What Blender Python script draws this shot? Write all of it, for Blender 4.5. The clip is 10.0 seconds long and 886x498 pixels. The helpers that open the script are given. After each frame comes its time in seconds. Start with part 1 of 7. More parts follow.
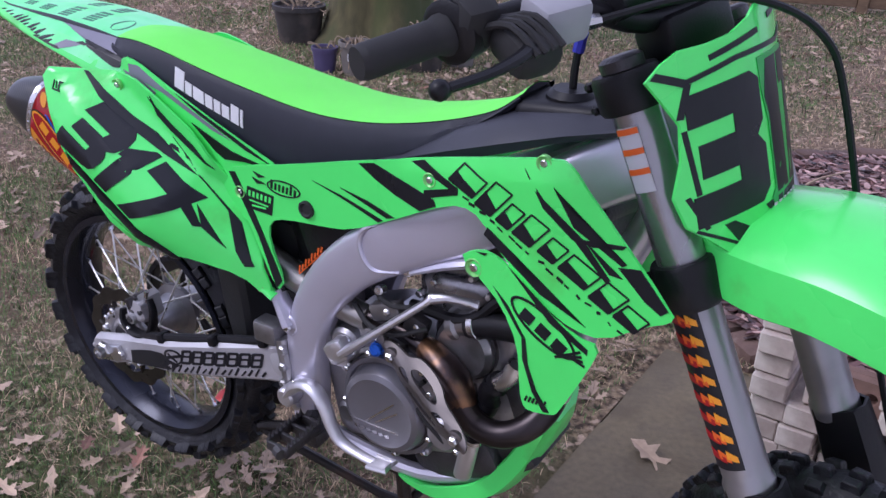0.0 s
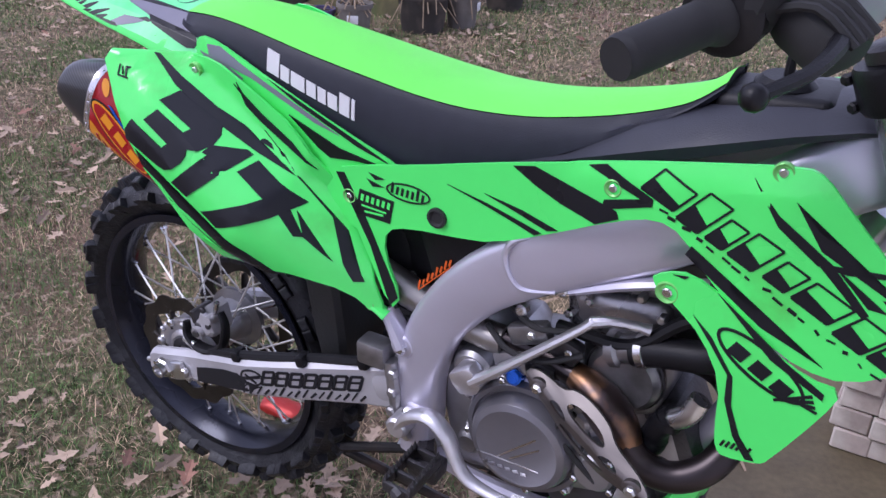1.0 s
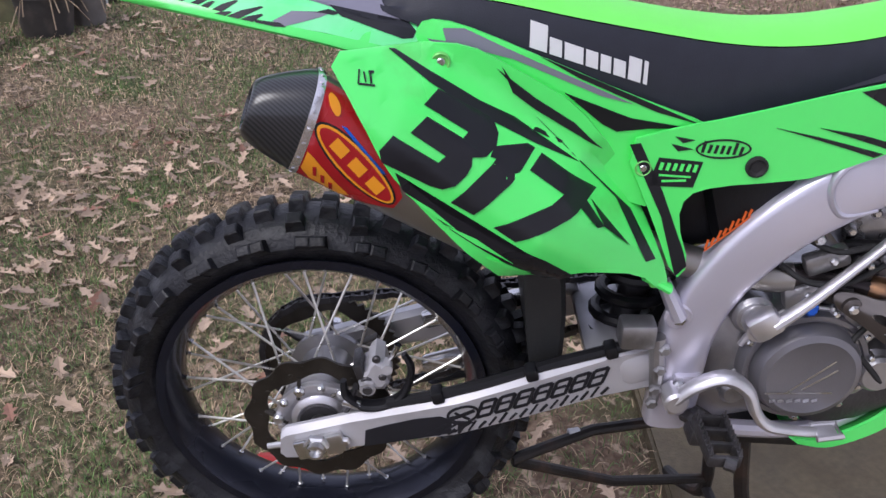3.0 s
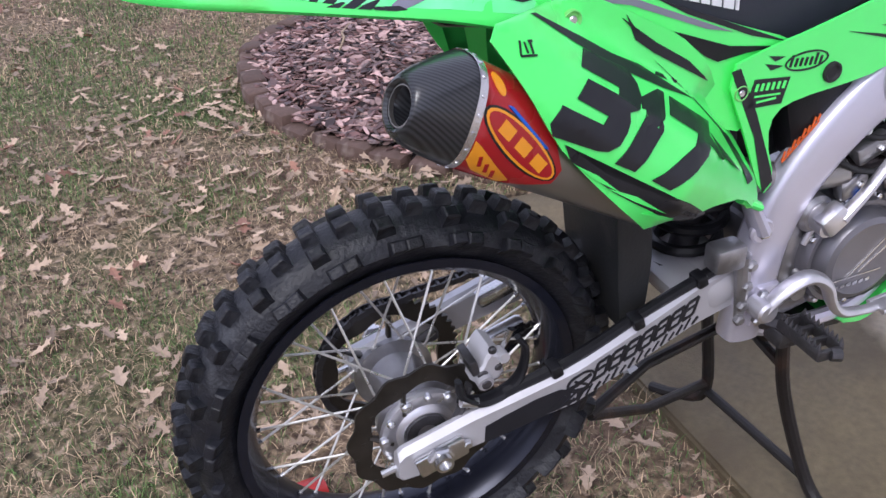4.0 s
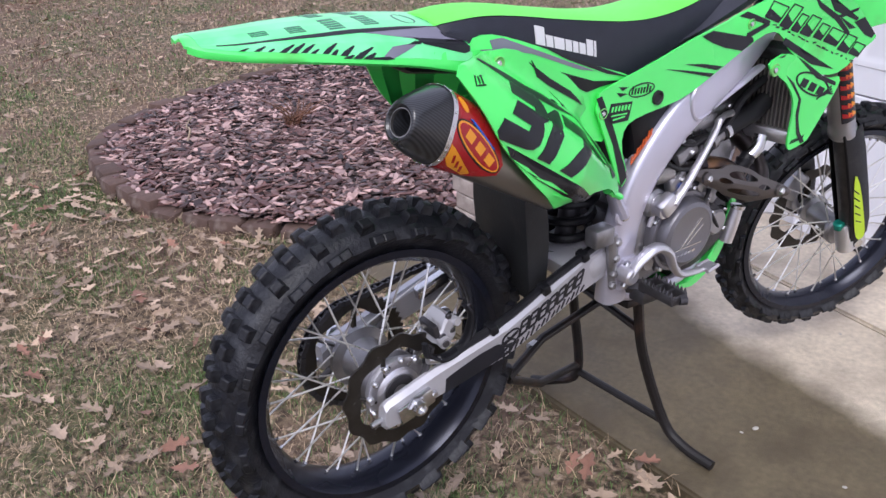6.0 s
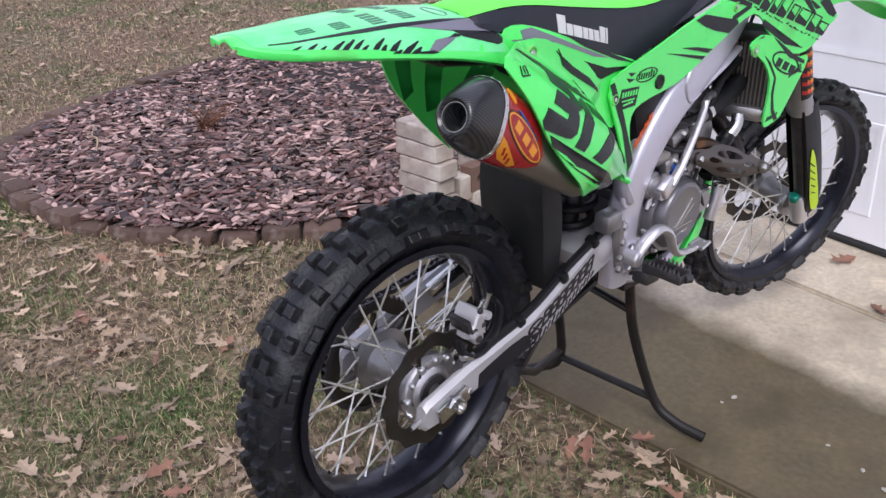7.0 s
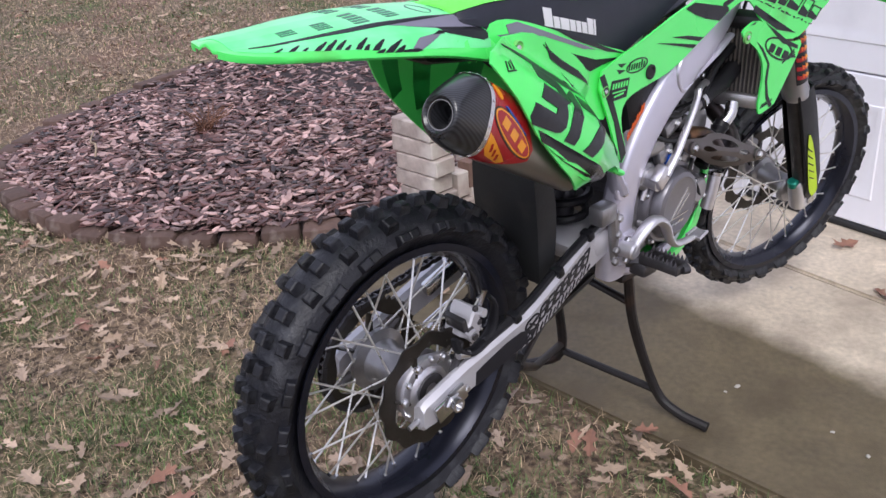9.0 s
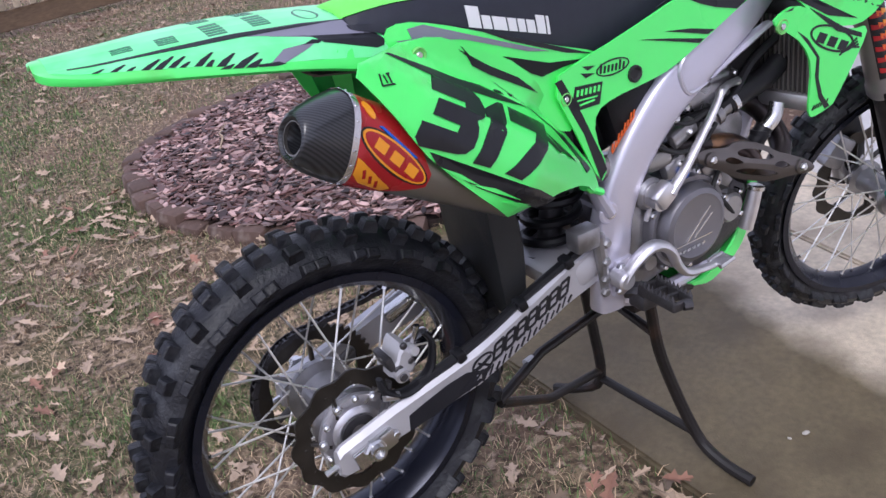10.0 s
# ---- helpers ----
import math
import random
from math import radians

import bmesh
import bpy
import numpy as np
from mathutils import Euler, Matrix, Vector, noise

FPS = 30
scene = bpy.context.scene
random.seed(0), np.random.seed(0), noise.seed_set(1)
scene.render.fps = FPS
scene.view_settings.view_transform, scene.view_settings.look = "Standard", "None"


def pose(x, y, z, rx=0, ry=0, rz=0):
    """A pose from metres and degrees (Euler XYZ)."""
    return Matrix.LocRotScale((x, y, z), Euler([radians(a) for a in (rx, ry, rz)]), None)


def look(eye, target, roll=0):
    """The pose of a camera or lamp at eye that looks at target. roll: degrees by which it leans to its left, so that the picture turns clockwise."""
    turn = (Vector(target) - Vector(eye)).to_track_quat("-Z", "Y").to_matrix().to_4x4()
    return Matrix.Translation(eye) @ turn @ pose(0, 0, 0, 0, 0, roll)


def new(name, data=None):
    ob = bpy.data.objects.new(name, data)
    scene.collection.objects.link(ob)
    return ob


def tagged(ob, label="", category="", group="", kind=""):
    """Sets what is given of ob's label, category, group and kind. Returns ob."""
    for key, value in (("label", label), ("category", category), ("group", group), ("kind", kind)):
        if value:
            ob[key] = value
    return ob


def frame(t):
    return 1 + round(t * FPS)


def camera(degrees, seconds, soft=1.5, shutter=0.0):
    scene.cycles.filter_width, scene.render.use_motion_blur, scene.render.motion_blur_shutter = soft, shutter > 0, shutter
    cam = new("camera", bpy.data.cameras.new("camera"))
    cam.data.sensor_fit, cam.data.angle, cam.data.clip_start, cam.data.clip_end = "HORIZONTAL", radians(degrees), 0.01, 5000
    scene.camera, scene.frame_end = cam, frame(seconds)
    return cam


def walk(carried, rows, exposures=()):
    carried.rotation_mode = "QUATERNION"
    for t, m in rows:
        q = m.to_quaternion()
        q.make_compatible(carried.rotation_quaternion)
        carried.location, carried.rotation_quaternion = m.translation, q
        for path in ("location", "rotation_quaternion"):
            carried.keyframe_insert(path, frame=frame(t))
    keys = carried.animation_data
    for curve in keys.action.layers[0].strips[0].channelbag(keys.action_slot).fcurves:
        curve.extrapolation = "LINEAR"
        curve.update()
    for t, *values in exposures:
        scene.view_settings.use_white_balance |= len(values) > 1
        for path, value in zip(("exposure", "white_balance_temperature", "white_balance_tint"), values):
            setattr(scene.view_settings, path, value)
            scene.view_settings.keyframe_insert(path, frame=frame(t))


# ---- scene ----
cam = camera(52.4, 10.0)
PATH = [
    (0, (0.12, 0.324, 1.452), (-0.011, 2.137, 0.618), 2.5),
    (0.5, (0.033, 0.426, 1.434), (-0.104, 2.219, 0.558), 2.0),
    (1, (-0.138, 0.52, 1.422), (-0.193, 2.299, 0.509), 2.6),
    (1.5, (-0.325, 0.619, 1.379), (-0.218, 2.398, 0.471), 3.9),
    (2, (-0.559, 0.715, 1.381), (-0.212, 2.467, 0.481), 4.0),
    (2.5, (-0.85, 0.743, 1.37), (-0.213, 2.406, 0.46), 3.9),
    (3, (-1.018, 0.853, 1.341), (-0.151, 2.4, 0.416), 1.7),
    (3.2, (-1.086, 0.932, 1.316), (-0.134, 2.425, 0.386), 0.2),
    (4.3, (-1.448, 1.286, 1.347), (-0.054, 2.303, 0.338), -2.3),
    (4.5, (-1.516, 1.309, 1.364), (-0.071, 2.261, 0.361), -1.9),
    (5, (-1.625, 1.255, 1.375), (-0.095, 2.146, 0.444), -1.8),
    (5.5, (-1.749, 1.146, 1.377), (-0.182, 2.042, 0.516), -2.2),
    (5.7, (-1.78, 1.139, 1.371), (-0.198, 2.029, 0.532), -2.0),
    (6.8, (-1.906, 1.412, 1.371), (-0.188, 2.014, 0.542), -2.4),
    (7, (-1.906, 1.431, 1.372), (-0.186, 2.011, 0.533), -2.1),
    (7.5, (-1.922, 1.446, 1.377), (-0.191, 1.989, 0.534), -1.8),
    (8, (-1.928, 1.447, 1.375), (-0.19, 1.977, 0.539), -2.2),
    (8.5, (-1.919, 1.442, 1.375), (-0.183, 1.983, 0.542), -2.6),
    (9, (-1.888, 1.412, 1.373), (-0.177, 2.005, 0.523), -4.0),
    (9.5, (-1.742, 1.269, 1.35), (-0.127, 2.077, 0.488), -6.9),
    (10, (-1.534, 1.075, 1.327), (-0.028, 2.084, 0.483), -8.8),
]
walk(cam, [(t, look(eye, target, roll)) for t, eye, target, roll in PATH],
     exposures=[(0.0, -0.08, 5850, 20), (1.5, 0.10, 6050, 18), (3.0, 0.02, 6400, 12), (4.5, 0.32, 6200, 12), (5.5, 0.24, 6250, 13), (7.0, 0.08, 6500, 10), (8.5, 0.10, 6600, 10), (10.0, 0.12, 6200, 13)])

# ---- world and light ----
world = bpy.data.worlds.new("overcast")
scene.world = world
world.use_nodes = True
_n, _l = world.node_tree.nodes, world.node_tree.links
_sky = _n.new("ShaderNodeTexSky")
_sky.sky_type, _sky.sun_disc = "NISHITA", False
_sky.sun_elevation, _sky.sun_rotation = radians(47), radians(252)
_sky.air_density, _sky.dust_density, _sky.ozone_density = 1.0, 4.0, 0.6
_mix = _n.new("ShaderNodeMixRGB")
_mix.inputs[0].default_value = 0.78
_mix.inputs[2].default_value = (7.5, 7.7, 9.9, 1)
_l.new(_sky.outputs[0], _mix.inputs[1])
_l.new(_mix.outputs[0], _n["Background"].inputs[0])
_n["Background"].inputs[1].default_value = 0.13
sun = new("sun", bpy.data.lights.new("sun", "SUN"))
sun.data.energy, sun.data.angle, sun.data.color = 1.55, radians(26), (1.0, 0.98, 0.99)
sun.matrix_basis = look((-4.8, -0.6, 5.6), (0, 1, 0))

# ---- materials ----
def material(name, colour, rough=0.5, metal=0.0, grain=0.12, scale=30.0, bump=0.0, bump_scale=120.0, spots=None, spot_scale=4.0,
             spot_range=(0.5, 0.7), per_object=0.0, per_island=0.0, coat=0.0, rough_var=0.1, spec=0.5, stretch=None):
    m = bpy.data.materials.new(name)
    m.use_nodes = True
    n, l = m.node_tree.nodes, m.node_tree.links
    b = n["Principled BSDF"]
    b.inputs["Metallic"].default_value = metal
    b.inputs["Specular IOR Level"].default_value = spec
    b.inputs["Coat Weight"].default_value = coat
    b.inputs["Coat Roughness"].default_value = 0.15
    co = n.new("ShaderNodeTexCoord")
    src = co.outputs["Object"]
    if stretch:
        mp = n.new("ShaderNodeMapping")
        mp.inputs["Scale"].default_value = stretch
        l.new(src, mp.inputs[0])
        src = mp.outputs[0]
    def nz(s, detail=5.0):
        t = n.new("ShaderNodeTexNoise")
        t.inputs["Scale"].default_value, t.inputs["Detail"].default_value = s, detail
        l.new(src, t.inputs["Vector"])
        return t.outputs["Fac"]
    fine = nz(scale)
    coarse = nz(scale * 0.13)
    add = n.new("ShaderNodeMath")
    add.operation = "ADD"
    l.new(fine, add.inputs[0]), l.new(coarse, add.inputs[1])
    mr = n.new("ShaderNodeMapRange")
    mr.inputs[1].default_value, mr.inputs[2].default_value = 0.6, 1.4
    mr.inputs[3].default_value, mr.inputs[4].default_value = 1 - grain, 1 + grain
    l.new(add.outputs[0], mr.inputs[0])
    val = mr.outputs[0]
    for amount, kind in ((per_object, "ShaderNodeObjectInfo"), (per_island, "ShaderNodeNewGeometry")):
        if amount:
            o = n.new(kind)
            r = n.new("ShaderNodeMapRange")
            r.inputs[3].default_value, r.inputs[4].default_value = 1 - amount, 1 + amount
            l.new(o.outputs["Random" if kind.endswith("Info") else "Random Per Island"], r.inputs[0])
            mu = n.new("ShaderNodeMath")
            mu.operation = "MULTIPLY"
            l.new(val, mu.inputs[0]), l.new(r.outputs[0], mu.inputs[1])
            val = mu.outputs[0]
    col = n.new("ShaderNodeMixRGB")
    col.blend_type, col.inputs[0].default_value = "MULTIPLY", 1.0
    col.inputs[1].default_value = (*colour, 1)
    l.new(val, col.inputs[2])
    out = col.outputs[0]
    if spots:
        sp = nz(spot_scale, 8.0)
        rg = n.new("ShaderNodeMapRange")
        rg.inputs[1].default_value, rg.inputs[2].default_value = spot_range
        l.new(sp, rg.inputs[0])
        mx = n.new("ShaderNodeMixRGB")
        mx.inputs[2].default_value = (*spots, 1)
        l.new(rg.outputs[0], mx.inputs[0]), l.new(out, mx.inputs[1])
        out = mx.outputs[0]
    l.new(out, b.inputs["Base Color"])
    rr = n.new("ShaderNodeMapRange")
    rr.inputs[1].default_value, rr.inputs[2].default_value = 0.3, 0.7
    rr.inputs[3].default_value, rr.inputs[4].default_value = max(0.02, rough - rough_var), min(1, rough + rough_var)
    l.new(coarse, rr.inputs[0]), l.new(rr.outputs[0], b.inputs["Roughness"])
    if bump:
        bp = n.new("ShaderNodeBump")
        bp.inputs["Strength"].default_value, bp.inputs["Distance"].default_value = bump, 0.004
        l.new(nz(bump_scale, 6.0), bp.inputs["Height"])
        l.new(bp.outputs[0], b.inputs["Normal"])
    return m


GREEN = material("green_plastic", (0.095, 0.93, 0.170), 0.30, grain=0.05, scale=14, bump=0.03, bump_scale=60, spots=(0.10, 0.62, 0.10), spot_scale=9, spot_range=(0.62, 0.8), coat=0.55)
GREEN_SEAT = material("green_seat_vinyl", (0.17, 0.90, 0.10), 0.55, grain=0.05, scale=20, bump=0.25, bump_scale=700)
DECAL = material("black_vinyl", (0.013, 0.0135, 0.018), 0.34, grain=0.25, scale=30, spec=0.35)
SEAT_BLACK = material("black_seat_vinyl", (0.021, 0.023, 0.034), 0.5, grain=0.2, scale=40, bump=0.15, bump_scale=700, spec=0.35)
PLASTIC = material("black_plastic", (0.008, 0.008, 0.010), 0.42, spec=0.28, grain=0.25, scale=35, bump=0.12, bump_scale=400, spots=(0.03, 0.028, 0.027), spot_scale=12, spot_range=(0.6, 0.85))
TANK = material("dark_grey_tank_plastic", (0.030, 0.031, 0.042), 0.45, grain=0.15, scale=25, bump=0.15, bump_scale=500)
RUBBER = material("tyre_rubber", (0.0095, 0.010, 0.0135), 0.45, per_object=0.5, grain=0.35, scale=22, bump=0.5, bump_scale=160, spots=(0.042, 0.044, 0.049), spot_scale=26, spot_range=(0.52, 0.72), spec=0.40)
RIM = material("black_anodised_rim", (0.018, 0.020, 0.032), 0.22, 0.5, grain=0.2, scale=20)
ALU = material("brushed_aluminium", (0.68, 0.67, 0.70), 0.33, 0.9, grain=0.12, scale=18, bump=0.08, bump_scale=300, spots=(0.36, 0.35, 0.35), spot_scale=7, spot_range=(0.55, 0.8))
FRAME_ALU = material("satin_frame_aluminium", (0.58, 0.565, 0.66), 0.34, 0.55, grain=0.07, scale=10, bump=0.03, bump_scale=200, spots=(0.42, 0.40, 0.42), spot_scale=6, spot_range=(0.58, 0.85))
CAST = material("cast_engine_metal", (0.36, 0.355, 0.37), 0.36, 0.8, grain=0.25, scale=26, bump=0.14, bump_scale=240, spots=(0.10, 0.095, 0.09), spot_scale=10, spot_range=(0.5, 0.75))
COVER = material("grey_clutch_cover_paint", (0.20, 0.195, 0.215), 0.33, 0.6, grain=0.12, scale=20, bump=0.08, bump_scale=300)
DARKMETAL = material("dark_engine_metal", (0.075, 0.072, 0.077), 0.4, 0.7, grain=0.4, scale=30, bump=0.3, bump_scale=200)
STEEL = material("bright_steel", (0.62, 0.62, 0.63), 0.25, 1.0, grain=0.1, scale=40)
SPOKE = material("plated_spoke_steel", (0.80, 0.79, 0.77), 0.32, 0.75, grain=0.1, scale=40)
EXHAUST = material("heat_tinted_exhaust", (0.042, 0.035, 0.036), 0.28, 0.85, grain=0.35, scale=14, spots=(0.075, 0.055, 0.05), spot_scale=8, spot_range=(0.5, 0.75))
BRONZE = material("bronze_heat_bloom", (0.075, 0.055, 0.052), 0.28, 0.9, grain=0.3, scale=12, spots=(0.27, 0.145, 0.075), spot_scale=11, spot_range=(0.48, 0.60))
ARM_ALU = material("brushed_arm_aluminium", (0.52, 0.515, 0.545), 0.44, 0.45, grain=0.08, scale=18, bump=0.04, bump_scale=300, spots=(0.32, 0.31, 0.32), spot_scale=9, spot_range=(0.55, 0.8))
FORK = material("satin_fork_tube", (0.36, 0.355, 0.375), 0.30, 0.8, grain=0.06, scale=14, spots=(0.26, 0.255, 0.26), spot_scale=8, spot_range=(0.55, 0.8))
SHIELD = material("smooth_shield_metal", (0.15, 0.135, 0.13), 0.40, 0.9, grain=0.12, scale=12, spots=(0.15, 0.14, 0.14), spot_scale=12, spot_range=(0.55, 0.8))
TITAN = material("grey_titanium", (0.30, 0.285, 0.27), 0.38, 0.85, grain=0.12, scale=14)
DISC = material("brown_brake_steel", (0.062, 0.056, 0.050), 0.35, 0.8, grain=0.35, scale=30)
def carbon():
    m = material("carbon_fibre", (0.010, 0.0105, 0.012), 0.34, grain=0.25, scale=60, coat=0.6, spec=0.3)
    n, l = m.node_tree.nodes, m.node_tree.links
    b = n["Principled BSDF"]
    base = b.inputs["Base Color"].links[0].from_socket
    co = n.new("ShaderNodeTexCoord")
    w = n.new("ShaderNodeTexWave")
    w.bands_direction = "DIAGONAL"
    w.inputs["Scale"].default_value, w.inputs["Distortion"].default_value = 95.0, 0.6
    l.new(co.outputs["Object"], w.inputs["Vector"])
    mx = n.new("ShaderNodeMixRGB")
    mx.inputs[2].default_value = (0.034, 0.036, 0.041, 1)
    l.new(w.outputs["Fac"], mx.inputs[0]), l.new(base, mx.inputs[1]), l.new(mx.outputs[0], b.inputs["Base Color"])
    return m


CARBON = carbon()
RED = material("red_vinyl", (0.38, 0.010, 0.016), 0.35, grain=0.15, scale=20)
YELLOW = material("orange_yellow_vinyl", (0.85, 0.33, 0.02), 0.38, grain=0.1, scale=20)
ORANGE = material("orange_vinyl", (0.75, 0.13, 0.02), 0.4, grain=0.15, scale=20)
WHITE = material("white_vinyl", (0.72, 0.72, 0.74), 0.45, grain=0.06, scale=20)
PALE = material("pale_sticker", (0.55, 0.56, 0.60), 0.45, grain=0.08, scale=20)
RED_CAN = material("red_can_paint", (0.42, 0.03, 0.025), 0.35, 0.3, grain=0.25, scale=25, spots=(0.5, 0.42, 0.40), spot_scale=14, spot_range=(0.62, 0.75))
BLUE = material("blue_anodised", (0.02, 0.13, 0.65), 0.3, 0.6, grain=0.1)
BLUE_RUBBER = material("blue_rubber", (0.03, 0.03, 0.38), 0.5, grain=0.1)
TEAL = material("teal_anodised", (0.01, 0.22, 0.16), 0.35, 0.5, grain=0.1)
LIME = material("lime_vinyl", (0.52, 0.75, 0.03), 0.4, grain=0.1)
GREYBOX = material("grey_cover", (0.30, 0.30, 0.33), 0.5, grain=0.12)
STAND = material("black_stand_paint", (0.012, 0.010, 0.010), 0.5, 0.1, grain=0.4, scale=25, bump=0.2, spots=(0.07, 0.036, 0.024), spot_scale=9, spot_range=(0.58, 0.78))

# ---- mesh helpers ----
def finish(bm, angle=35):
    bm.normal_update()
    lim = radians(angle)
    for f in bm.faces:
        f.smooth = True
    for e in bm.edges:
        if len(e.link_faces) == 2:
            e.smooth = e.calc_face_angle(0) < lim


def part(name, bm, mat, parent=None, label="", angle=35):
    bmesh.ops.recalc_face_normals(bm, faces=bm.faces)
    finish(bm, angle)
    me = bpy.data.meshes.new(name)
    bm.to_mesh(me)
    bm.free()
    me.materials.append(mat)
    ob = new(name, me)
    ob.parent = parent
    if label:
        tagged(ob, label=label)
    return ob


def rounded(pts, times=2, closed=True):
    """Cuts the corners of a line of points."""
    pts = [Vector(p) for p in pts]
    for _ in range(times):
        out = []
        n = len(pts)
        for i in range(n if closed else n - 1):
            a, b = pts[i], pts[(i + 1) % n]
            out += [a * 0.75 + b * 0.25, a * 0.25 + b * 0.75]
        pts = out if closed else [pts[0]] + out[1:-1] + [pts[-1]]
    return pts


def curve_through(pts, steps=6):
    pts = [Vector(p) for p in pts]
    ext = [pts[0] * 2 - pts[1]] + pts + [pts[-1] * 2 - pts[-2]]
    out = []
    for i in range(1, len(ext) - 2):
        a, b, c, d = ext[i - 1:i + 3]
        for k in range(steps):
            t = k / steps
            out.append(0.5 * (2 * b + (c - a) * t + (2 * a - 5 * b + 4 * c - d) * t * t + (3 * b - a - 3 * c + d) * t ** 3))
    return out + [pts[-1]]


def ring_faces(bm, rings, closed_ring=True, caps=True):
    vr = [[bm.verts.new(p) for p in r] for r in rings]
    for a, b in zip(vr, vr[1:]):
        n = len(a)
        for i in range(n if closed_ring else n - 1):
            bm.faces.new((a[i], a[(i + 1) % n], b[(i + 1) % n], b[i]))
    if caps and closed_ring:
        bm.faces.new(vr[0])
        bm.faces.new(vr[-1])
    return vr


def tube(bm, pts, r, segs=10, smooth=6, squash=1.0, square=False):
    """A round or square bar along points; r is one radius or one for each point."""
    rs = list(r) if isinstance(r, (list, tuple)) else [r] * len(pts)
    if smooth and len(pts) > 2:
        path = curve_through(pts, smooth)
        rad = []
        for i in range(len(pts) - 1):
            rad += [rs[i] + (rs[i + 1] - rs[i]) * k / smooth for k in range(smooth)]
        rad.append(rs[-1])
    else:
        path, rad = [Vector(p) for p in pts], rs
    if square:
        segs = 4
    up = None
    rings = []
    for i, p in enumerate(path):
        t = (path[min(i + 1, len(path) - 1)] - path[max(i - 1, 0)]).normalized()
        if up is None:
            up = t.cross(Vector((0, 0, 1)) if abs(t.z) < 0.9 else Vector((1, 0, 0))).normalized()
        up = (up - t * up.dot(t)).normalized()
        side = t.cross(up)
        rings.append([p + rad[i] * (up * math.cos(a) + side * squash * math.sin(a)) for a in (2 * math.pi * (k + (0.5 if square else 0)) / segs for k in range(segs))])
    ring_faces(bm, rings)


def lathe(bm, profile, origin, axis, segs=32, closed=False):
    """Turns (along, radius) points about an axis."""
    ax = Vector(axis).normalized()
    u = ax.cross(Vector((0, 0, 1)) if abs(ax.z) < 0.9 else Vector((1, 0, 0))).normalized()
    v = ax.cross(u)
    o = Vector(origin)
    rings = []
    for k in range(segs):
        a = 2 * math.pi * k / segs
        d = u * math.cos(a) + v * math.sin(a)
        rings.append([bm.verts.new(o + ax * s + d * r) for s, r in profile])
    n = len(profile)
    for i in range(segs):
        a, b = rings[i], rings[(i + 1) % segs]
        for j in range(n if closed else n - 1):
            bm.faces.new((a[j], b[j], b[(j + 1) % n], a[(j + 1) % n]))
    if not closed:
        for j, flip in ((0, True), (n - 1, False)):
            if profile[j][1] > 1e-5:
                bm.faces.new([rings[i][j] for i in (range(segs) if flip else reversed(range(segs)))])
    bmesh.ops.remove_doubles(bm, verts=[w for r in rings for w in r], dist=1e-6)


def disc(bm, centre, axis, r, depth, bevel=0.003, segs=28):
    lathe(bm, [(0, r), (depth - bevel, r), (depth, r - bevel), (depth, 0)], centre, axis, segs)


def block(bm, centre, size, turn=(0, 0, 0), bevel=0.004, segs=2):
    m = Matrix.Translation(centre) @ Euler([radians(a) for a in turn]).to_matrix().to_4x4() @ Matrix.Diagonal((*size, 1))
    made = bmesh.ops.create_cube(bm, size=1, matrix=m)["verts"]
    if bevel:
        es = list({e for v in made for e in v.link_edges})
        bmesh.ops.bevel(bm, geom=es, offset=min(bevel, min(size) * 0.45), segments=segs, affect="EDGES", profile=0.5)


def sheet(bm, outline, place, thick, step=0.035):
    """Fills an outline (u, v), bends it by place(u, v, depth) and gives it thickness."""
    tmp = bmesh.new()
    vs = [tmp.verts.new((p[0], p[1], 0)) for p in outline]
    tmp.faces.new(vs)
    bmesh.ops.triangulate(tmp, faces=tmp.faces[:], ngon_method="EAR_CLIP")
    us, ws = [p[0] for p in outline], [p[1] for p in outline]
    for lo, hi, no in ((min(us), max(us), (1, 0, 0)), (min(ws), max(ws), (0, 1, 0))):
        k = math.ceil(lo / step) * step
        while k < hi and step > 0:
            bmesh.ops.bisect_plane(tmp, geom=tmp.verts[:] + tmp.edges[:] + tmp.faces[:], plane_co=(no[0] * k, no[1] * k, 0), plane_no=no)
            k += step
    front = {v: bm.verts.new(place(v.co.x, v.co.y, 0)) for v in tmp.verts}
    back = {v: bm.verts.new(place(v.co.x, v.co.y, thick)) for v in tmp.verts}
    for f in tmp.faces:
        bm.faces.new([front[v] for v in f.verts])
        bm.faces.new([back[v] for v in reversed(f.verts)])
    for e in tmp.edges:
        if len(e.link_faces) == 1:
            a, b = e.verts
            bm.faces.new((front[a], front[b], back[b], back[a]))
    tmp.free()


def pierced(bm, outline, holes, place, thick):
    """A plate with holes, filled in one go, bent by place and given thickness."""
    flat = bmesh.new()
    loops = []
    for loop in [outline] + holes:
        vs = [flat.verts.new((p[0], p[1], 0)) for p in loop]
        loops.append([flat.edges.new((vs[i], vs[(i + 1) % len(vs)])) for i in range(len(vs))])
    bmesh.ops.triangle_fill(flat, use_beauty=True, edges=[e for l in loops for e in l])
    front = {v: bm.verts.new(place(v.co.x, v.co.y, 0)) for v in flat.verts}
    back = {v: bm.verts.new(place(v.co.x, v.co.y, thick)) for v in flat.verts}
    for f in flat.faces:
        bm.faces.new([front[v] for v in f.verts])
        bm.faces.new([back[v] for v in reversed(f.verts)])
    for e in flat.edges:
        if len(e.link_faces) == 1:
            a, b = e.verts
            bm.faces.new((front[a], front[b], back[b], back[a]))
    flat.free()


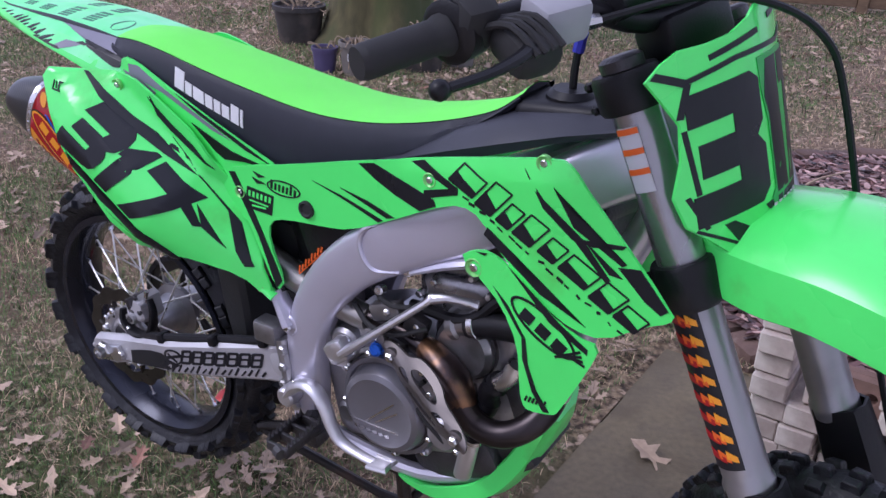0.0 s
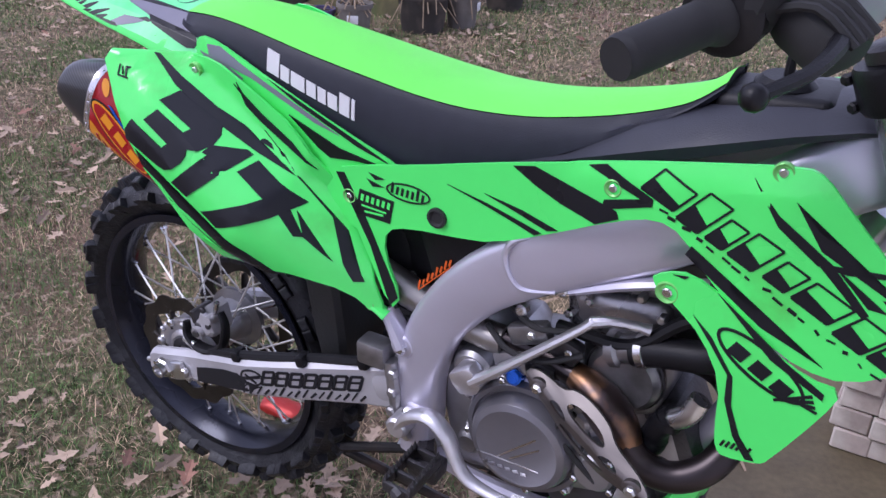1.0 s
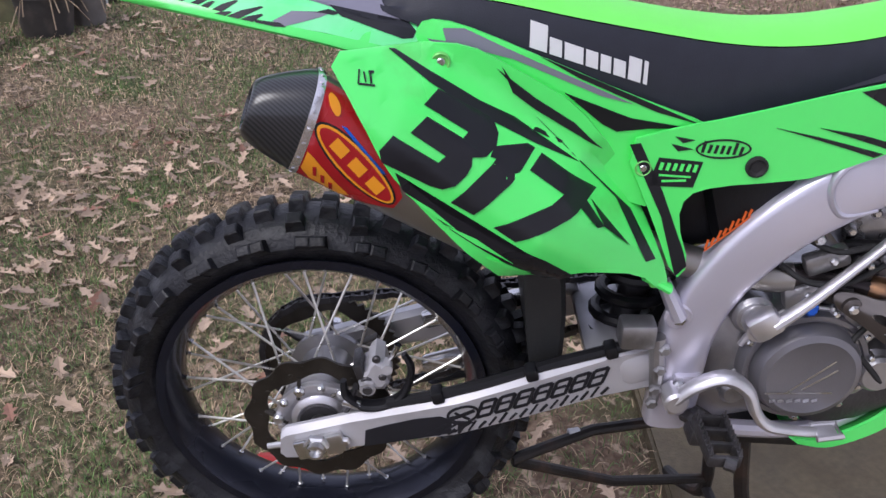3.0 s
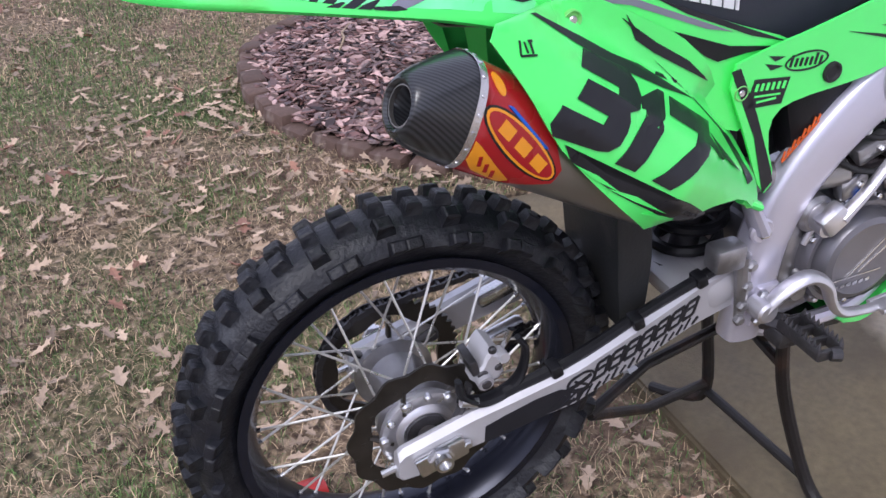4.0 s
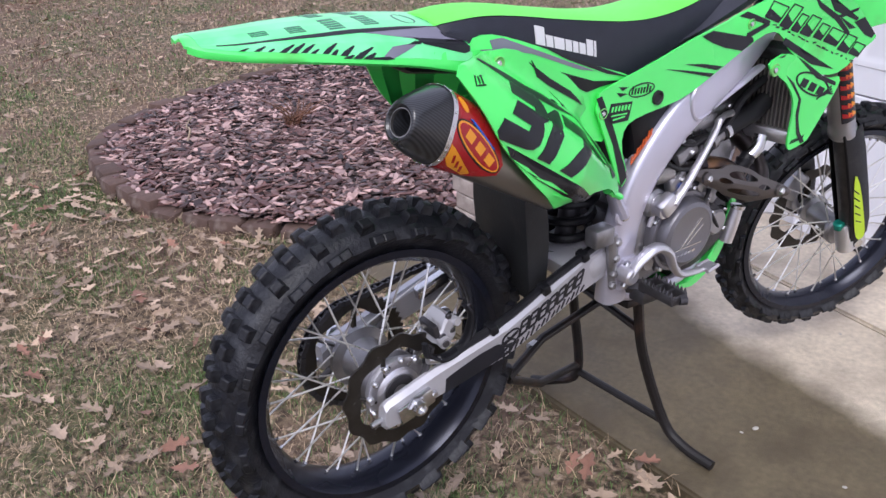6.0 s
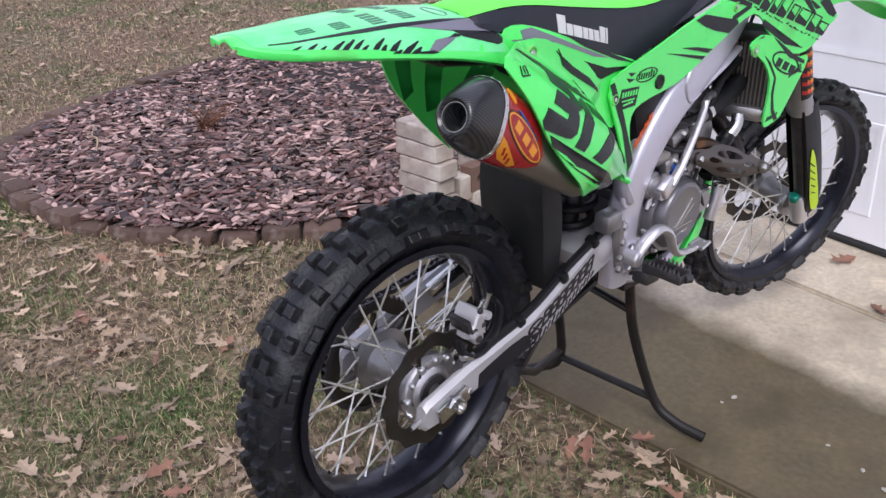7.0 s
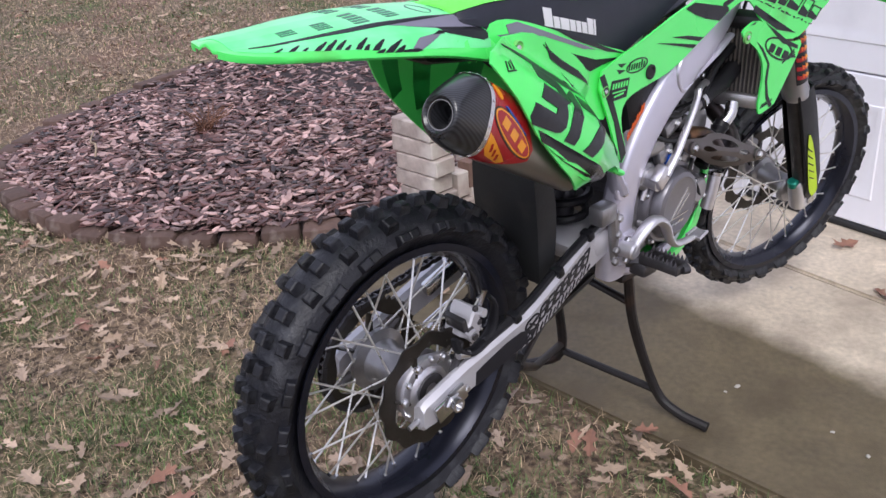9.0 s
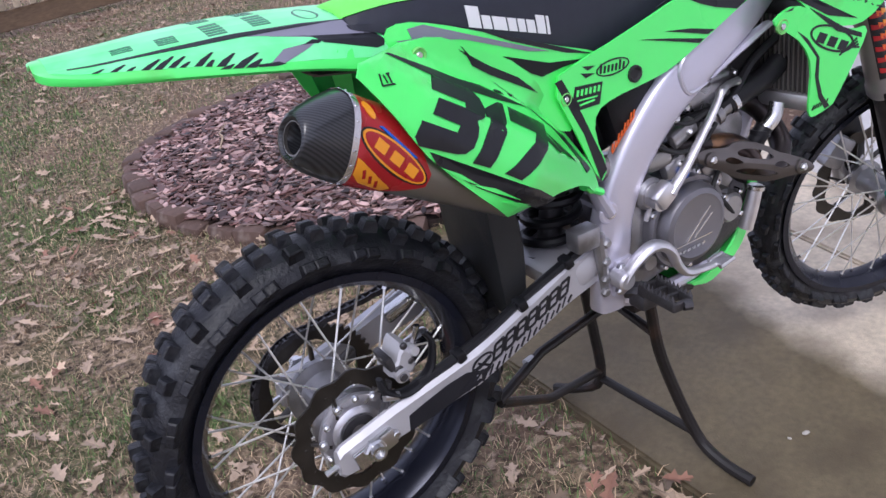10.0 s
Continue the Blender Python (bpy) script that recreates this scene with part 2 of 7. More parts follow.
def ellipse(cx, cy, a, b, turn=0, n=24):
    c, s = math.cos(radians(turn)), math.sin(radians(turn))
    return [(cx + a * math.cos(t) * c - b * math.sin(t) * s, cy + a * math.cos(t) * s + b * math.sin(t) * c) for t in (2 * math.pi * k / n for k in range(n))]


def bar(p, q, w):
    """A four-cornered stroke from p to q."""
    d = (Vector(q) - Vector(p)).normalized()
    s = Vector((-d.y, d.x)) * w / 2
    return [Vector(p) - s, Vector(q) - s, Vector(q) + s, Vector(p) + s]


def decal(name, shapes, place, mat, parent, label="", lift=0.0012, step=0.035):
    bm = bmesh.new()
    for k, s in enumerate(shapes):
        sheet(bm, s, lambda u, v, d: place(u, v, d - lift), lift * 0.8, step)
    return part(name, bm, mat, parent, label)


def ring_decal(name, cx, cy, a, b, turn, w, place, mat, parent, label="", lift=0.0014):
    bm = bmesh.new()
    pierced(bm, ellipse(cx, cy, a, b, turn, 28), [ellipse(cx, cy, a - w, b - w, turn, 28)], lambda u, v, d: place(u, v, d - lift), lift * 0.8)
    return part(name, bm, mat, parent, label)


def thing(name, label, category, m=None, group="", kind=""):
    ob = new(name)
    if m is not None:
        ob.matrix_basis = m
    return tagged(ob, label, category, group, kind)


def mesh_object(name, verts, faces, mat, parent=None):
    me = bpy.data.meshes.new(name)
    me.from_pydata(verts, [], faces)
    me.materials.append(mat)
    ob = new(name, me)
    ob.parent = parent
    return ob

# ---- the setting ----
EDGE = Vector((0.478, 0.878, 0))            # along the lawn edge of the slab
ACROSS = Vector((0.878, -0.478, 0))         # from the lawn edge towards the house
CORNER = Vector((0.66, 2.86, 0))            # back corner of the slab
SLAB_Z = 0.0
LAWN_Z = -0.008
BED = [(0.98, 2.78), (0.87, 2.98), (0.79, 3.17), (0.735, 3.40), (0.725, 3.70), (0.81, 4.07), (1.0, 4.40), (1.22, 4.68), (1.62, 4.88), (2.1, 4.92), (2.75, 4.86), (3.35, 4.70), (3.85, 4.42),
       (4.2, 3.9), (4.2, 3.0), (3.4, 2.2), (2.4, 2.0), (1.55, 2.40)]
BED_LINE = [Vector((p[0], p[1], 0)) for p in rounded([(*p, 0) for p in BED], 2)]


def inside(x, y, poly):
    hit = False
    n = len(poly)
    j = n - 1
    for i in range(n):
        xi, yi, xj, yj = poly[i][0], poly[i][1], poly[j][0], poly[j][1]
        if (yi > y) != (yj > y) and x < (xj - xi) * (y - yi) / (yj - yi) + xi:
            hit = not hit
        j = i
    return hit


def on_slab(x, y, grow=0.0):
    d = Vector((x, y, 0)) - CORNER
    return d.dot(ACROSS) > -grow and d.dot(EDGE) < grow


# lawn
def lawn_material():
    m = bpy.data.materials.new("winter_lawn_soil")
    m.use_nodes = True
    n, l = m.node_tree.nodes, m.node_tree.links
    b = n["Principled BSDF"]
    b.inputs["Roughness"].default_value = 0.95
    co = n.new("ShaderNodeTexCoord")
    def nz(s, d=6.0):
        t = n.new("ShaderNodeTexNoise")
        t.inputs["Scale"].default_value, t.inputs["Detail"].default_value = s, d
        l.new(co.outputs["Object"], t.inputs["Vector"])
        return t.outputs["Fac"]
    def mix(fac, a, c, lo, hi):
        r = n.new("ShaderNodeMapRange")
        r.inputs[1].default_value, r.inputs[2].default_value = lo, hi
        l.new(fac, r.inputs[0])
        x = n.new("ShaderNodeMixRGB")
        l.new(r.outputs[0], x.inputs[0])
        for k, v in ((1, a), (2, c)):
            if isinstance(v, tuple):
                x.inputs[k].default_value = (*v, 1)
            else:
                l.new(v, x.inputs[k])
        return x.outputs[0]
    base = mix(nz(45, 8), (0.045, 0.029, 0.018), (0.33, 0.240, 0.150), 0.38, 0.68)
    green = mix(nz(1.3), base, (0.060, 0.085, 0.022), 0.48, 0.70)
    soil = mix(nz(0.8, 4), green, (0.175, 0.105, 0.074), 0.48, 0.64)
    leafy = mix(nz(26, 3), soil, (0.44, 0.325, 0.235), 0.57, 0.66)
    l.new(leafy, b.inputs["Base Color"])
    bp = n.new("ShaderNodeBump")
    bp.inputs["Strength"].default_value, bp.inputs["Distance"].default_value = 0.8, 0.02
    l.new(nz(60, 8), bp.inputs["Height"])
    l.new(bp.outputs[0], b.inputs["Normal"])
    return m


LAWN = lawn_material()
bm = bmesh.new()
cells = [-400, -120, -40, -15, -8] + [-5 + 0.25 * k for k in range(61)] + [15, 25, 60, 150, 400]
rows = []
for y in cells:
    rows.append([bm.verts.new((x, y, LAWN_Z + (0.02 * noise.noise((x * 1.2, y * 1.2, 0)) if abs(x) < 12 and abs(y) < 14 and not on_slab(x, y, 0.3) else 0.0)
                               - (0.05 if on_slab(x, y, -0.05) else 0.0))) for x in cells])
for a, b in zip(rows, rows[1:]):
    for i in range(len(cells) - 1):
        bm.faces.new((a[i], a[i + 1], b[i + 1], b[i]))
tagged(part("ground", bm, LAWN), "winter lawn of tan and green grass strewn with leaves", "lawn", kind="structure")

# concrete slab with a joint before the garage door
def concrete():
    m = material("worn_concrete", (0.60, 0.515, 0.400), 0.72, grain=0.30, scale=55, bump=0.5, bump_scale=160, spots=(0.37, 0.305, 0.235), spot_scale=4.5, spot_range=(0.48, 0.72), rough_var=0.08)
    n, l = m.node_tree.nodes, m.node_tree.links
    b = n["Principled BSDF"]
    # dry: the plain concrete colour, before any darkening
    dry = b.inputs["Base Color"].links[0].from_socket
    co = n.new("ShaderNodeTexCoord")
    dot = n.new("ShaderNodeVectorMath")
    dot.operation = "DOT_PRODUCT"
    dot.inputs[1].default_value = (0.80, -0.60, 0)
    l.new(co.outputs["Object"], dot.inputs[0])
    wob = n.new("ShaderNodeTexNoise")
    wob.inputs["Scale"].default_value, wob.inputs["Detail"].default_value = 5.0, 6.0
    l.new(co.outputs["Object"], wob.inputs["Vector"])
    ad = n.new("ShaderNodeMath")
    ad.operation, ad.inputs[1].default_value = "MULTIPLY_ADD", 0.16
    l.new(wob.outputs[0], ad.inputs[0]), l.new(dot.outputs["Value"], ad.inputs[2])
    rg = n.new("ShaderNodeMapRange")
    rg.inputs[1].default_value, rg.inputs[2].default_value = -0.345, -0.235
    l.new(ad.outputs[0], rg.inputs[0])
    # colour multiplied down on the lawn side of a soft, wavering line
    dark_tone = n.new("ShaderNodeMixRGB")
    dark_tone.blend_type, dark_tone.inputs[0].default_value = "MULTIPLY", 1.0
    dark_tone.inputs[2].default_value = (0.225, 0.205, 0.152, 1)
    l.new(dry, dark_tone.inputs[1])
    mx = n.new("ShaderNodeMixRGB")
    l.new(rg.outputs[0], mx.inputs[0]), l.new(dark_tone.outputs[0], mx.inputs[1]), l.new(dry, mx.inputs[2])
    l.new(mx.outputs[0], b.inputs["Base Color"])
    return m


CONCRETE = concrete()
HOUSE = Vector((0.60, 0.80, 0))             # along the garage front
OUT = Vector((-0.80, 0.60, 0))              # from the garage front to the lawn
DOOR_AT = Vector((1.185, 0.925, 0))
slab = thing("concrete_slab", "weathered concrete slab beside the lawn, darker on the lawn side", "slab", kind="structure")
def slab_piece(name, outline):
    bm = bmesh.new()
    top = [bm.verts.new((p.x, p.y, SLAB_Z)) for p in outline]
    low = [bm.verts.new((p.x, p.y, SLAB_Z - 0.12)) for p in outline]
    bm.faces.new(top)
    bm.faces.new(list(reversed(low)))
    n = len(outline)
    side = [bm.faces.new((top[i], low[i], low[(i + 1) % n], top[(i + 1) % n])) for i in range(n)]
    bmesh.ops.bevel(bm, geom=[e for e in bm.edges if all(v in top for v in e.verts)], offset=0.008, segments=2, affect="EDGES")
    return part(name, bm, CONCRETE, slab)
joint = DOOR_AT + OUT * 0.37
def cut(p, d, q, e):
    """Where the line p + s d meets q + r e."""
    den = d.x * e.y - d.y * e.x
    s = ((q.x - p.x) * e.y - (q.y - p.y) * e.x) / den
    return p + d * s
back0 = CORNER
jb = cut(joint, HOUSE, CORNER, ACROSS)
ja = joint - HOUSE * 5.0
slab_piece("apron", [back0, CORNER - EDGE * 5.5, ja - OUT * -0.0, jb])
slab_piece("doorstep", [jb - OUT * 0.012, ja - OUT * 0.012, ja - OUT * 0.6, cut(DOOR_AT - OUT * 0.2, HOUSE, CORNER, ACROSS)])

# garage front: wall with an opening, door of sections
WHITE_PAINT = material("white_door_paint", (0.88, 0.88, 0.92), 0.42, grain=0.03, scale=8, spots=(0.62, 0.62, 0.66), spot_scale=3, spot_range=(0.55, 0.9))
SIDING = material("white_siding_paint", (0.70, 0.70, 0.72), 0.55, grain=0.06, scale=10)
SEAL = material("black_rubber_seal", (0.015, 0.015, 0.016), 0.7, grain=0.3)
HM = Matrix.Translation(DOOR_AT) @ Matrix(((HOUSE.x, OUT.x, 0, 0), (HOUSE.y, OUT.y, 0, 0), (0, 0, 1, 0), (0, 0, 0, 1)))
D0, D1, DH = -2.2, 0.55, 2.13
def house_part(name, size_from, size_to, mat, parent, bevel=0.004):
    bm = bmesh.new()
    c = [(a + b) / 2 for a, b in zip(size_from, size_to)]
    block(bm, c, [abs(b - a) for a, b in zip(size_from, size_to)], bevel=bevel, segs=1)
    return part(name, bm, mat, parent)
wall = thing("wall_garage", "white painted garage wall round the door", "wall", HM, kind="structure")
house_part("wall_side", (D1 + 0.10, -0.25, -0.1), (D1 + 0.35, -0.04, 2.9), SIDING, wall)
house_part("wall_side", (D0 - 3.0, -0.25, -0.1), (D0 - 0.10, -0.04, 2.9), SIDING, wall)
house_part("lintel", (D0 - 0.10, -0.25, DH + 0.1), (D1 + 0.10, -0.04, 2.9), SIDING, wall)
house_part("wall_return", (D1 + 0.10, -6.0, -0.1), (D1 + 0.35, -0.252, 2.9), SIDING, wall)
house_part("back_wall", (D0 - 3.0, -6.2, -0.1), (D1 + 0.35, -6.002, 2.9), SIDING, wall)
house_part("trim", (D1, -0.10, 0.0), (D1 + 0.098, -0.01, DH), WHITE_PAINT, wall)
house_part("trim", (D0 - 0.098, -0.10, 0.0), (D0, -0.01, DH), WHITE_PAINT, wall)
house_part("trim", (D0 - 0.098, -0.10, DH + 0.002), (D1 + 0.098, -0.01, DH + 0.098), WHITE_PAINT, wall)
ROOFING = material("grey_shingle", (0.10, 0.095, 0.09), 0.9, grain=0.3, scale=20)
roof = house_part("roof_garage", (D0 - 3.3, -6.5, 2.91), (D1 + 0.65, 0.30, 3.02), ROOFING, None)
roof.matrix_basis = HM
tagged(roof, "grey shingled garage roof with a short overhang", "roof", kind="structure")
door = thing("door_garage", "white sectional garage door with recessed panels, closed", "garage door", HM, kind="structure")
SEC = 0.525
for k in range(4):
    z0 = 0.028 + k * SEC
    sec = house_part("section", (D0, -0.075, z0), (D1, -0.035, z0 + SEC - 0.006), WHITE_PAINT, door, 0.004)
    for j in range(5):
        w = (D1 - D0) / 5
        x0 = D0 + j * w + 0.05
        bm = bmesh.new()
        a0, a1, b0, b1 = x0, x0 + w - 0.10, z0 + 0.095, z0 + SEC - 0.10
        rings = []
        for inset, y in ((0, -0.0351), (0.004, -0.031), (0.016, -0.031), (0.024, -0.0345), (0.05, -0.032)):
            rings.append([(a0 + inset, y, b0 + inset), (a1 - inset, y, b0 + inset), (a1 - inset, y, b1 - inset), (a0 + inset, y, b1 - inset)])
        vr = ring_faces(bm, rings, caps=False)
        bm.faces.new(vr[-1])
        part("panel", bm, WHITE_PAINT, sec)
house_part("bottom_seal", (D0, -0.085, 0.001), (D1, -0.028, 0.027), SEAL, door, 0.008)

# mulch bed: dark soil, flakes of bark, edging stones
SOIL = material("dark_soil", (0.022, 0.013, 0.013), 0.95, grain=0.4, scale=40, bump=0.8, bump_scale=80)
MULCH = material("red_brown_bark_flakes", (0.34, 0.222, 0.200), 0.50, grain=0.4, scale=60, per_island=0.85, bump=0.3, bump_scale=90)
bm = bmesh.new()
mid = Vector((1.9, 3.6, 0))
rings = []
for k, (s, z) in enumerate(((1.0, LAWN_Z - 0.05), (0.985, 0.02), (0.9, 0.045), (0.6, 0.06), (0.3, 0.07))):
    rings.append([(mid.x + (p.x - mid.x) * s, mid.y + (p.y - mid.y) * s, z) for p in BED_LINE])
ring_faces(bm, rings)
tagged(part("mulch_bed_soil", bm, SOIL), "dark soil bed under bark mulch", "garden bed", kind="structure")


def scatter(name, n, spot, shape, mat, seed, label, category, parent=None):
    """One object of many small alike pieces: spot(rng) gives a place or None, shape(rng) verts and faces about the origin."""
    rng = random.Random(seed)
    vs, fs = [], []
    for _ in range(n):
        p = spot(rng)
        if p is None:
            continue
        v, f = shape(rng)
        k = len(vs)
        vs += [(a + p[0], b + p[1], c + p[2]) for a, b, c in v]
        fs += [tuple(i + k for i in q) for q in f]
    ob = mesh_object(name, vs, fs, mat, parent)
    if label:
        tagged(ob, label, category, kind="stuff")
    return ob


def flake(rng):
    l, w, h = rng.uniform(0.014, 0.056), rng.uniform(0.007, 0.020), rng.uniform(0.002, 0.006)
    n = 6
    yaw, t1, t2 = rng.uniform(0, 6.28), rng.gauss(0, 0.22), rng.gauss(0, 0.20)
    m = Euler((t1, t2, yaw)).to_matrix()
    top, low = [], []
    for k in range(n):
        a = 6.283 * k / n + rng.uniform(-0.3, 0.3)
        r = rng.uniform(0.7, 1.05)
        top.append(m @ Vector((l * r * math.cos(a) * 0.9, w * r * math.sin(a) * 0.9, h)))
        low.append(m @ Vector((l * r * math.cos(a), w * r * math.sin(a), 0)))
    v = [tuple(p) for p in top + low]
    f = [tuple(range(n))] + [(i, n + i, n + (i + 1) % n, (i + 1) % n) for i in range(n)]
    return v, f


BED_POLY = [(p.x, p.y) for p in BED_LINE]
def mulch_spot(rng):
    for _ in range(20):
        x, y = rng.uniform(0.55, 4.25), rng.uniform(2.0, 4.9)
        if x > 2.6 and rng.random() < 0.35:
            continue
        if inside(x, y, BED_POLY) and not on_slab(x, y, 0.0):
            s = max(abs(x - mid.x) / 1.4, abs(y - mid.y) / 1.3)
            return x, y, 0.072 - 0.03 * min(1, s) + rng.uniform(-0.006, 0.020)
    return None
# dark bark, its colour lowered further to carry the shadows between flakes
MULCH_SHADED = material("shaded_bark_flakes", (0.105, 0.052, 0.046), 0.5, grain=0.4, scale=60, per_island=0.85, bump=0.3, bump_scale=90)
scatter("bark_mulch", 8500, mulch_spot, flake, MULCH_SHADED, 3, "dark red-brown bark flakes, coloured also for shade between the chips", "mulch")
scatter("pale_bark_mulch", 6200, mulch_spot, flake, MULCH, 9, "paler red-brown bark flakes strewn over the bed", "mulch")

PAVER = material("brown_edging_concrete", (0.112, 0.068, 0.053), 0.85, grain=0.25, scale=35, bump=0.5, bump_scale=120, per_object=0.22, spots=(0.27, 0.22, 0.19), spot_scale=14, spot_range=(0.55, 0.8))
edging = thing("bed_edging", "brown concrete edging stones curving round the mulch bed", "edging", kind="structure")
start = min(range(len(BED_LINE)), key=lambda i: (BED_LINE[i] - Vector((1.02, 2.74, 0))).length)
order = BED_LINE[start:] + BED_LINE[:start]
if order[4].y < order[0].y:
    order = [order[0]] + list(reversed(order[1:]))
bmp = bmesh.new()
block(bmp, (0, 0, 0), (0.146, 0.100, 0.115), bevel=0.016, segs=2)
bmesh.ops.recalc_face_normals(bmp, faces=bmp.faces)
finish(bmp)
stone_mesh = bpy.data.meshes.new("edging_stone")
bmp.to_mesh(stone_mesh)
bmp.free()
stone_mesh.materials.append(PAVER)
rng = random.Random(5)
need = 0.1
for a, b in zip(order, order[1:]):
    seg = (b - a).length
    while need <= seg:
        p = a + (b - a) * need / seg
        if p.y > 2.76 and p.x < 4.15 and not on_slab(p.x, p.y, 0.05):
            ob = new("edging_stone", stone_mesh)
            ob.parent = edging
            ang = math.degrees(math.atan2((b - a).y, (b - a).x))
            ob.matrix_basis = pose(p.x + rng.gauss(0, 0.006), p.y + rng.gauss(0, 0.006), (0.010 if p.y > 3.9 else -0.014) + rng.gauss(0, 0.006), rng.gauss(0, 2.5), rng.gauss(0, 2), ang + rng.gauss(0, 3))
        need += 0.153
    need -= seg

# loose stack of large bricks on the slab
BRICK = material("pale_pink_brick", (0.44, 0.365, 0.325), 0.85, grain=0.25, scale=30, bump=0.4, bump_scale=150, per_object=0.16, spots=(0.66, 0.60, 0.54), spot_scale=9, spot_range=(0.46, 0.66))
BRICK_BROWN = material("brown_cored_brick", (0.20, 0.12, 0.095), 0.85, grain=0.25, scale=30, bump=0.4, bump_scale=150)
bmb = bmesh.new()
block(bmb, (0, 0, 0), (0.198, 0.090, 0.058), bevel=0.004, segs=1)
bmesh.ops.recalc_face_normals(bmb, faces=bmb.faces)
brick_mesh = bpy.data.meshes.new("brick")
bmb.to_mesh(brick_mesh)
bmb.free()
brick_mesh.materials.append(BRICK)
rng = random.Random(8)
head = math.degrees(math.atan2(EDGE.y, EDGE.x))
COURSE = 0.0615
def lay(a, b, z, turn=0, roll=0, mesh=brick_mesh):
    """A brick at a along the lawn edge, b across the slab, its middle at height z."""
    p = CORNER + EDGE * a + ACROSS * b
    ob = new("brick", mesh)
    ob.matrix_basis = pose(p.x, p.y, z, roll, 0, head + turn + rng.gauss(0, 1.5))
    return tagged(ob, "pale pink-grey clay brick in a loose stack", "brick", "stack of bricks")
for row in range(8):
    for w in range(2):
        lay(-0.296 + rng.gauss(0, 0.006), 0.392 + w * 0.094 * (row < 3) + w * 0.30 * (row >= 3) + rng.gauss(0, 0.004), 0.0297 + row * COURSE)
def cored_mesh():
    """A brick on its edge, with three round cores through its upright face."""
    bm = bmesh.new()
    n = 14
    def place(u, v, d):
        return Vector((u, -0.029 + d, v))
    outline = [(-0.099, -0.045), (0.099, -0.045), (0.099, 0.045), (-0.099, 0.045)]
    pierced(bm, outline, [ellipse(x, 0.0, 0.017, 0.017, 0, n) for x in (-0.055, 0.0, 0.055)], place, 0.030)
    block(bm, (0, 0.016, 0), (0.198, 0.028, 0.090), bevel=0.002, segs=1)
    bmesh.ops.recalc_face_normals(bm, faces=bm.faces)
    me = bpy.data.meshes.new("brick")
    bm.to_mesh(me)
    bm.free()
    me.materials.append(BRICK_BROWN)
    return me
CORED = cored_mesh()
for row in range(2):
    for w in range(3):
        lay(-0.275 + rng.gauss(0, 0.008), 0.585 + w * 0.100 + rng.gauss(0, 0.004), 0.0297 + row * COURSE)
for w in range(4):
    lay(-0.285 + rng.gauss(0, 0.008), 0.560 + w * 0.078 + rng.gauss(0, 0.004), 0.1695, 0, 90)
ob = lay(-0.352, 0.625, 0.2610, -90, 0, CORED)
tagged(ob, "brown cored clay brick showing three holes", "brick", "stack of bricks")
lay(-0.275, 0.470 + 0.035, 0.2340 - 0.0002, 0, 90)
lay(-0.275, 0.760, 0.2610, 0, 90)
for w in range(3):
    lay(-0.47 + rng.gauss(0, 0.006), 0.66 + w * 0.11 + rng.gauss(0, 0.006), 0.0297)
    if w != 1:
        lay(-0.47 + rng.gauss(0, 0.006), 0.66 + w * 0.11 + rng.gauss(0, 0.006), 0.0297 + COURSE)

# ---- the dirt bike: x forwards from the rear axle, y to its left, z up ----
bike = thing("dirt_bike", "green and black motocross bike on a black lift stand", "motorcycle",
             pose(-0.602, 1.963, 0.483, 3.0, 3.1, -27.7))
AXIS_AT = Vector((1.255, 0, 0.303))          # a point on the steering axis
AXIS = Vector((-0.462, 0, 0.887)).normalized()
STEER = Matrix.Translation(AXIS_AT) @ Matrix.Rotation(radians(-17), 4, AXIS) @ Matrix.Translation(-AXIS_AT)
FORE = Vector((0.887, 0, 0.462))             # square to the fork legs, forwards
LEG0 = Vector((1.278, 0, 0.313))             # lower end of the outer fork tubes, midway


def leg(along, ahead=0.0, y=0.0):
    return LEG0 + AXIS * along + FORE * ahead + Vector((0, y, 0))


def mirrored(place):
    return lambda u, v, d: Vector(place(u, v, d)) * Vector((1, -1, 1))


def clamp(x, a, b):
    return max(a, min(b, x))


def y_rear(x, z):
    p, s = 0.53 * x + 0.85 * z, 0.85 * x - 0.53 * z
    k, d = clamp((s + 0.05) / 0.12, 0, 1), clamp(p - 0.488, 0, 0.088)
    return -(0.222 - 0.42 * min(d, 0.042) - 1.55 * max(0, d - 0.042) - 1.0 * max(0, 0.455 - p) * k - 0.38 * max(0, s - 0.01) - 0.2 * max(0, -0.2 - s))


def y_mid(x, z):
    t = clamp((x - 0.6) / 0.55, 0, 1.1)
    return -(0.128 + 0.072 * t ** 1.3) + 0.25 * max(0, z - 0.6 - 0.25 * (x - 0.7)) * (1 if x > 0.7 else 0)


def y_low(x, z):
    return y_mid(x, 0.5) - 0.004 + 0.08 * max(0, 0.45 - z)


def ring_shapes(cx, cy, a, b, turn, w, n=20):
    o, i = ellipse(cx, cy, a, b, turn, n), ellipse(cx, cy, a - w, b - w, turn, n)
    return [[o[k], o[(k + 1) % n], i[(k + 1) % n], i[k]] for k in range(n)]


def right(fn):
    return lambda u, v, d: Vector((u, fn(u, v) + d, v))


def upper(u, v, d):
    return Vector((u, -0.118 + 0.18 * max(0, v - 0.6) + 0.05 * max(0, 0.2 - u) + 0.35 * max(0, 0.13 - u) + d, v))


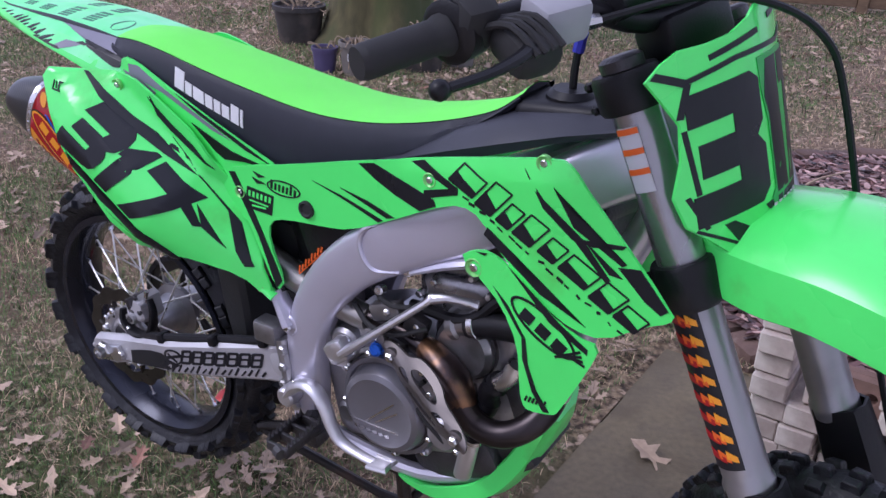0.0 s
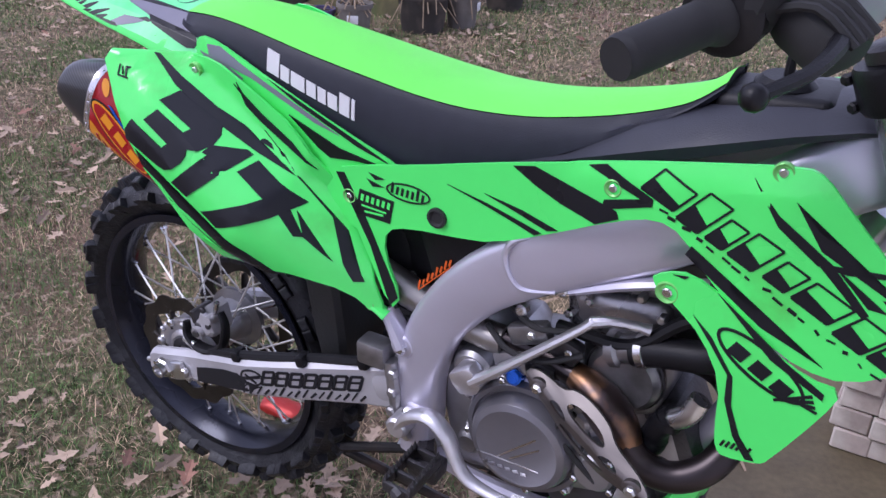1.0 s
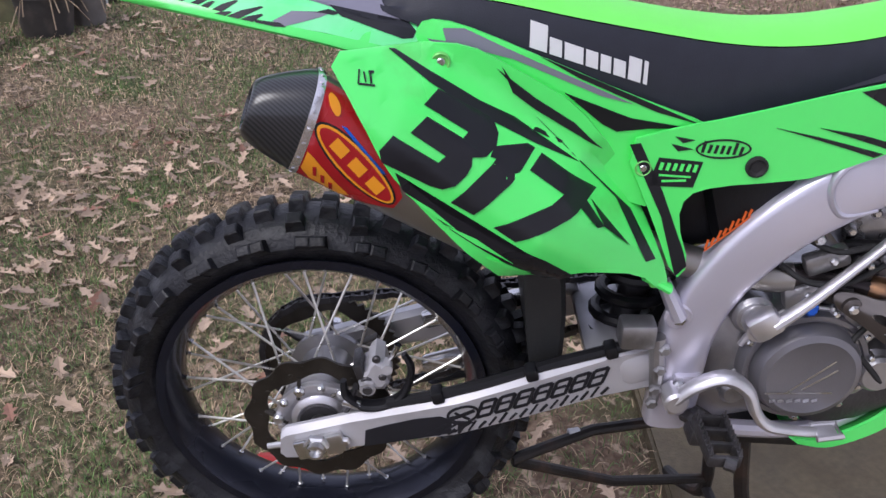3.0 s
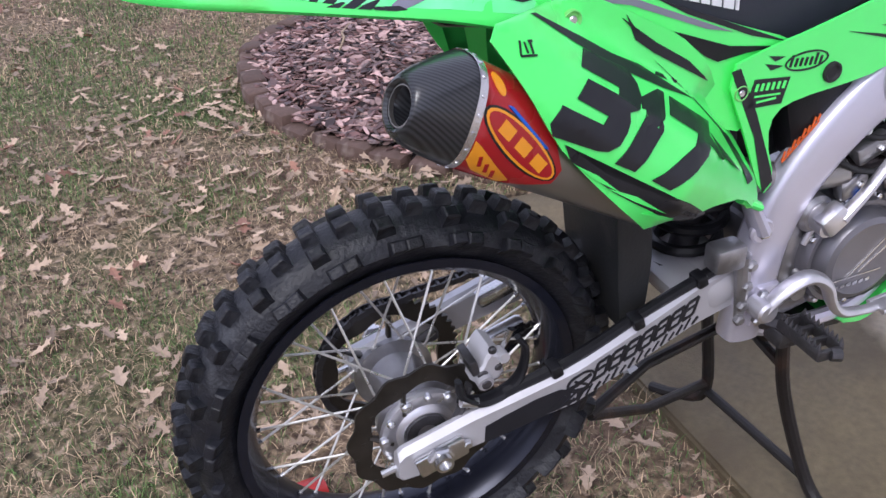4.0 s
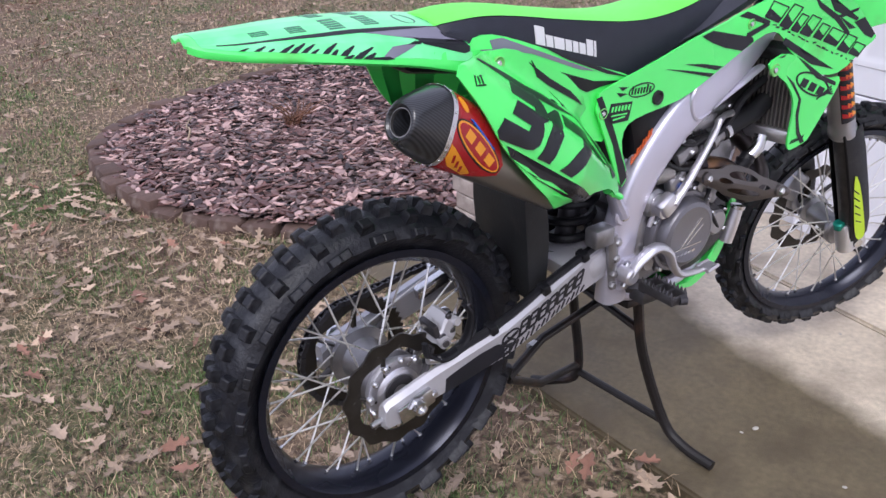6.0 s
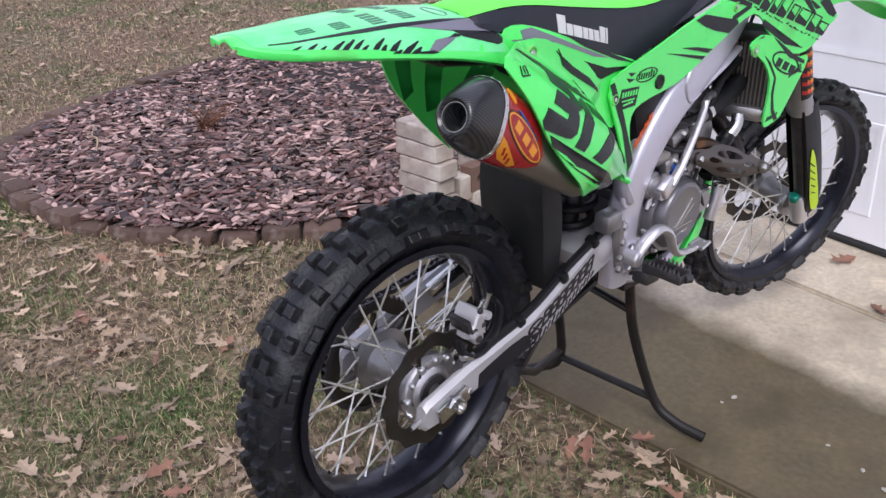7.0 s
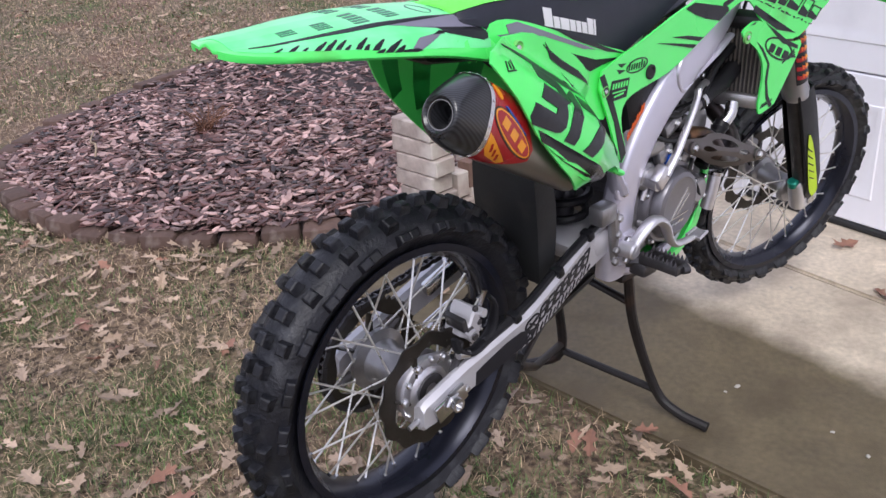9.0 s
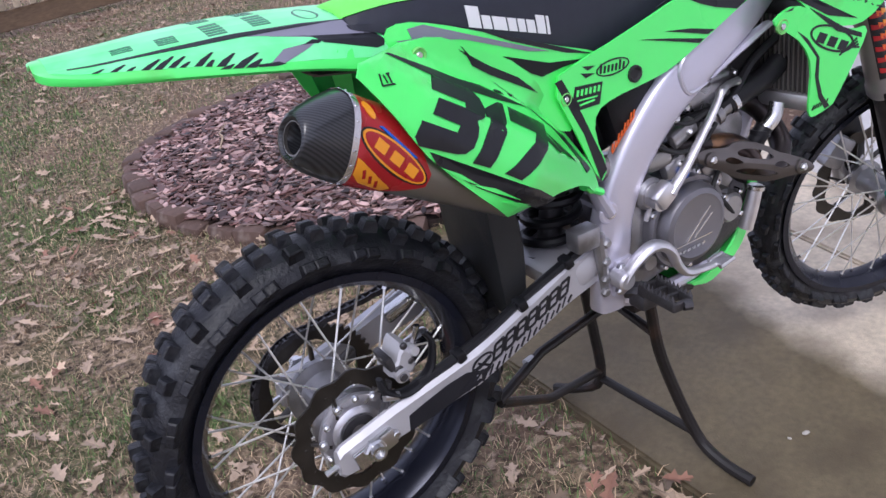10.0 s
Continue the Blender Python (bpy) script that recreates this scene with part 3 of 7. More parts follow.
# wheels ------------------------------------------------------------
def tyre_mesh(radius, width, rim_r, rows, seed, knob):
    """A carcass with rows of blocks; the axle runs along y."""
    rng = random.Random(seed)
    bm = bmesh.new()
    hw = width / 2
    carcass = radius - knob
    prof = []
    for k in range(13):
        a = math.pi * k / 12
        prof.append((-hw * 0.94 * math.cos(a) if 0 < k < 12 else (-hw * 0.62 if k == 0 else hw * 0.62),
                     rim_r + (carcass - rim_r) * math.sin(a) ** 0.62))
    prof[0] = (-hw * 0.60, rim_r)
    prof[12] = (hw * 0.60, rim_r)
    prof.append((hw * 0.45, rim_r - 0.012))
    prof.append((-hw * 0.45, rim_r - 0.012))
    lathe(bm, prof, (0, 0, 0), (0, 1, 0), 72, closed=True)
    kinds = {}
    blocks = []
    def put(ang, lat, r, tilt, size):
        m = Matrix.Rotation(ang, 4, "Y") @ Matrix.Translation((0, lat, r)) @ Matrix.Rotation(tilt, 4, "X")
        if size not in kinds:
            sx, sy, sz = size
            kb = bmesh.new()
            levels = ((-0.012, 0.58), (sz * 0.66, 0.485), (sz * 0.90, 0.435), (sz, 0.34))
            vs = [kb.verts.new((x * sx * t, y * sy * t, z)) for z, t in levels for x, y in ((-1, -1), (1, -1), (1, 1), (-1, 1))]
            for k in (0, 4, 8):
                for q in range(4):
                    kb.faces.new([vs[k + q], vs[k + (q + 1) % 4], vs[k + 4 + (q + 1) % 4], vs[k + 4 + q]])
            kb.faces.new(vs[12:16])
            bmesh.ops.recalc_face_normals(kb, faces=kb.faces)
            top = max(kb.faces, key=lambda f: f.calc_center_median().z)
            if top.normal.z < 0:
                bmesh.ops.reverse_faces(kb, faces=kb.faces)
            me = bpy.data.meshes.new("tread_block")
            kb.to_mesh(me)
            kb.free()
            me.materials.append(RUBBER)
            kinds[size] = me
        turn = Matrix.Rotation(rng.gauss(0, 0.07), 4, "Z") @ Matrix.Rotation(rng.gauss(0, 0.05), 4, "Y")
        blocks.append((kinds[size], m @ turn @ Matrix.Diagonal((rng.uniform(0.93, 1.05), rng.uniform(0.93, 1.05), rng.uniform(0.90, 1.04), 1))))
    pitch = 2 * math.pi / rows
    for i in range(rows):
        a = i * pitch
        if i % 2 == 0:
            for s in (-1, 1):
                put(a, s * hw * 0.24, carcass - 0.001, -s * 0.16, (0.024, width * 0.17, knob))
        else:
            put(a, 0, carcass, 0, (0.023, width * 0.18, knob))
            for s in (-1, 1):
                put(a, s * hw * 0.56, carcass - 0.009, -s * 0.42, (0.024, width * 0.17, knob))
        for s in (-1, 1):
            put(a + pitch * 0.25 * (1 if i % 2 else -1), s * hw * 0.86, carcass - 0.030, -s * 0.92, (0.024, width * 0.14, knob * 0.9))
    return bm, blocks


def wheel(name, m, radius, width, rim_r, rows, knob, hub_r, label):
    """A rim with its tyre, hub and spokes."""
    bm = bmesh.new()
    w = width * 0.40
    lathe(bm, [(-w / 1, rim_r + 0.004), (-w * 0.92, rim_r + 0.004), (-w * 0.86, rim_r - 0.012), (-w * 0.4, rim_r - 0.020), (w * 0.4, rim_r - 0.020), (w * 0.86, rim_r - 0.012),
               (w * 0.92, rim_r + 0.004), (w, rim_r + 0.004), (w, rim_r - 0.010), (w * 0.55, rim_r - 0.026), (0, rim_r - 0.031), (-w * 0.55, rim_r - 0.026), (-w, rim_r - 0.010)],
          (0, 0, 0), (0, 1, 0), 72, closed=True)
    rim = part(name, bm, RIM, bike, label)
    rim.matrix_basis = m
    carcass, blocks = tyre_mesh(radius, width, rim_r, rows, 3, knob)
    part("tyre", carcass, RUBBER, rim, "black knobbly off-road tyre with worn blocks", 25)
    for me, place in blocks:
        ob = new("tread_block", me)
        ob.parent = rim
        ob.matrix_basis = place
    bm = bmesh.new()
    lathe(bm, [(-0.062, 0.020), (-0.062, hub_r * 0.9), (-0.056, hub_r), (-0.046, hub_r), (-0.040, hub_r * 0.72), (-0.015, hub_r * 0.6), (0.015, hub_r * 0.6), (0.040, hub_r * 0.72), (0.046, hub_r),
               (0.056, hub_r), (0.062, hub_r * 0.9), (0.062, 0.020)], (0, 0, 0), (0, 1, 0), 32)
    part("hub", bm, CAST, rim, "grey cast metal hub")
    bm = bmesh.new()
    tube(bm, [(0, 0, 0), (0, 0, 1)], 0.0020, 6, 0)
    sp = part("spoke", bm, SPOKE, rim, "bright steel spoke")
    bm = bmesh.new()
    tube(bm, [(0, 0, 0), (0, 0, 0.016)], [0.0042, 0.0032], 6, 0)
    nip = part("nipple", bm, STEEL, rim)
    first = True
    for k in range(36):
        side = -1 if k % 2 else 1
        a = 2 * math.pi * k / 36
        lean = 0.62 * (1 if (k // 2) % 2 else -1)
        p = Vector((hub_r * 0.95 * math.sin(a + lean), side * 0.050, hub_r * 0.95 * math.cos(a + lean)))
        q = Vector(((rim_r - 0.024) * math.sin(a), side * 0.006, (rim_r - 0.024) * math.cos(a)))
        d = q - p
        t = d.to_track_quat("Z", "Y").to_matrix().to_4x4()
        for src, at, s in ((sp, p, d.length), (nip, q - d.normalized() * 0.012, 1)):
            ob = src if first else src.copy()
            if not first:
                scene.collection.objects.link(ob)
            ob.matrix_basis = Matrix.Translation(at) @ t @ Matrix.Diagonal((1, 1, s, 1))
        first = False
    return rim


rear = wheel("rear_wheel", Matrix.Identity(4), 0.334, 0.118, 0.252, 44, 0.0165, 0.062, "rear wheel with black rim and bright spokes")
FRONT_AXLE = Vector((1.445, 0, 0.002))
front = wheel("front_wheel", STEER @ Matrix.Translation(FRONT_AXLE), 0.343, 0.086, 0.277, 48, 0.012, 0.045, "front wheel with black rim, steered to the right")


def wave_disc(name, y, r_in, r_out, waves, mat, parent, label, depth=0.004, arms=6, carrier=0.05):
    bm = bmesh.new()
    n = 96
    for z0, z1, ro in ((-depth / 2, depth / 2, 0),):
        rings = []
        for k in range(n):
            a = 2 * math.pi * k / n
            ra = r_out * (1 + 0.035 * math.cos(waves * a))
            ri = r_in * (1 + 0.06 * math.cos(arms * a))
            rings.append([Vector((r * math.sin(a), y + z, r * math.cos(a))) for r, z in ((ri, z0), (ra, z0), (ra, z1), (ri, z1))])
        vr = [[bm.verts.new(p) for p in r] for r in rings]
        for i in range(n):
            p, q = vr[i], vr[(i + 1) % n]
            for j in range(4):
                bm.faces.new((p[j], p[(j + 1) % 4], q[(j + 1) % 4], q[j]))
    for k in range(arms):
        a = 2 * math.pi * (k + 0.5) / arms
        tube(bm, [(carrier * math.sin(a - 0.2), y, carrier * math.cos(a - 0.2)), (r_in * 1.02 * math.sin(a + 0.12), y, r_in * 1.02 * math.cos(a + 0.12))], [0.008, 0.006], 8, 0, 0.5)
    for k in range(24):
        a = 2 * math.pi * k / 24
        r = (r_in + r_out) / 2 + (0.008 if k % 2 else -0.006)
        for s in (-1, 1):
            disc(bm, (r * math.sin(a), y + s * depth * 0.4, r * math.cos(a)), (0, s, 0), 0.0035, 0.0012, 0.0003, 8)
    return part(name, bm, mat, parent, label)


wave_disc("brake_disc", -0.083, 0.082, 0.111, 12, DISC, rear, "brown wavy steel brake disc")
bm = bmesh.new()
lathe(bm, [(-0.086, 0.026), (-0.090, 0.034), (-0.088, 0.040), (-0.084, 0.044), (-0.088, 0.050), (-0.088, 0.066), (-0.082, 0.068), (-0.062, 0.056), (-0.060, 0.02)], (0, 0, 0), (0, 1, 0), 40)
part("disc_carrier", bm, ALU, rear, "silver disc carrier")
for k in range(12):
    a = 2 * math.pi * k / 12
    bm = bmesh.new()
    disc(bm, (0.062 * math.sin(a), -0.086, 0.062 * math.cos(a)), (0, -1, 0), 0.0085 if k % 2 else 0.0060, 0.010, 0.003, 10)
    part("carrier_bolt", bm, STEEL, rear)
bm = bmesh.new()
lathe(bm, [(-0.092, 0.014), (-0.092, 0.030), (-0.089, 0.031), (-0.089, 0.014)], (0, 0, 0), (0, 1, 0), 28, closed=True)
part("bearing_seal", bm, DARKMETAL, rear, "dark bearing seal")
# chain wheel with teeth
bm = bmesh.new()
n = 98
pr = [[], []]
for k in range(n):
    a = 2 * math.pi * k / n
    r = 0.117 if k % 2 else 0.109
    pr[0].append((r * math.sin(a), 0.072, r * math.cos(a)))
    pr[1].append((r * math.sin(a), 0.078, r * math.cos(a)))
inner = [[(0.086 * math.sin(2 * math.pi * k / n) * (1 + 0.06 * math.cos(12 * math.pi * k / n)), y, 0.086 * math.cos(2 * math.pi * k / n) * (1 + 0.06 * math.cos(12 * math.pi * k / n))) for k in range(n)] for y in (0.078, 0.072)]
vr = ring_faces(bm, [pr[0], pr[1], inner[0], inner[1]], caps=False)
for i in range(n):
    bm.faces.new((vr[3][i], vr[3][(i + 1) % n], vr[0][(i + 1) % n], vr[0][i]))
for k in range(6):
    a = 2 * math.pi * k / 6
    tube(bm, [(0.05 * math.sin(a), 0.075, 0.05 * math.cos(a)), (0.088 * math.sin(a), 0.075, 0.088 * math.cos(a))], [0.012, 0.009], 8, 0, 0.3)
part("sprocket", bm, DISC, rear, "worn grey-brown rear sprocket")
# chain
bm = bmesh.new()
loop = [Vector((0.113 * math.sin(a), 0.075, 0.113 * math.cos(a))) for a in (math.pi + math.pi * k / 12 for k in range(13))]
loop += [Vector((x, 0.075, 0.113 + (0.205 - 0.113) * x / 0.52)) for x in (0.1, 0.25, 0.4, 0.52)]
loop += [Vector((0.55, 0.075, 0.18)), Vector((0.52, 0.075, 0.14))]
loop += [Vector((x, 0.075, -0.113 + (0.14 + 0.113) * x / 0.52)) for x in (0.4, 0.25, 0.1)]
loop.append(loop[0])
dense = []
for a, b in zip(loop, loop[1:]):
    dense += [a.lerp(b, k / 4) for k in range(4)]
acc, prev = 0, dense[0]
k = 0
for p in dense[1:] + [dense[0]]:
    acc += (p - prev).length
    while acc > 0.0155:
        acc -= 0.0155
        q = p - (p - prev).normalized() * acc
        ang = math.degrees(math.atan2(-(p - prev).z, (p - prev).x))
        for s in (-1, 1):
            block(bm, (q.x, 0.075 + s * (0.0075 if k % 2 else 0.0055), q.z), (0.020, 0.002, 0.010), (0, ang, 0), 0.0)
        tube(bm, [(q.x, 0.068, q.z), (q.x, 0.082, q.z)], 0.004, 6, 0)
        k += 1
    prev = p
part("chain", bm, DARKMETAL, bike, "dark greasy drive chain")

# swingarm ------------------------------------------------------------
def bow(x):
    """How far the arm bows outwards of its ends."""
    marks = [(-0.06, 0.0), (0.04, 0.0), (0.12, 0.010), (0.20, 0.017), (0.30, 0.003), (0.41, -0.016), (0.52, -0.020)]
    for (a, p), (b, q) in zip(marks, marks[1:]):
        if x <= b:
            return p + (q - p) * clamp((x - a) / (b - a), 0, 1)
    return marks[-1][1]
def arm(y0, y1, name, label):
    bm = bmesh.new()
    sec = [(-0.054, -0.020, 0.022), (-0.046, -0.020, 0.030), (0.00, -0.010, 0.036), (0.05, 0.012, 0.033), (0.12, 0.039, 0.034), (0.20, 0.066, 0.0375), (0.30, 0.097, 0.040), (0.41, 0.131, 0.042), (0.50, 0.160, 0.044)]
    rings = []
    for x, z, h in sec:
        c = 0.009
        out = bow(x) if y0 < 0 else 0.0
        rings.append([(x, y0 - out, z - h + c), (x, y0 - out, z + h - c), (x, y0 - out + c, z + h), (x, y1 - out - c, z + h), (x, y1 - out, z + h - c), (x, y1 - out, z - h + c), (x, y1 - out - c, z - h), (x, y0 - out + c, z - h)])
    ring_faces(bm, rings)
    return part(name, bm, ARM_ALU, bike, label)
right_arm = arm(-0.128, -0.104, "swingarm", "brushed aluminium swingarm with dark lettered graphic")
arm(0.100, 0.132, "swingarm", "brushed aluminium swingarm")
bm = bmesh.new()
block(bm, (0.460, 0.0, 0.150), (0.075, 0.23, 0.055), (0, -22, 0), 0.015)
block(bm, (0.415, 0.0, 0.142), (0.06, 0.20, 0.045), (0, -22, 0), 0.012)
block(bm, (0.470, 0.060, 0.190), (0.05, 0.05, 0.06), (0, -14, 0), 0.010)
part("swingarm_bridge", bm, ARM_ALU, bike, "cast aluminium swingarm bridge")
def on_arm(u, v, d):
    return Vector((u, -0.128 - bow(u) + d, v))
decal("swingarm_graphic", [[(0.070, -0.006), (0.12, 0.014), (0.20, 0.042), (0.225, 0.060), (0.20, 0.060), (0.175, 0.068), (0.14, 0.058), (0.10, 0.040), (0.070, 0.024)]], on_arm, DECAL, right_arm, "black swingarm graphic")
shapes = []
for k in range(7):
    x = 0.228 + k * 0.0262
    z = 0.060 + (x - 0.2) * 0.30
    q = [(x, z), (x + 0.020, z + 0.0062), (x + 0.0255, z + 0.0345), (x + 0.006, z + 0.0285)]
    shapes += [bar(q[i], q[(i + 1) % 4], 0.0050) for i in range(4)]
    shapes.append(bar((x + 0.005, z + 0.016), (x + 0.020, z + 0.021), 0.004))
for k in range(16):
    x = 0.190 + 0.0145 * k
    z = 0.036 + (x - 0.19) * 0.30
    shapes.append(bar((x, z), (x + 0.009, z + 0.0125 + 0.003 * (k % 3)), 0.0032 + 0.001 * (k % 2)))
shapes += ring_shapes(0.208, 0.074, 0.024, 0.017, 18, 0.0038) + [bar((0.190, 0.066), (0.224, 0.082), 0.006), bar((0.196, 0.078), (0.218, 0.066), 0.004), bar((0.16, 0.03), (0.185, 0.055), 0.004), bar((0.175, 0.032), (0.20, 0.058), 0.003)]
decal("lettering", shapes, on_arm, DECAL, right_arm, "dark lettering bars", 0.0016, 0.02)
for y, s in ((-0.130, -1), (0.134, 1)):
    bm = bmesh.new()
    block(bm, (0.005, y + s * 0.004, -0.008), (0.075, 0.012, 0.034), (0, -20, 0), 0.004)
    adj = part("chain_adjuster", bm, STEEL, bike, "silver chain adjuster block")
    bm = bmesh.new()
    disc(bm, (0, y + s * 0.010, 0), (0, s, 0), 0.019, 0.010, 0.003, 6)
    lathe(bm, [(0, 0.013), (0.016, 0.013), (0.016, 0.009), (0.009, 0.009)], (0, y + s * 0.014, 0), (0, s, 0), 24)
    part("axle_nut", bm, STEEL, adj, "hollow steel axle nut")
    bm = bmesh.new()
    tube(bm, [(-0.075, y + s * 0.004 - s * 0.02, -0.034), (-0.045, y - s * 0.016, -0.026)], 0.005, 8, 0)
    part("adjuster_bolt", bm, STEEL, adj)
    bm = bmesh.new()
    disc(bm, (0.042, y + s * 0.003, 0.004), (0, s, 0), 0.007, 0.008, 0.002, 6)
    part("pinch_bolt", bm, STEEL, adj)
bm = bmesh.new()
tube(bm, [(0.10, -0.122, 0.068), (0.20, -0.130, 0.108), (0.33, -0.112, 0.150), (0.45, -0.102, 0.190)], 0.0085, 8)
tube(bm, [(0.04, -0.10, 0.055), (0.08, -0.112, 0.046), (0.12, -0.112, 0.056)], 0.005, 8)
for x in (0.17, 0.30, 0.41):
    block(bm, (x, -0.118 - bow(x) * 0.8, 0.074 + 0.33 * (x - 0.1)), (0.018, 0.026, 0.020), (0, -20, 0), 0.004)
part("brake_hose", bm, PLASTIC, bike, "black rear brake hose in clips")
# rear caliper
bm = bmesh.new()
CAL = [(0.046, 0.092), (0.062, 0.083), (0.098, 0.088), (0.108, 0.104), (0.100, 0.128), (0.094, 0.152), (0.076, 0.160), (0.066, 0.148), (0.060, 0.128), (0.050, 0.118)]
rings = []
for y, k in ((-0.066, 0.96), (-0.104, 1.0), (-0.114, 0.90), (-0.118, 0.68)):
    rings.append([(0.079 + (x - 0.077) * k * 0.76, y, 0.112 + (z - 0.120) * k * 0.80) for x, z in CAL])
ring_faces(bm, rings)
cal = part("caliper", bm, ARM_ALU, bike, "angular silver rear brake caliper", 25)
for x, z, r in ((0.068, 0.104, 0.008), (0.090, 0.112, 0.006), (0.080, 0.142, 0.006)):
    bm = bmesh.new()
    disc(bm, (x, -0.114, z), (0, -1, 0), r, 0.006, 0.002, 10)
    part("caliper_pin", bm, DARKMETAL, cal)
bm = bmesh.new()
tube(bm, [(0.034, -0.112, 0.098), (0.040, -0.116, 0.074), (0.066, -0.118, 0.060), (0.100, -0.118, 0.066), (0.124, -0.118, 0.090), (0.130, -0.116, 0.130), (0.118, -0.112, 0.152)], [0.008, 0.011, 0.013, 0.013, 0.011, 0.009, 0.007], 10, 5, 0.6)
part("caliper_guard", bm, PLASTIC, cal, "black plastic caliper guard")
bm = bmesh.new()
tube(bm, [(0.03, -0.108, 0.018), (0.044, -0.108, 0.050), (0.052, -0.108, 0.085)], 0.009, 8, 4, 0.5)
part("caliper_bracket", bm, DARKMETAL, cal)
# dark block put in for the shaded slot at the pads
bm = bmesh.new()
block(bm, (0.056, -0.094, 0.116), (0.012, 0.046, 0.026), (0, -18, 0), 0.003)
part("brake_pad", bm, DARKMETAL, cal, "dark block put in for the shaded pad slot")
bm = bmesh.new()
tube(bm, [(0.070, -0.108, 0.096), (0.070, -0.126, 0.094)], [0.0125, 0.0115], 14, 0)
tube(bm, [(0.094, -0.104, 0.128), (0.096, -0.124, 0.130)], [0.0095, 0.008], 12, 0)
part("piston_housing", bm, ARM_ALU, cal)
# dark disc painting the shaded hole in the housing's end
bm = bmesh.new()
disc(bm, (0.070, -0.126, 0.094), (0, -1, 0), 0.0072, 0.003, 0.001, 12)
part("piston_cap", bm, DARKMETAL, cal)
bm = bmesh.new()
tube(bm, [(0.036, -0.120, 0.068), (0.060, -0.122, 0.062)], 0.0075, 12, 0)
part("slide_pin", bm, STEEL, cal, "steel slide pin")
bm = bmesh.new()
tube(bm, [(0.100, -0.108, 0.138), (0.108, -0.110, 0.160), (0.109, -0.110, 0.166)], [0.004, 0.0045, 0.0055], 8, 0)
part("bleed_nipple", bm, STEEL, cal, "steel bleed nipple")

# frame ------------------------------------------------------------
def spar(s):
    bm = bmesh.new()
    cl = [(0.512, 0.05, 0.030, 0.118), (0.512, 0.13, 0.036, 0.122), (0.512, 0.225, 0.038, 0.124), (0.540, 0.315, 0.040, 0.126), (0.605, 0.405, 0.043, 0.128), (0.700, 0.478, 0.046, 0.126), (0.800, 0.535, 0.044, 0.118), (0.90, 0.600, 0.042, 0.098), (1.00, 0.668, 0.045, 0.068), (1.04, 0.690, 0.048, 0.045)]
    p = curve_through([(x, z, h) for x, z, h, y in cl], 4)
    ys = curve_through([(y, 0, 0) for *_, y in cl], 4)
    rings = []
    for i, q in enumerate(p):
        t = (p[min(i + 1, len(p) - 1)] - p[max(0, i - 1)])
        t.z = 0
        t.normalize()
        nx, nz, h, y = -t.y, t.x, q.z, ys[i].x
        th = 0.040
        prof = [(-1, 0.42), (-0.97, 0.22), (-0.88, 0.07), (-0.72, -0.01), (-0.35, -0.055), (0, -0.065), (0.35, -0.055), (0.72, -0.01), (0.88, 0.07), (0.97, 0.22), (1, 0.42), (1, 0.75), (0.8, 1), (-0.8, 1), (-1, 0.75)]
        rings.append([(q.x + nx * h * a, s * (y - th * b), q.y + nz * h * a) for a, b in prof])
    ring_faces(bm, rings)
    return part("frame_spar", bm, FRAME_ALU, bike, "satin aluminium twin-spar frame rail")
spar(-1)
spar(1)
for s in (-1, 1):
    bm = bmesh.new()
    tube(bm, [(0.664, s * 0.1215, 0.497), (0.642, s * 0.1255, 0.486), (0.634, s * 0.1265, 0.462), (0.644, s * 0.1265, 0.436), (0.664, s * 0.1255, 0.423), (0.705, s * 0.1225, 0.432)], [0.004, 0.007, 0.008, 0.008, 0.007, 0.004], 10, 5, 0.7)
    part("weld_seam", bm, FRAME_ALU, bike, "raised weld bead on the frame")
    bm = bmesh.new()
    tube(bm, [(0.72, s * 0.112, 0.435), (0.80, s * 0.112, 0.478), (0.88, s * 0.10, 0.50)], [0.009, 0.014, 0.010], 8, 4, 0.6)
    part("engine_hanger", bm, FRAME_ALU, bike, "aluminium engine hanger")
bm = bmesh.new()
lathe(bm, [(-0.12, 0.034), (-0.11, 0.038), (0.10, 0.038), (0.11, 0.034)], leg(0.42, -0.024), AXIS, 24)
tube(bm, [(1.03, 0, 0.60), (0.970, -0.01, 0.42), (0.920, -0.01, 0.24), (0.865, 0, 0.12)], 0.022, 12)
for s in (-1, 1):
    tube(bm, [(0.885, s * 0.03, 0.13), (0.84, s * 0.06, 0.075), (0.74, s * 0.088, 0.040), (0.60, s * 0.098, 0.040), (0.52, s * 0.100, 0.06)], 0.013, 10, 5)
part("frame_cradle", bm, FRAME_ALU, bike, "aluminium steering head, downtube and cradle")
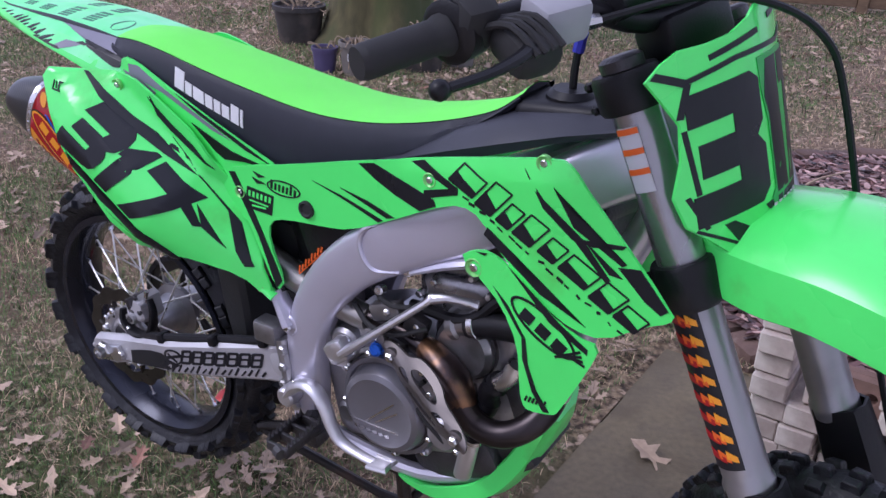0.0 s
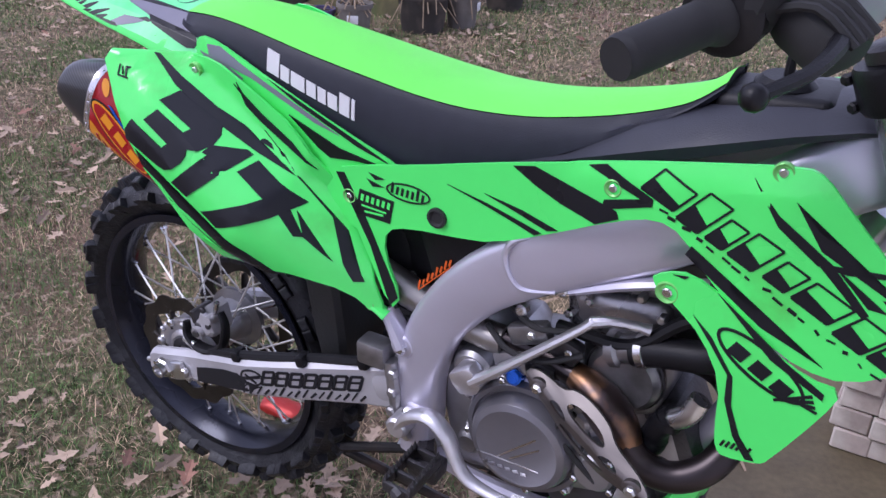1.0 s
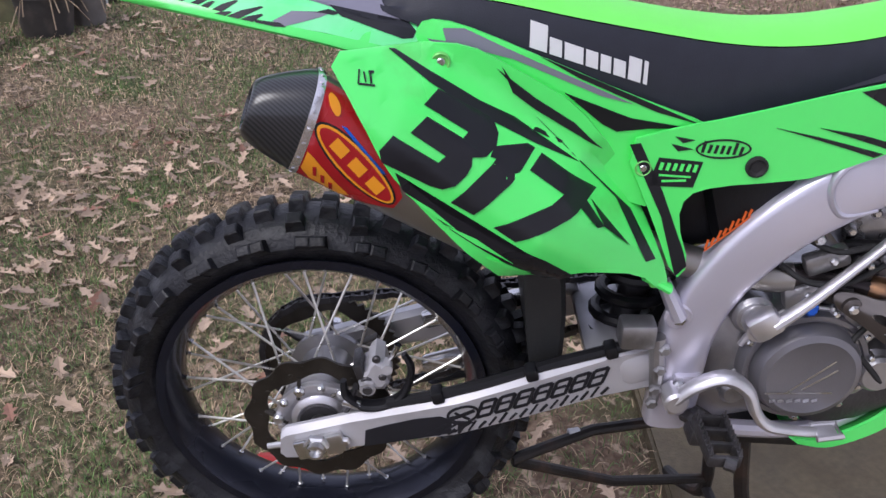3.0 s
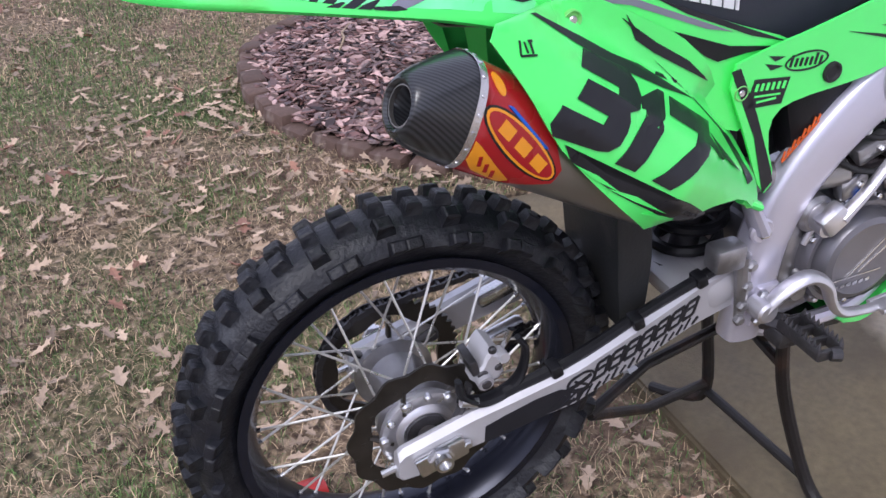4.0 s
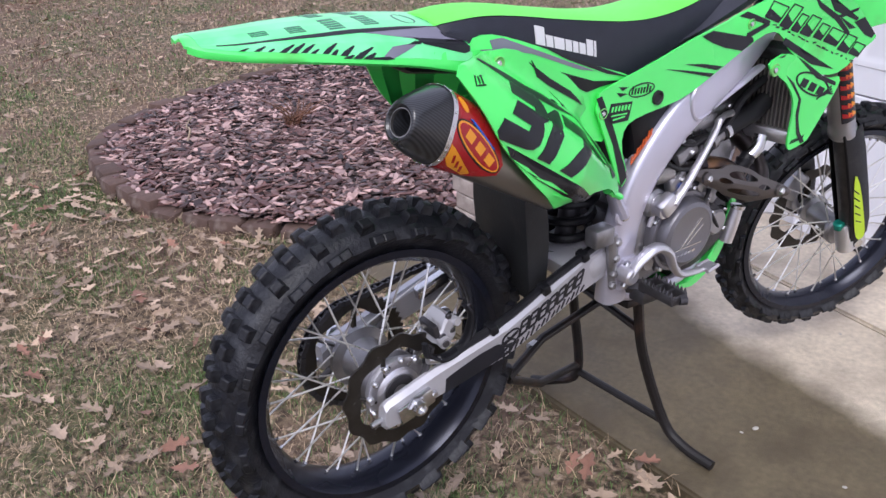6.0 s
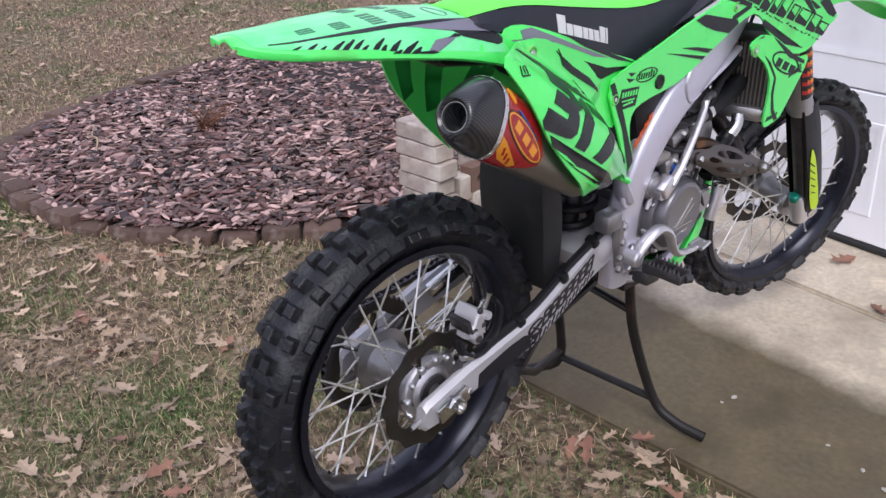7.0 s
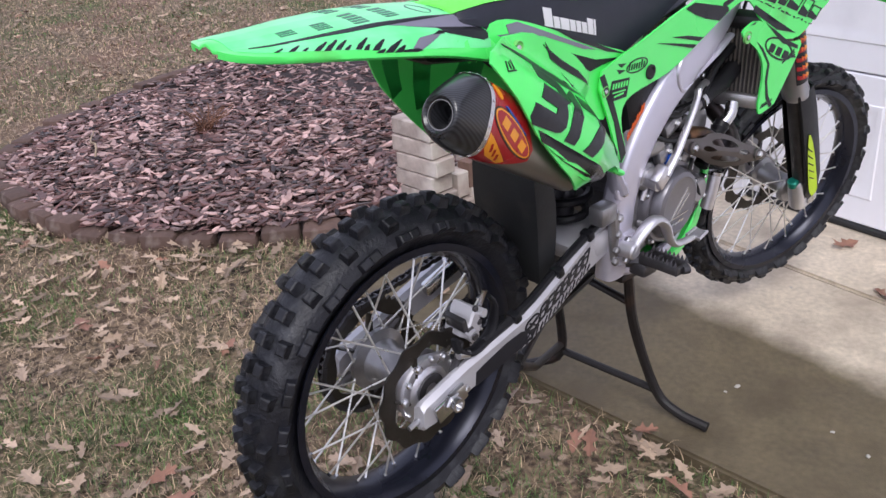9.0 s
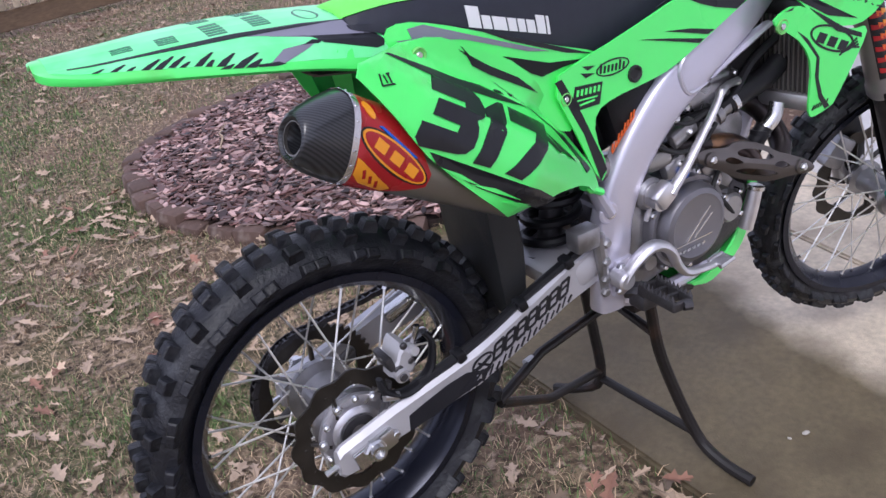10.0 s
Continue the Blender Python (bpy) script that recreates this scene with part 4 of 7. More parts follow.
# subframe mount, peg hanger
for s in (-1, 1):
    bm = bmesh.new()
    tube(bm, [(0.487, s * 0.118, 0.252), (0.455, s * 0.118, 0.305)], [0.022, 0.016], 10, 0, 0.6)
    disc(bm, (0.487, s * 0.120, 0.252), (0, s, 0), 0.020, 0.008, 0.003, 16)
    mount = part("subframe_mount", bm, FRAME_ALU, bike, "aluminium subframe mount")
    bm = bmesh.new()
    disc(bm, (0.487, s * 0.124, 0.252), (0, s, 0), 0.010, 0.012, 0.003, 6)
    part("mount_bolt", bm, STEEL, mount)
    bm = bmesh.new()
    block(bm, (0.522, s * 0.118, 0.12), (0.045, 0.03, 0.075), (0, 0, 0), 0.008)
    bracket = part("peg_bracket", bm, FRAME_ALU, bike, "aluminium foot peg bracket")
    for z in (0.10, 0.145):
        bm = bmesh.new()
        disc(bm, (0.508, s * 0.132, z), (0, s, 0), 0.009, 0.010, 0.003, 6)
        part("bracket_bolt", bm, STEEL, bracket)

for s in (-1, 1):
    bm = bmesh.new()
    tube(bm, [(0.46, s * 0.11, 0.30), (0.36, s * 0.085, 0.47), (0.16, s * 0.055, 0.600)], 0.011, 8, 0)
    part("subframe_rail", bm, PLASTIC, bike, "black subframe rail")

# engine ------------------------------------------------------------
bm = bmesh.new()
block(bm, (0.67, 0.0, 0.165), (0.27, 0.19, 0.20), (0, -15, 0), 0.03)
block(bm, (0.60, 0.0, 0.21), (0.12, 0.16, 0.13), (0, -25, 0), 0.03)
block(bm, (0.80, 0.0, 0.16), (0.10, 0.15, 0.17), (0, -20, 0), 0.03)
block(bm, (0.845, 0.0, 0.185), (0.13, 0.13, 0.15), (0, -25, 0), 0.03)
for p, r, h in (((0.595, -0.088, 0.252), 0.030, 0.028), ((0.79, -0.085, 0.175), 0.034, 0.030), ((0.755, -0.085, 0.235), 0.022, 0.030), ((0.60, -0.085, 0.115), 0.020, 0.030)):
    disc(bm, p, (0, -1, 0), r, h, 0.006, 24)
crank = part("crankcase", bm, CAST, bike, "grey cast engine crankcase")
bm = bmesh.new()
lathe(bm, [(0, 0.093), (0.022, 0.093), (0.030, 0.089), (0.030, 0.082), (0.026, 0.080), (0.026, 0.0775), (0.040, 0.0765), (0.050, 0.071), (0.054, 0.062), (0.052, 0.056), (0.053, 0)], (0.688, -0.088, 0.173), (0, -1, 0), 56)
cover = part("clutch_cover", bm, COVER, crank, "round grey clutch cover with engraved emblem")
for k in range(9):
    a = math.radians(12 + 40 * k)
    bm = bmesh.new()
    disc(bm, (0.688 + 0.094 * math.sin(a), -0.100, 0.173 + 0.094 * math.cos(a)), (0, -1, 0), 0.0085, 0.012, 0.003, 12)
    part("boss", bm, CAST, crank)
    bm = bmesh.new()
    disc(bm, (0.688 + 0.094 * math.sin(a), -0.112, 0.173 + 0.094 * math.cos(a)), (0, -1, 0), 0.0055, 0.006, 0.002, 6)
    part("cover_bolt", bm, STEEL, crank)
bm = bmesh.new()
tube(bm, [(0.590, -0.108, 0.200), (0.604, -0.108, 0.232), (0.640, -0.106, 0.258), (0.684, -0.104, 0.268), (0.735, -0.106, 0.258), (0.770, -0.108, 0.228)], 0.0045, 8, 4)
part("case_rib", bm, ALU, crank, "bright machined case edge")
def on_cover(u, v, d):
    return Vector((u, -0.141 + d, v))
decal("emblem", [bar((0.660, 0.145), (0.715, 0.205), 0.0025), bar((0.68, 0.152), (0.722, 0.190), 0.0025), bar((0.63, 0.142), (0.725, 0.150), 0.0025)] +
      [bar((0.64 + 0.012 * k, 0.128 + 0.001 * k), (0.648 + 0.012 * k, 0.131 + 0.001 * k), 0.006) for k in range(6)], on_cover, STEEL, cover, "bright engraved lines", 0.0008)
bm = bmesh.new()
block(bm, (0.790, 0.0, 0.300), (0.115, 0.150, 0.13), (0, -12, 0), 0.035, 3)
lathe(bm, [(0, 0.052), (0.018, 0.050), (0.026, 0.042), (0.026, 0)], (0.800, -0.066, 0.315), (0, -1, 0), 28)
cyl = part("cylinder", bm, CAST, bike, "grey engine cylinder")
bm = bmesh.new()
lathe(bm, [(-0.003, 0.054), (0.004, 0.054)], (0.800, -0.074, 0.315), (0, -1, 0), 28)
part("gasket", bm, DARKMETAL, cyl)
bm = bmesh.new()
block(bm, (0.775, 0.0, 0.385), (0.150, 0.145, 0.085), (0, -10, 0), 0.025, 3)
block(bm, (0.765, 0.0, 0.435), (0.12, 0.12, 0.045), (0, -10, 0), 0.015)
hd = part("cylinder_head", bm, CAST, bike, "dark engine cylinder head with bolts")
for x, z in ((0.71, 0.375), (0.735, 0.405), (0.83, 0.415), (0.72, 0.43), (0.80, 0.435)):
    bm = bmesh.new()
    disc(bm, (x, -0.066, z), (0, -1, 0), 0.0065, 0.014, 0.002, 6)
    part("head_bolt", bm, STEEL, hd)
bm = bmesh.new()
lathe(bm, [(0, 0.026), (0.012, 0.025), (0.016, 0.020), (0.050, 0.019)], (0.778, -0.074, 0.348), (0.75, -0.15, 0.36), 20)
part("water_neck", bm, CAST, hd, "grey water outlet neck")
bm = bmesh.new()
tube(bm, [(0.806, -0.080, 0.360), (0.85, -0.085, 0.379), (0.90, -0.09, 0.398), (0.945, -0.09, 0.43)], 0.0205, 14, 5)
part("water_hose", bm, PLASTIC, bike, "thick black water hose")
bm = bmesh.new()
lathe(bm, [(-0.006, 0.0215), (-0.005, 0.0228), (0.005, 0.0228), (0.006, 0.0215)], (0.818, -0.081, 0.365), (0.85, -0.05, 0.38), 20)
part("hose_clamp", bm, STEEL, bike, "bright hose clamp")
for k, (x, z) in enumerate(((0.600, 0.386), (0.640, 0.402), (0.668, 0.412), (0.706, 0.424), (0.655, 0.372))):
    bm = bmesh.new()
    disc(bm, (x, -0.094, z), (0, -1, 0.2), 0.0085, 0.016, 0.003, 8)
    part("mount_bolt", bm, STEEL, bike)
bm = bmesh.new()
tube(bm, [(0.66, -0.03, 0.40), (0.60, -0.03, 0.42), (0.54, -0.02, 0.43)], [0.03, 0.034, 0.04], 14)
block(bm, (0.615, -0.03, 0.42), (0.05, 0.10, 0.06), (0, 20, 0), 0.012)
part("throttle_body", bm, CAST, bike, "grey throttle body and fittings")
bm = bmesh.new()
block(bm, (0.560, 0.0, 0.425), (0.125, 0.222, 0.135), (0, -22, 0), 0.022)
block(bm, (0.50, 0.0, 0.40), (0.12, 0.15, 0.15), (0, -15, 0), 0.03)
block(bm, (0.42, 0.0, 0.34), (0.10, 0.15, 0.14), (0, 0, 0), 0.03)
airbox = part("airbox", bm, PLASTIC, bike, "black plastic airbox")
def on_box(u, v, d):
    return Vector((u, -0.1125 + d, v))
decal("orange_script", [bar((0.502 + 0.0065 * k, 0.354 + 0.0075 * k), (0.504 + 0.0065 * k, 0.368 + 0.0075 * k - 0.004 * (k % 2)), 0.0028) for k in range(8)] + [bar((0.502, 0.351), (0.550, 0.406), 0.0016)], on_box, ORANGE, airbox, "orange script bars", 0.002)

# exhaust ------------------------------------------------------------
bm = bmesh.new()
tube(bm, [(0.84, -0.02, 0.335), (0.895, -0.025, 0.340), (0.930, -0.040, 0.325), (0.950, -0.072, 0.290), (0.936, -0.110, 0.255), (0.900, -0.127, 0.230), (0.858, -0.132, 0.232), (0.826, -0.131, 0.256)], [0.019, 0.020, 0.020, 0.0205, 0.0205, 0.0205, 0.0205, 0.022], 16, 6)
header = part("header_pipe", bm, EXHAUST, bike, "dark heat-tinted exhaust header pipe")
bm = bmesh.new()
tube(bm, [(0.834, -0.130, 0.248), (0.822, -0.126, 0.262), (0.806, -0.121, 0.277), (0.786, -0.115, 0.290), (0.764, -0.108, 0.299), (0.740, -0.100, 0.304)], [0.0225, 0.027, 0.030, 0.029, 0.024, 0.0185], 20, 5)
part("resonance_chamber", bm, BRONZE, header, "bronze-tinted chamber in the header")
bm = bmesh.new()
tube(bm, [(0.745, -0.102, 0.303), (0.70, -0.092, 0.308), (0.66, -0.092, 0.311), (0.630, -0.095, 0.310)], 0.0185, 16, 5)
part("link_pipe", bm, EXHAUST, header, "dark brown link pipe")
for k, (x, y, z, sx, sz, tilt, mat) in enumerate(((0.652, -0.106, 0.290, 0.050, 0.036, -20, CAST), (0.700, -0.110, 0.298, 0.034, 0.030, 10, DARKMETAL), (0.672, -0.104, 0.345, 0.060, 0.030, -25, CAST), (0.725, -0.100, 0.338, 0.040, 0.034, 15, DARKMETAL), (0.742, -0.104, 0.262, 0.040, 0.034, -30, CAST))):
    bm = bmesh.new()
    block(bm, (x, y, z), (sx, 0.022, sz), (0, tilt, 0), 0.006)
    brk = part("engine_bracket", bm, mat, bike, "small cast engine bracket")
    bm = bmesh.new()
    disc(bm, (x + 0.006, y - 0.011, z + 0.004), (0, -1, 0), 0.006, 0.005, 0.002, 6)
    part("bracket_bolt", bm, STEEL, brk)
for line in ([(0.610, -0.108, 0.335), (0.65, -0.122, 0.318), (0.70, -0.124, 0.322), (0.75, -0.110, 0.345)], [(0.755, -0.118, 0.255), (0.735, -0.128, 0.225), (0.765, -0.130, 0.195), (0.80, -0.122, 0.160)], [(0.640, -0.100, 0.372), (0.68, -0.112, 0.362), (0.73, -0.108, 0.372)]):
    bm = bmesh.new()
    tube(bm, line, 0.0045, 8, 5)
    part("thin_hose", bm, SEAL, bike, "thin black hose")
bm = bmesh.new()
tube(bm, [(0.636, -0.098, 0.311), (0.60, -0.095, 0.308), (0.50, -0.090, 0.318), (0.40, -0.098, 0.350), (0.29, -0.114, 0.384)], [0.0215, 0.0215, 0.023, 0.025, 0.030], 16, 5)
part("mid_pipe", bm, TITAN, bike, "grey titanium mid pipe")
# pierced heat shield over the header: two long rails joined round three slots
def shield_place(u, w, d):
    """u from bolt to bolt, w from the lower (-1) to the upper edge (1), which leans in over the pipe."""
    p = Vector((0.708, -0.143, 0.296)).lerp(Vector((0.868, -0.210, 0.262)), u)
    k = 0.62 + 0.38 * math.sin(math.pi * clamp((u + 0.16) / 1.32, 0.02, 0.98)) ** 0.75
    lean = Vector((0, 0.030 * w ** 1.3, 0.036 * w)) if w > 0 else Vector((0, 0.010 * w * w, 0.036 * w))
    return p + lean * k + Vector((0, -0.006 * math.sin(math.pi * clamp(u, 0, 1)) + d, 0))
bm = bmesh.new()
SHIELD_OUT = rounded([(-0.16, 0.0), (-0.12, 0.45), (0.06, 0.60), (0.22, 0.62), (0.34, 0.95), (0.66, 0.95), (0.78, 0.62), (0.94, 0.58), (1.12, 0.45), (1.16, 0.0), (1.10, -0.50), (0.86, -0.66), (0.72, -0.98), (0.30, -0.98), (0.16, -0.66), (-0.10, -0.50)], 2)
pierced(bm, SHIELD_OUT, [rounded([(0.28, 0.40), (0.38, 0.66), (0.62, 0.66), (0.72, 0.40), (0.64, 0.22), (0.36, 0.22)], 2), rounded([(0.12, 0.02), (0.22, 0.28), (0.36, -0.02), (0.22, -0.18)], 2), rounded([(0.88, 0.02), (0.78, 0.28), (0.64, -0.02), (0.78, -0.18)], 2),
                         rounded([(0.24, -0.52), (0.34, -0.28), (0.66, -0.28), (0.76, -0.52), (0.62, -0.66), (0.38, -0.66)], 2)], shield_place, 0.0035)
for u in (0.0, 1.0):
    lathe(bm, [(-0.003, 0.013), (0.003, 0.013), (0.005, 0.010), (0.005, 0)], shield_place(u, 0, 0.002), (0, -1, 0), 20)
shield = part("heat_shield", bm, SHIELD, bike, "pierced grey metal exhaust heat shield")
for u in (0.0, 1.0):
    bm = bmesh.new()
    disc(bm, shield_place(u, 0, -0.003), (0, -1, 0), 0.008, 0.007, 0.003, 6)
    part("shield_bolt", bm, STEEL, shield, "steel bolt")

# silencer: tapered oval can with a carbon end cap
S0, SB, S1 = Vector((-0.078, -0.181, 0.535)), Vector((-0.017, -0.170, 0.521)), Vector((0.256, -0.156, 0.377))
CAP = (SB - S0).length
SDIR = (S1 - SB).normalized()
RING = (SB - S0).normalized().lerp(SDIR, 0.35).normalized()
SUP = (Vector((0, 0, 1)) - RING * RING.z).normalized()
SOUT = RING.cross(SUP)
if SOUT.y > 0:
    SOUT = -SOUT
def can_point(s, a, extra=0.0):
    """s along from the tip, a turn; a round outlet widens through the cap into a rounded oval can that narrows forwards."""
    t = clamp(s / CAP, 0, 1)
    k = clamp((s - CAP) / 0.31, 0, 1.1)
    w = 0.029 + 0.0158 * t ** 0.66 - 0.010 * k
    h = 0.029 + 0.0295 * t ** 0.66 - 0.0095 * k
    p = 2.0 + 0.6 * t
    c, n = math.cos(a), math.sin(a)
    f = (abs(c) ** p + abs(n) ** p) ** (-1 / p)
    mid_at = S0.lerp(SB, t) + SDIR * max(0, s - CAP)
    return mid_at + SOUT * ((w + extra) * c * f) + SUP * ((h + extra) * n * f)
def can_rings(bm, ss, extra=0.0, segs=40, inner=None, caps=True):
    rings = [[can_point(s, 2 * math.pi * k / segs, extra) for k in range(segs)] for s in ss]
    return ring_faces(bm, rings, caps=caps)
bm = bmesh.new()
can_rings(bm, [0.060, 0.10, 0.15, 0.22, 0.26, 0.30, 0.34, 0.372])
can = part("silencer", bm, TITAN, bike, "grey titanium exhaust silencer")
bm = bmesh.new()
v = can_rings(bm, [0.066, 0.055, 0.044, 0.033, 0.022, 0.013, 0.007, 0.002, 0.0], 0.0008, caps=False)
inn = []
for s, r in ((-0.001, 0.0265), (0.002, 0.0225), (0.05, 0.021)):
    inn.append([bm.verts.new(S0 + SDIR * s + (SOUT * math.cos(2 * math.pi * k / 40) + SUP * math.sin(2 * math.pi * k / 40)) * r) for k in range(40)])
for a, b in zip([v[-1]] + inn, inn):
    for i in range(40):
        bm.faces.new((a[i], a[(i + 1) % 40], b[(i + 1) % 40], b[i]))
bm.faces.new(inn[-1])
part("end_cap", bm, CARBON, can, "black carbon fibre end cap with open outlet", 50)
bm = bmesh.new()
lathe(bm, [(0.006, 0.0222), (0.003, 0.0222), (0.003, 0.0205), (0.008, 0.0205)], S0, RING, 32, closed=True)
part("outlet_ring", bm, TITAN, can, "thin grey outlet ring")
bm = bmesh.new()
can_rings(bm, [0.062, 0.063, 0.071, 0.072], 0.0016, caps=False)
for k in range(20):
    p = can_point(0.067, 2 * math.pi * (k + 0.5) / 20, 0.0014)
    ctr = SB + SDIR * (0.067 - CAP)
    disc(bm, p, (p - ctr), 0.0024, 0.0012, 0.0004, 8)
part("clamp_band", bm, ALU, can, "riveted metal clamp band")
def can_sheet(u, v, d):
    """u along the can, v the height on its outer side."""
    a = clamp(v / 0.061, -1.35, 1.35)
    return can_point(u, a, -d)
decal("red_wrap", [[(0.072, -0.080), (0.098, -0.080), (0.122, -0.062), (0.150, -0.048), (0.192, -0.034), (0.196, -0.014), (0.172, 0.018), (0.140, 0.048), (0.118, 0.078), (0.072, 0.078)]], can_sheet, RED, can, "red silencer wrap", 0.0012, 0.012)
decal("yellow_wrap", [[(0.074, -0.016), (0.084, -0.020), (0.132, -0.046), (0.138, -0.050), (0.128, -0.060), (0.088, -0.052), (0.074, -0.040)]], can_sheet, YELLOW, can, "orange-yellow silencer patch", 0.0018, 0.012)
decal("oval_badge_edge", [ellipse(0.131, -0.004, 0.063, 0.0215, -21)], can_sheet, DECAL, can, "", 0.0022, 0.012)
decal("oval_badge", [ellipse(0.131, -0.004, 0.060, 0.0188, -21)], can_sheet, YELLOW, can, "yellow oval badge", 0.0027, 0.012)
decal("oval_badge_field", [ellipse(0.131, -0.004, 0.056, 0.0155, -21)], can_sheet, RED, can, "", 0.0031, 0.012)
for k in range(3):
    u, v = 0.094 + 0.027 * k, 0.0085 - 0.0105 * k
    decal("badge_bar", [[(u, v - 0.006), (u + 0.018, v - 0.013), (u + 0.024, v + 0.001), (u + 0.006, v + 0.008)]], can_sheet, YELLOW, can, "", 0.0035, 0.012)
for k in range(3):
    decal("patch_bar", [bar((0.088 + 0.012 * k, -0.030 - 0.006 * k), (0.092 + 0.012 * k, -0.042 - 0.006 * k), 0.0045)], can_sheet, RED, can, "", 0.0024, 0.012)
decal("small_badge", [ellipse(0.086, 0.048, 0.013, 0.006, -55)], can_sheet, YELLOW, can, "", 0.0024, 0.012)
decal("blue_flash", [[(0.100, 0.030), (0.106, 0.031), (0.168, 0.004), (0.160, 0.002)]], can_sheet, BLUE, can, "", 0.0024, 0.012)
CUP = material("pale_green_washer", (0.20, 0.62, 0.16), 0.35, 0.2, grain=0.15)
PRINT_GREY = material("grey_vinyl_print", (0.20, 0.195, 0.25), 0.38, grain=0.15, scale=14, coat=0.15)
GHOST = material("dark_green_print", (0.02, 0.42, 0.075), 0.35, grain=0.15)
# bodywork ------------------------------------------------------------
REAR_OUT = [(0.005, 0.607), (0.079, 0.607), (0.114, 0.607), (0.164, 0.610), (0.213, 0.589), (0.257, 0.568), (0.301, 0.546), (0.356, 0.489), (0.401, 0.419), (0.439, 0.355), (0.460, 0.307), (0.449, 0.301),
            (0.411, 0.334), (0.345, 0.352), (0.290, 0.352), (0.229, 0.343), (0.210, 0.362), (0.156, 0.411), (0.111, 0.456), (0.082, 0.488), (0.047, 0.548)]
MID_OUT = [(0.362, 0.502), (0.430, 0.527), (0.489, 0.543), (0.632, 0.591), (0.767, 0.637), (0.872, 0.670), (0.950, 0.694), (0.970, 0.690), (0.996, 0.671), (1.128, 0.564), (1.124, 0.553), (1.095, 0.534), (1.046, 0.490),
           (1.001, 0.484), (0.956, 0.498), (0.889, 0.537), (0.848, 0.580), (0.815, 0.587), (0.771, 0.567), (0.686, 0.514), (0.614, 0.474), (0.568, 0.464), (0.490, 0.452), (0.455, 0.437), (0.452, 0.40), (0.482, 0.335), (0.466, 0.310), (0.420, 0.400)]
LOW_OUT = [(0.822, 0.516), (0.838, 0.531), (0.868, 0.542), (0.917, 0.526), (0.961, 0.494), (1.010, 0.478), (1.046, 0.482), (1.034, 0.440), (0.998, 0.348), (0.990, 0.338), (0.950, 0.322), (0.940, 0.330), (0.934, 0.354), (0.926, 0.425), (0.896, 0.471), (0.856, 0.497)]
UP_OUT = [(0.105, 0.620), (0.13, 0.630), (0.18, 0.620), (0.26, 0.594), (0.36, 0.560), (0.475, 0.527), (0.47, 0.518), (0.43, 0.470), (0.42, 0.41), (0.38, 0.42), (0.33, 0.480), (0.27, 0.525), (0.20, 0.560), (0.13, 0.580), (0.105, 0.590)]
for place_fn, tag in ((lambda p: p, "right"), (mirrored, "left")):
    for name, outl, fn, lab in (("side_panel", REAR_OUT, right(y_rear), "fluorescent green side number panel"), ("radiator_shroud", MID_OUT, right(y_mid), "fluorescent green radiator shroud and side cover"),
                                ("lower_shroud", LOW_OUT, right(y_low), "fluorescent green lower shroud"), ("upper_cover", UP_OUT, upper, "green and black cover under the seat")):
        bm = bmesh.new()
        place = place_fn(fn)
        if tag == "left" and name == "side_panel":
            place = lambda u, v, d: Vector((u, -0.60 * y_rear(u, v) - d, v))
        sheet(bm, rounded(outl, 1), place, 0.0045, 0.0125)
        ob = part(name, bm, GREEN, bike, lab, 50)
        if tag == "left" and name == "side_panel":
            ghost = [[(0.060, 0.603), (0.098, 0.604), (0.135, 0.470), (0.112, 0.455)], [(0.140, 0.604), (0.182, 0.598), (0.205, 0.430), (0.170, 0.425)], [(0.23, 0.575), (0.28, 0.55), (0.31, 0.42), (0.26, 0.40)]]
            decal("ghost_stripe", ghost, lambda u, v, d: Vector((u, -0.60 * y_rear(u, v) - 0.0052 + d, v)), GHOST, ob, "darker green show-through stripes", 0.0, 0.02)
        if tag == "right":
            if name == "side_panel":
                side_r = ob
            elif name == "radiator_shroud":
                mid_r = ob
            elif name == "lower_shroud":
                low_r = ob
            else:
                up_r = ob
# race number
THREE = [[(0.119, 0.558), (0.171, 0.528), (0.207, 0.521), (0.200, 0.534), (0.134, 0.568)], [(0.171, 0.528), (0.165, 0.524), (0.193, 0.505), (0.205, 0.511), (0.207, 0.521)],
         [(0.165, 0.524), (0.123, 0.548), (0.106, 0.532), (0.147, 0.507), (0.177, 0.505), (0.193, 0.505)], [(0.147, 0.507), (0.139, 0.500), (0.160, 0.475), (0.172, 0.486), (0.177, 0.496), (0.177, 0.505)],
         [(0.139, 0.500), (0.087, 0.529), (0.073, 0.511), (0.076, 0.498), (0.132, 0.473), (0.146, 0.470), (0.160, 0.475)]]
ONE = [(0.203, 0.511), (0.244, 0.506), (0.253, 0.501), (0.184, 0.440), (0.157, 0.454), (0.205, 0.501), (0.198, 0.504)]
SEVEN = [(0.247, 0.484), (0.262, 0.495), (0.337, 0.448), (0.309, 0.435), (0.236, 0.408), (0.209, 0.425), (0.291, 0.456)]
decal("race_number", THREE + [ONE, SEVEN], right(y_rear), DECAL, side_r, "large black race number", 0.0018, 0.0125)
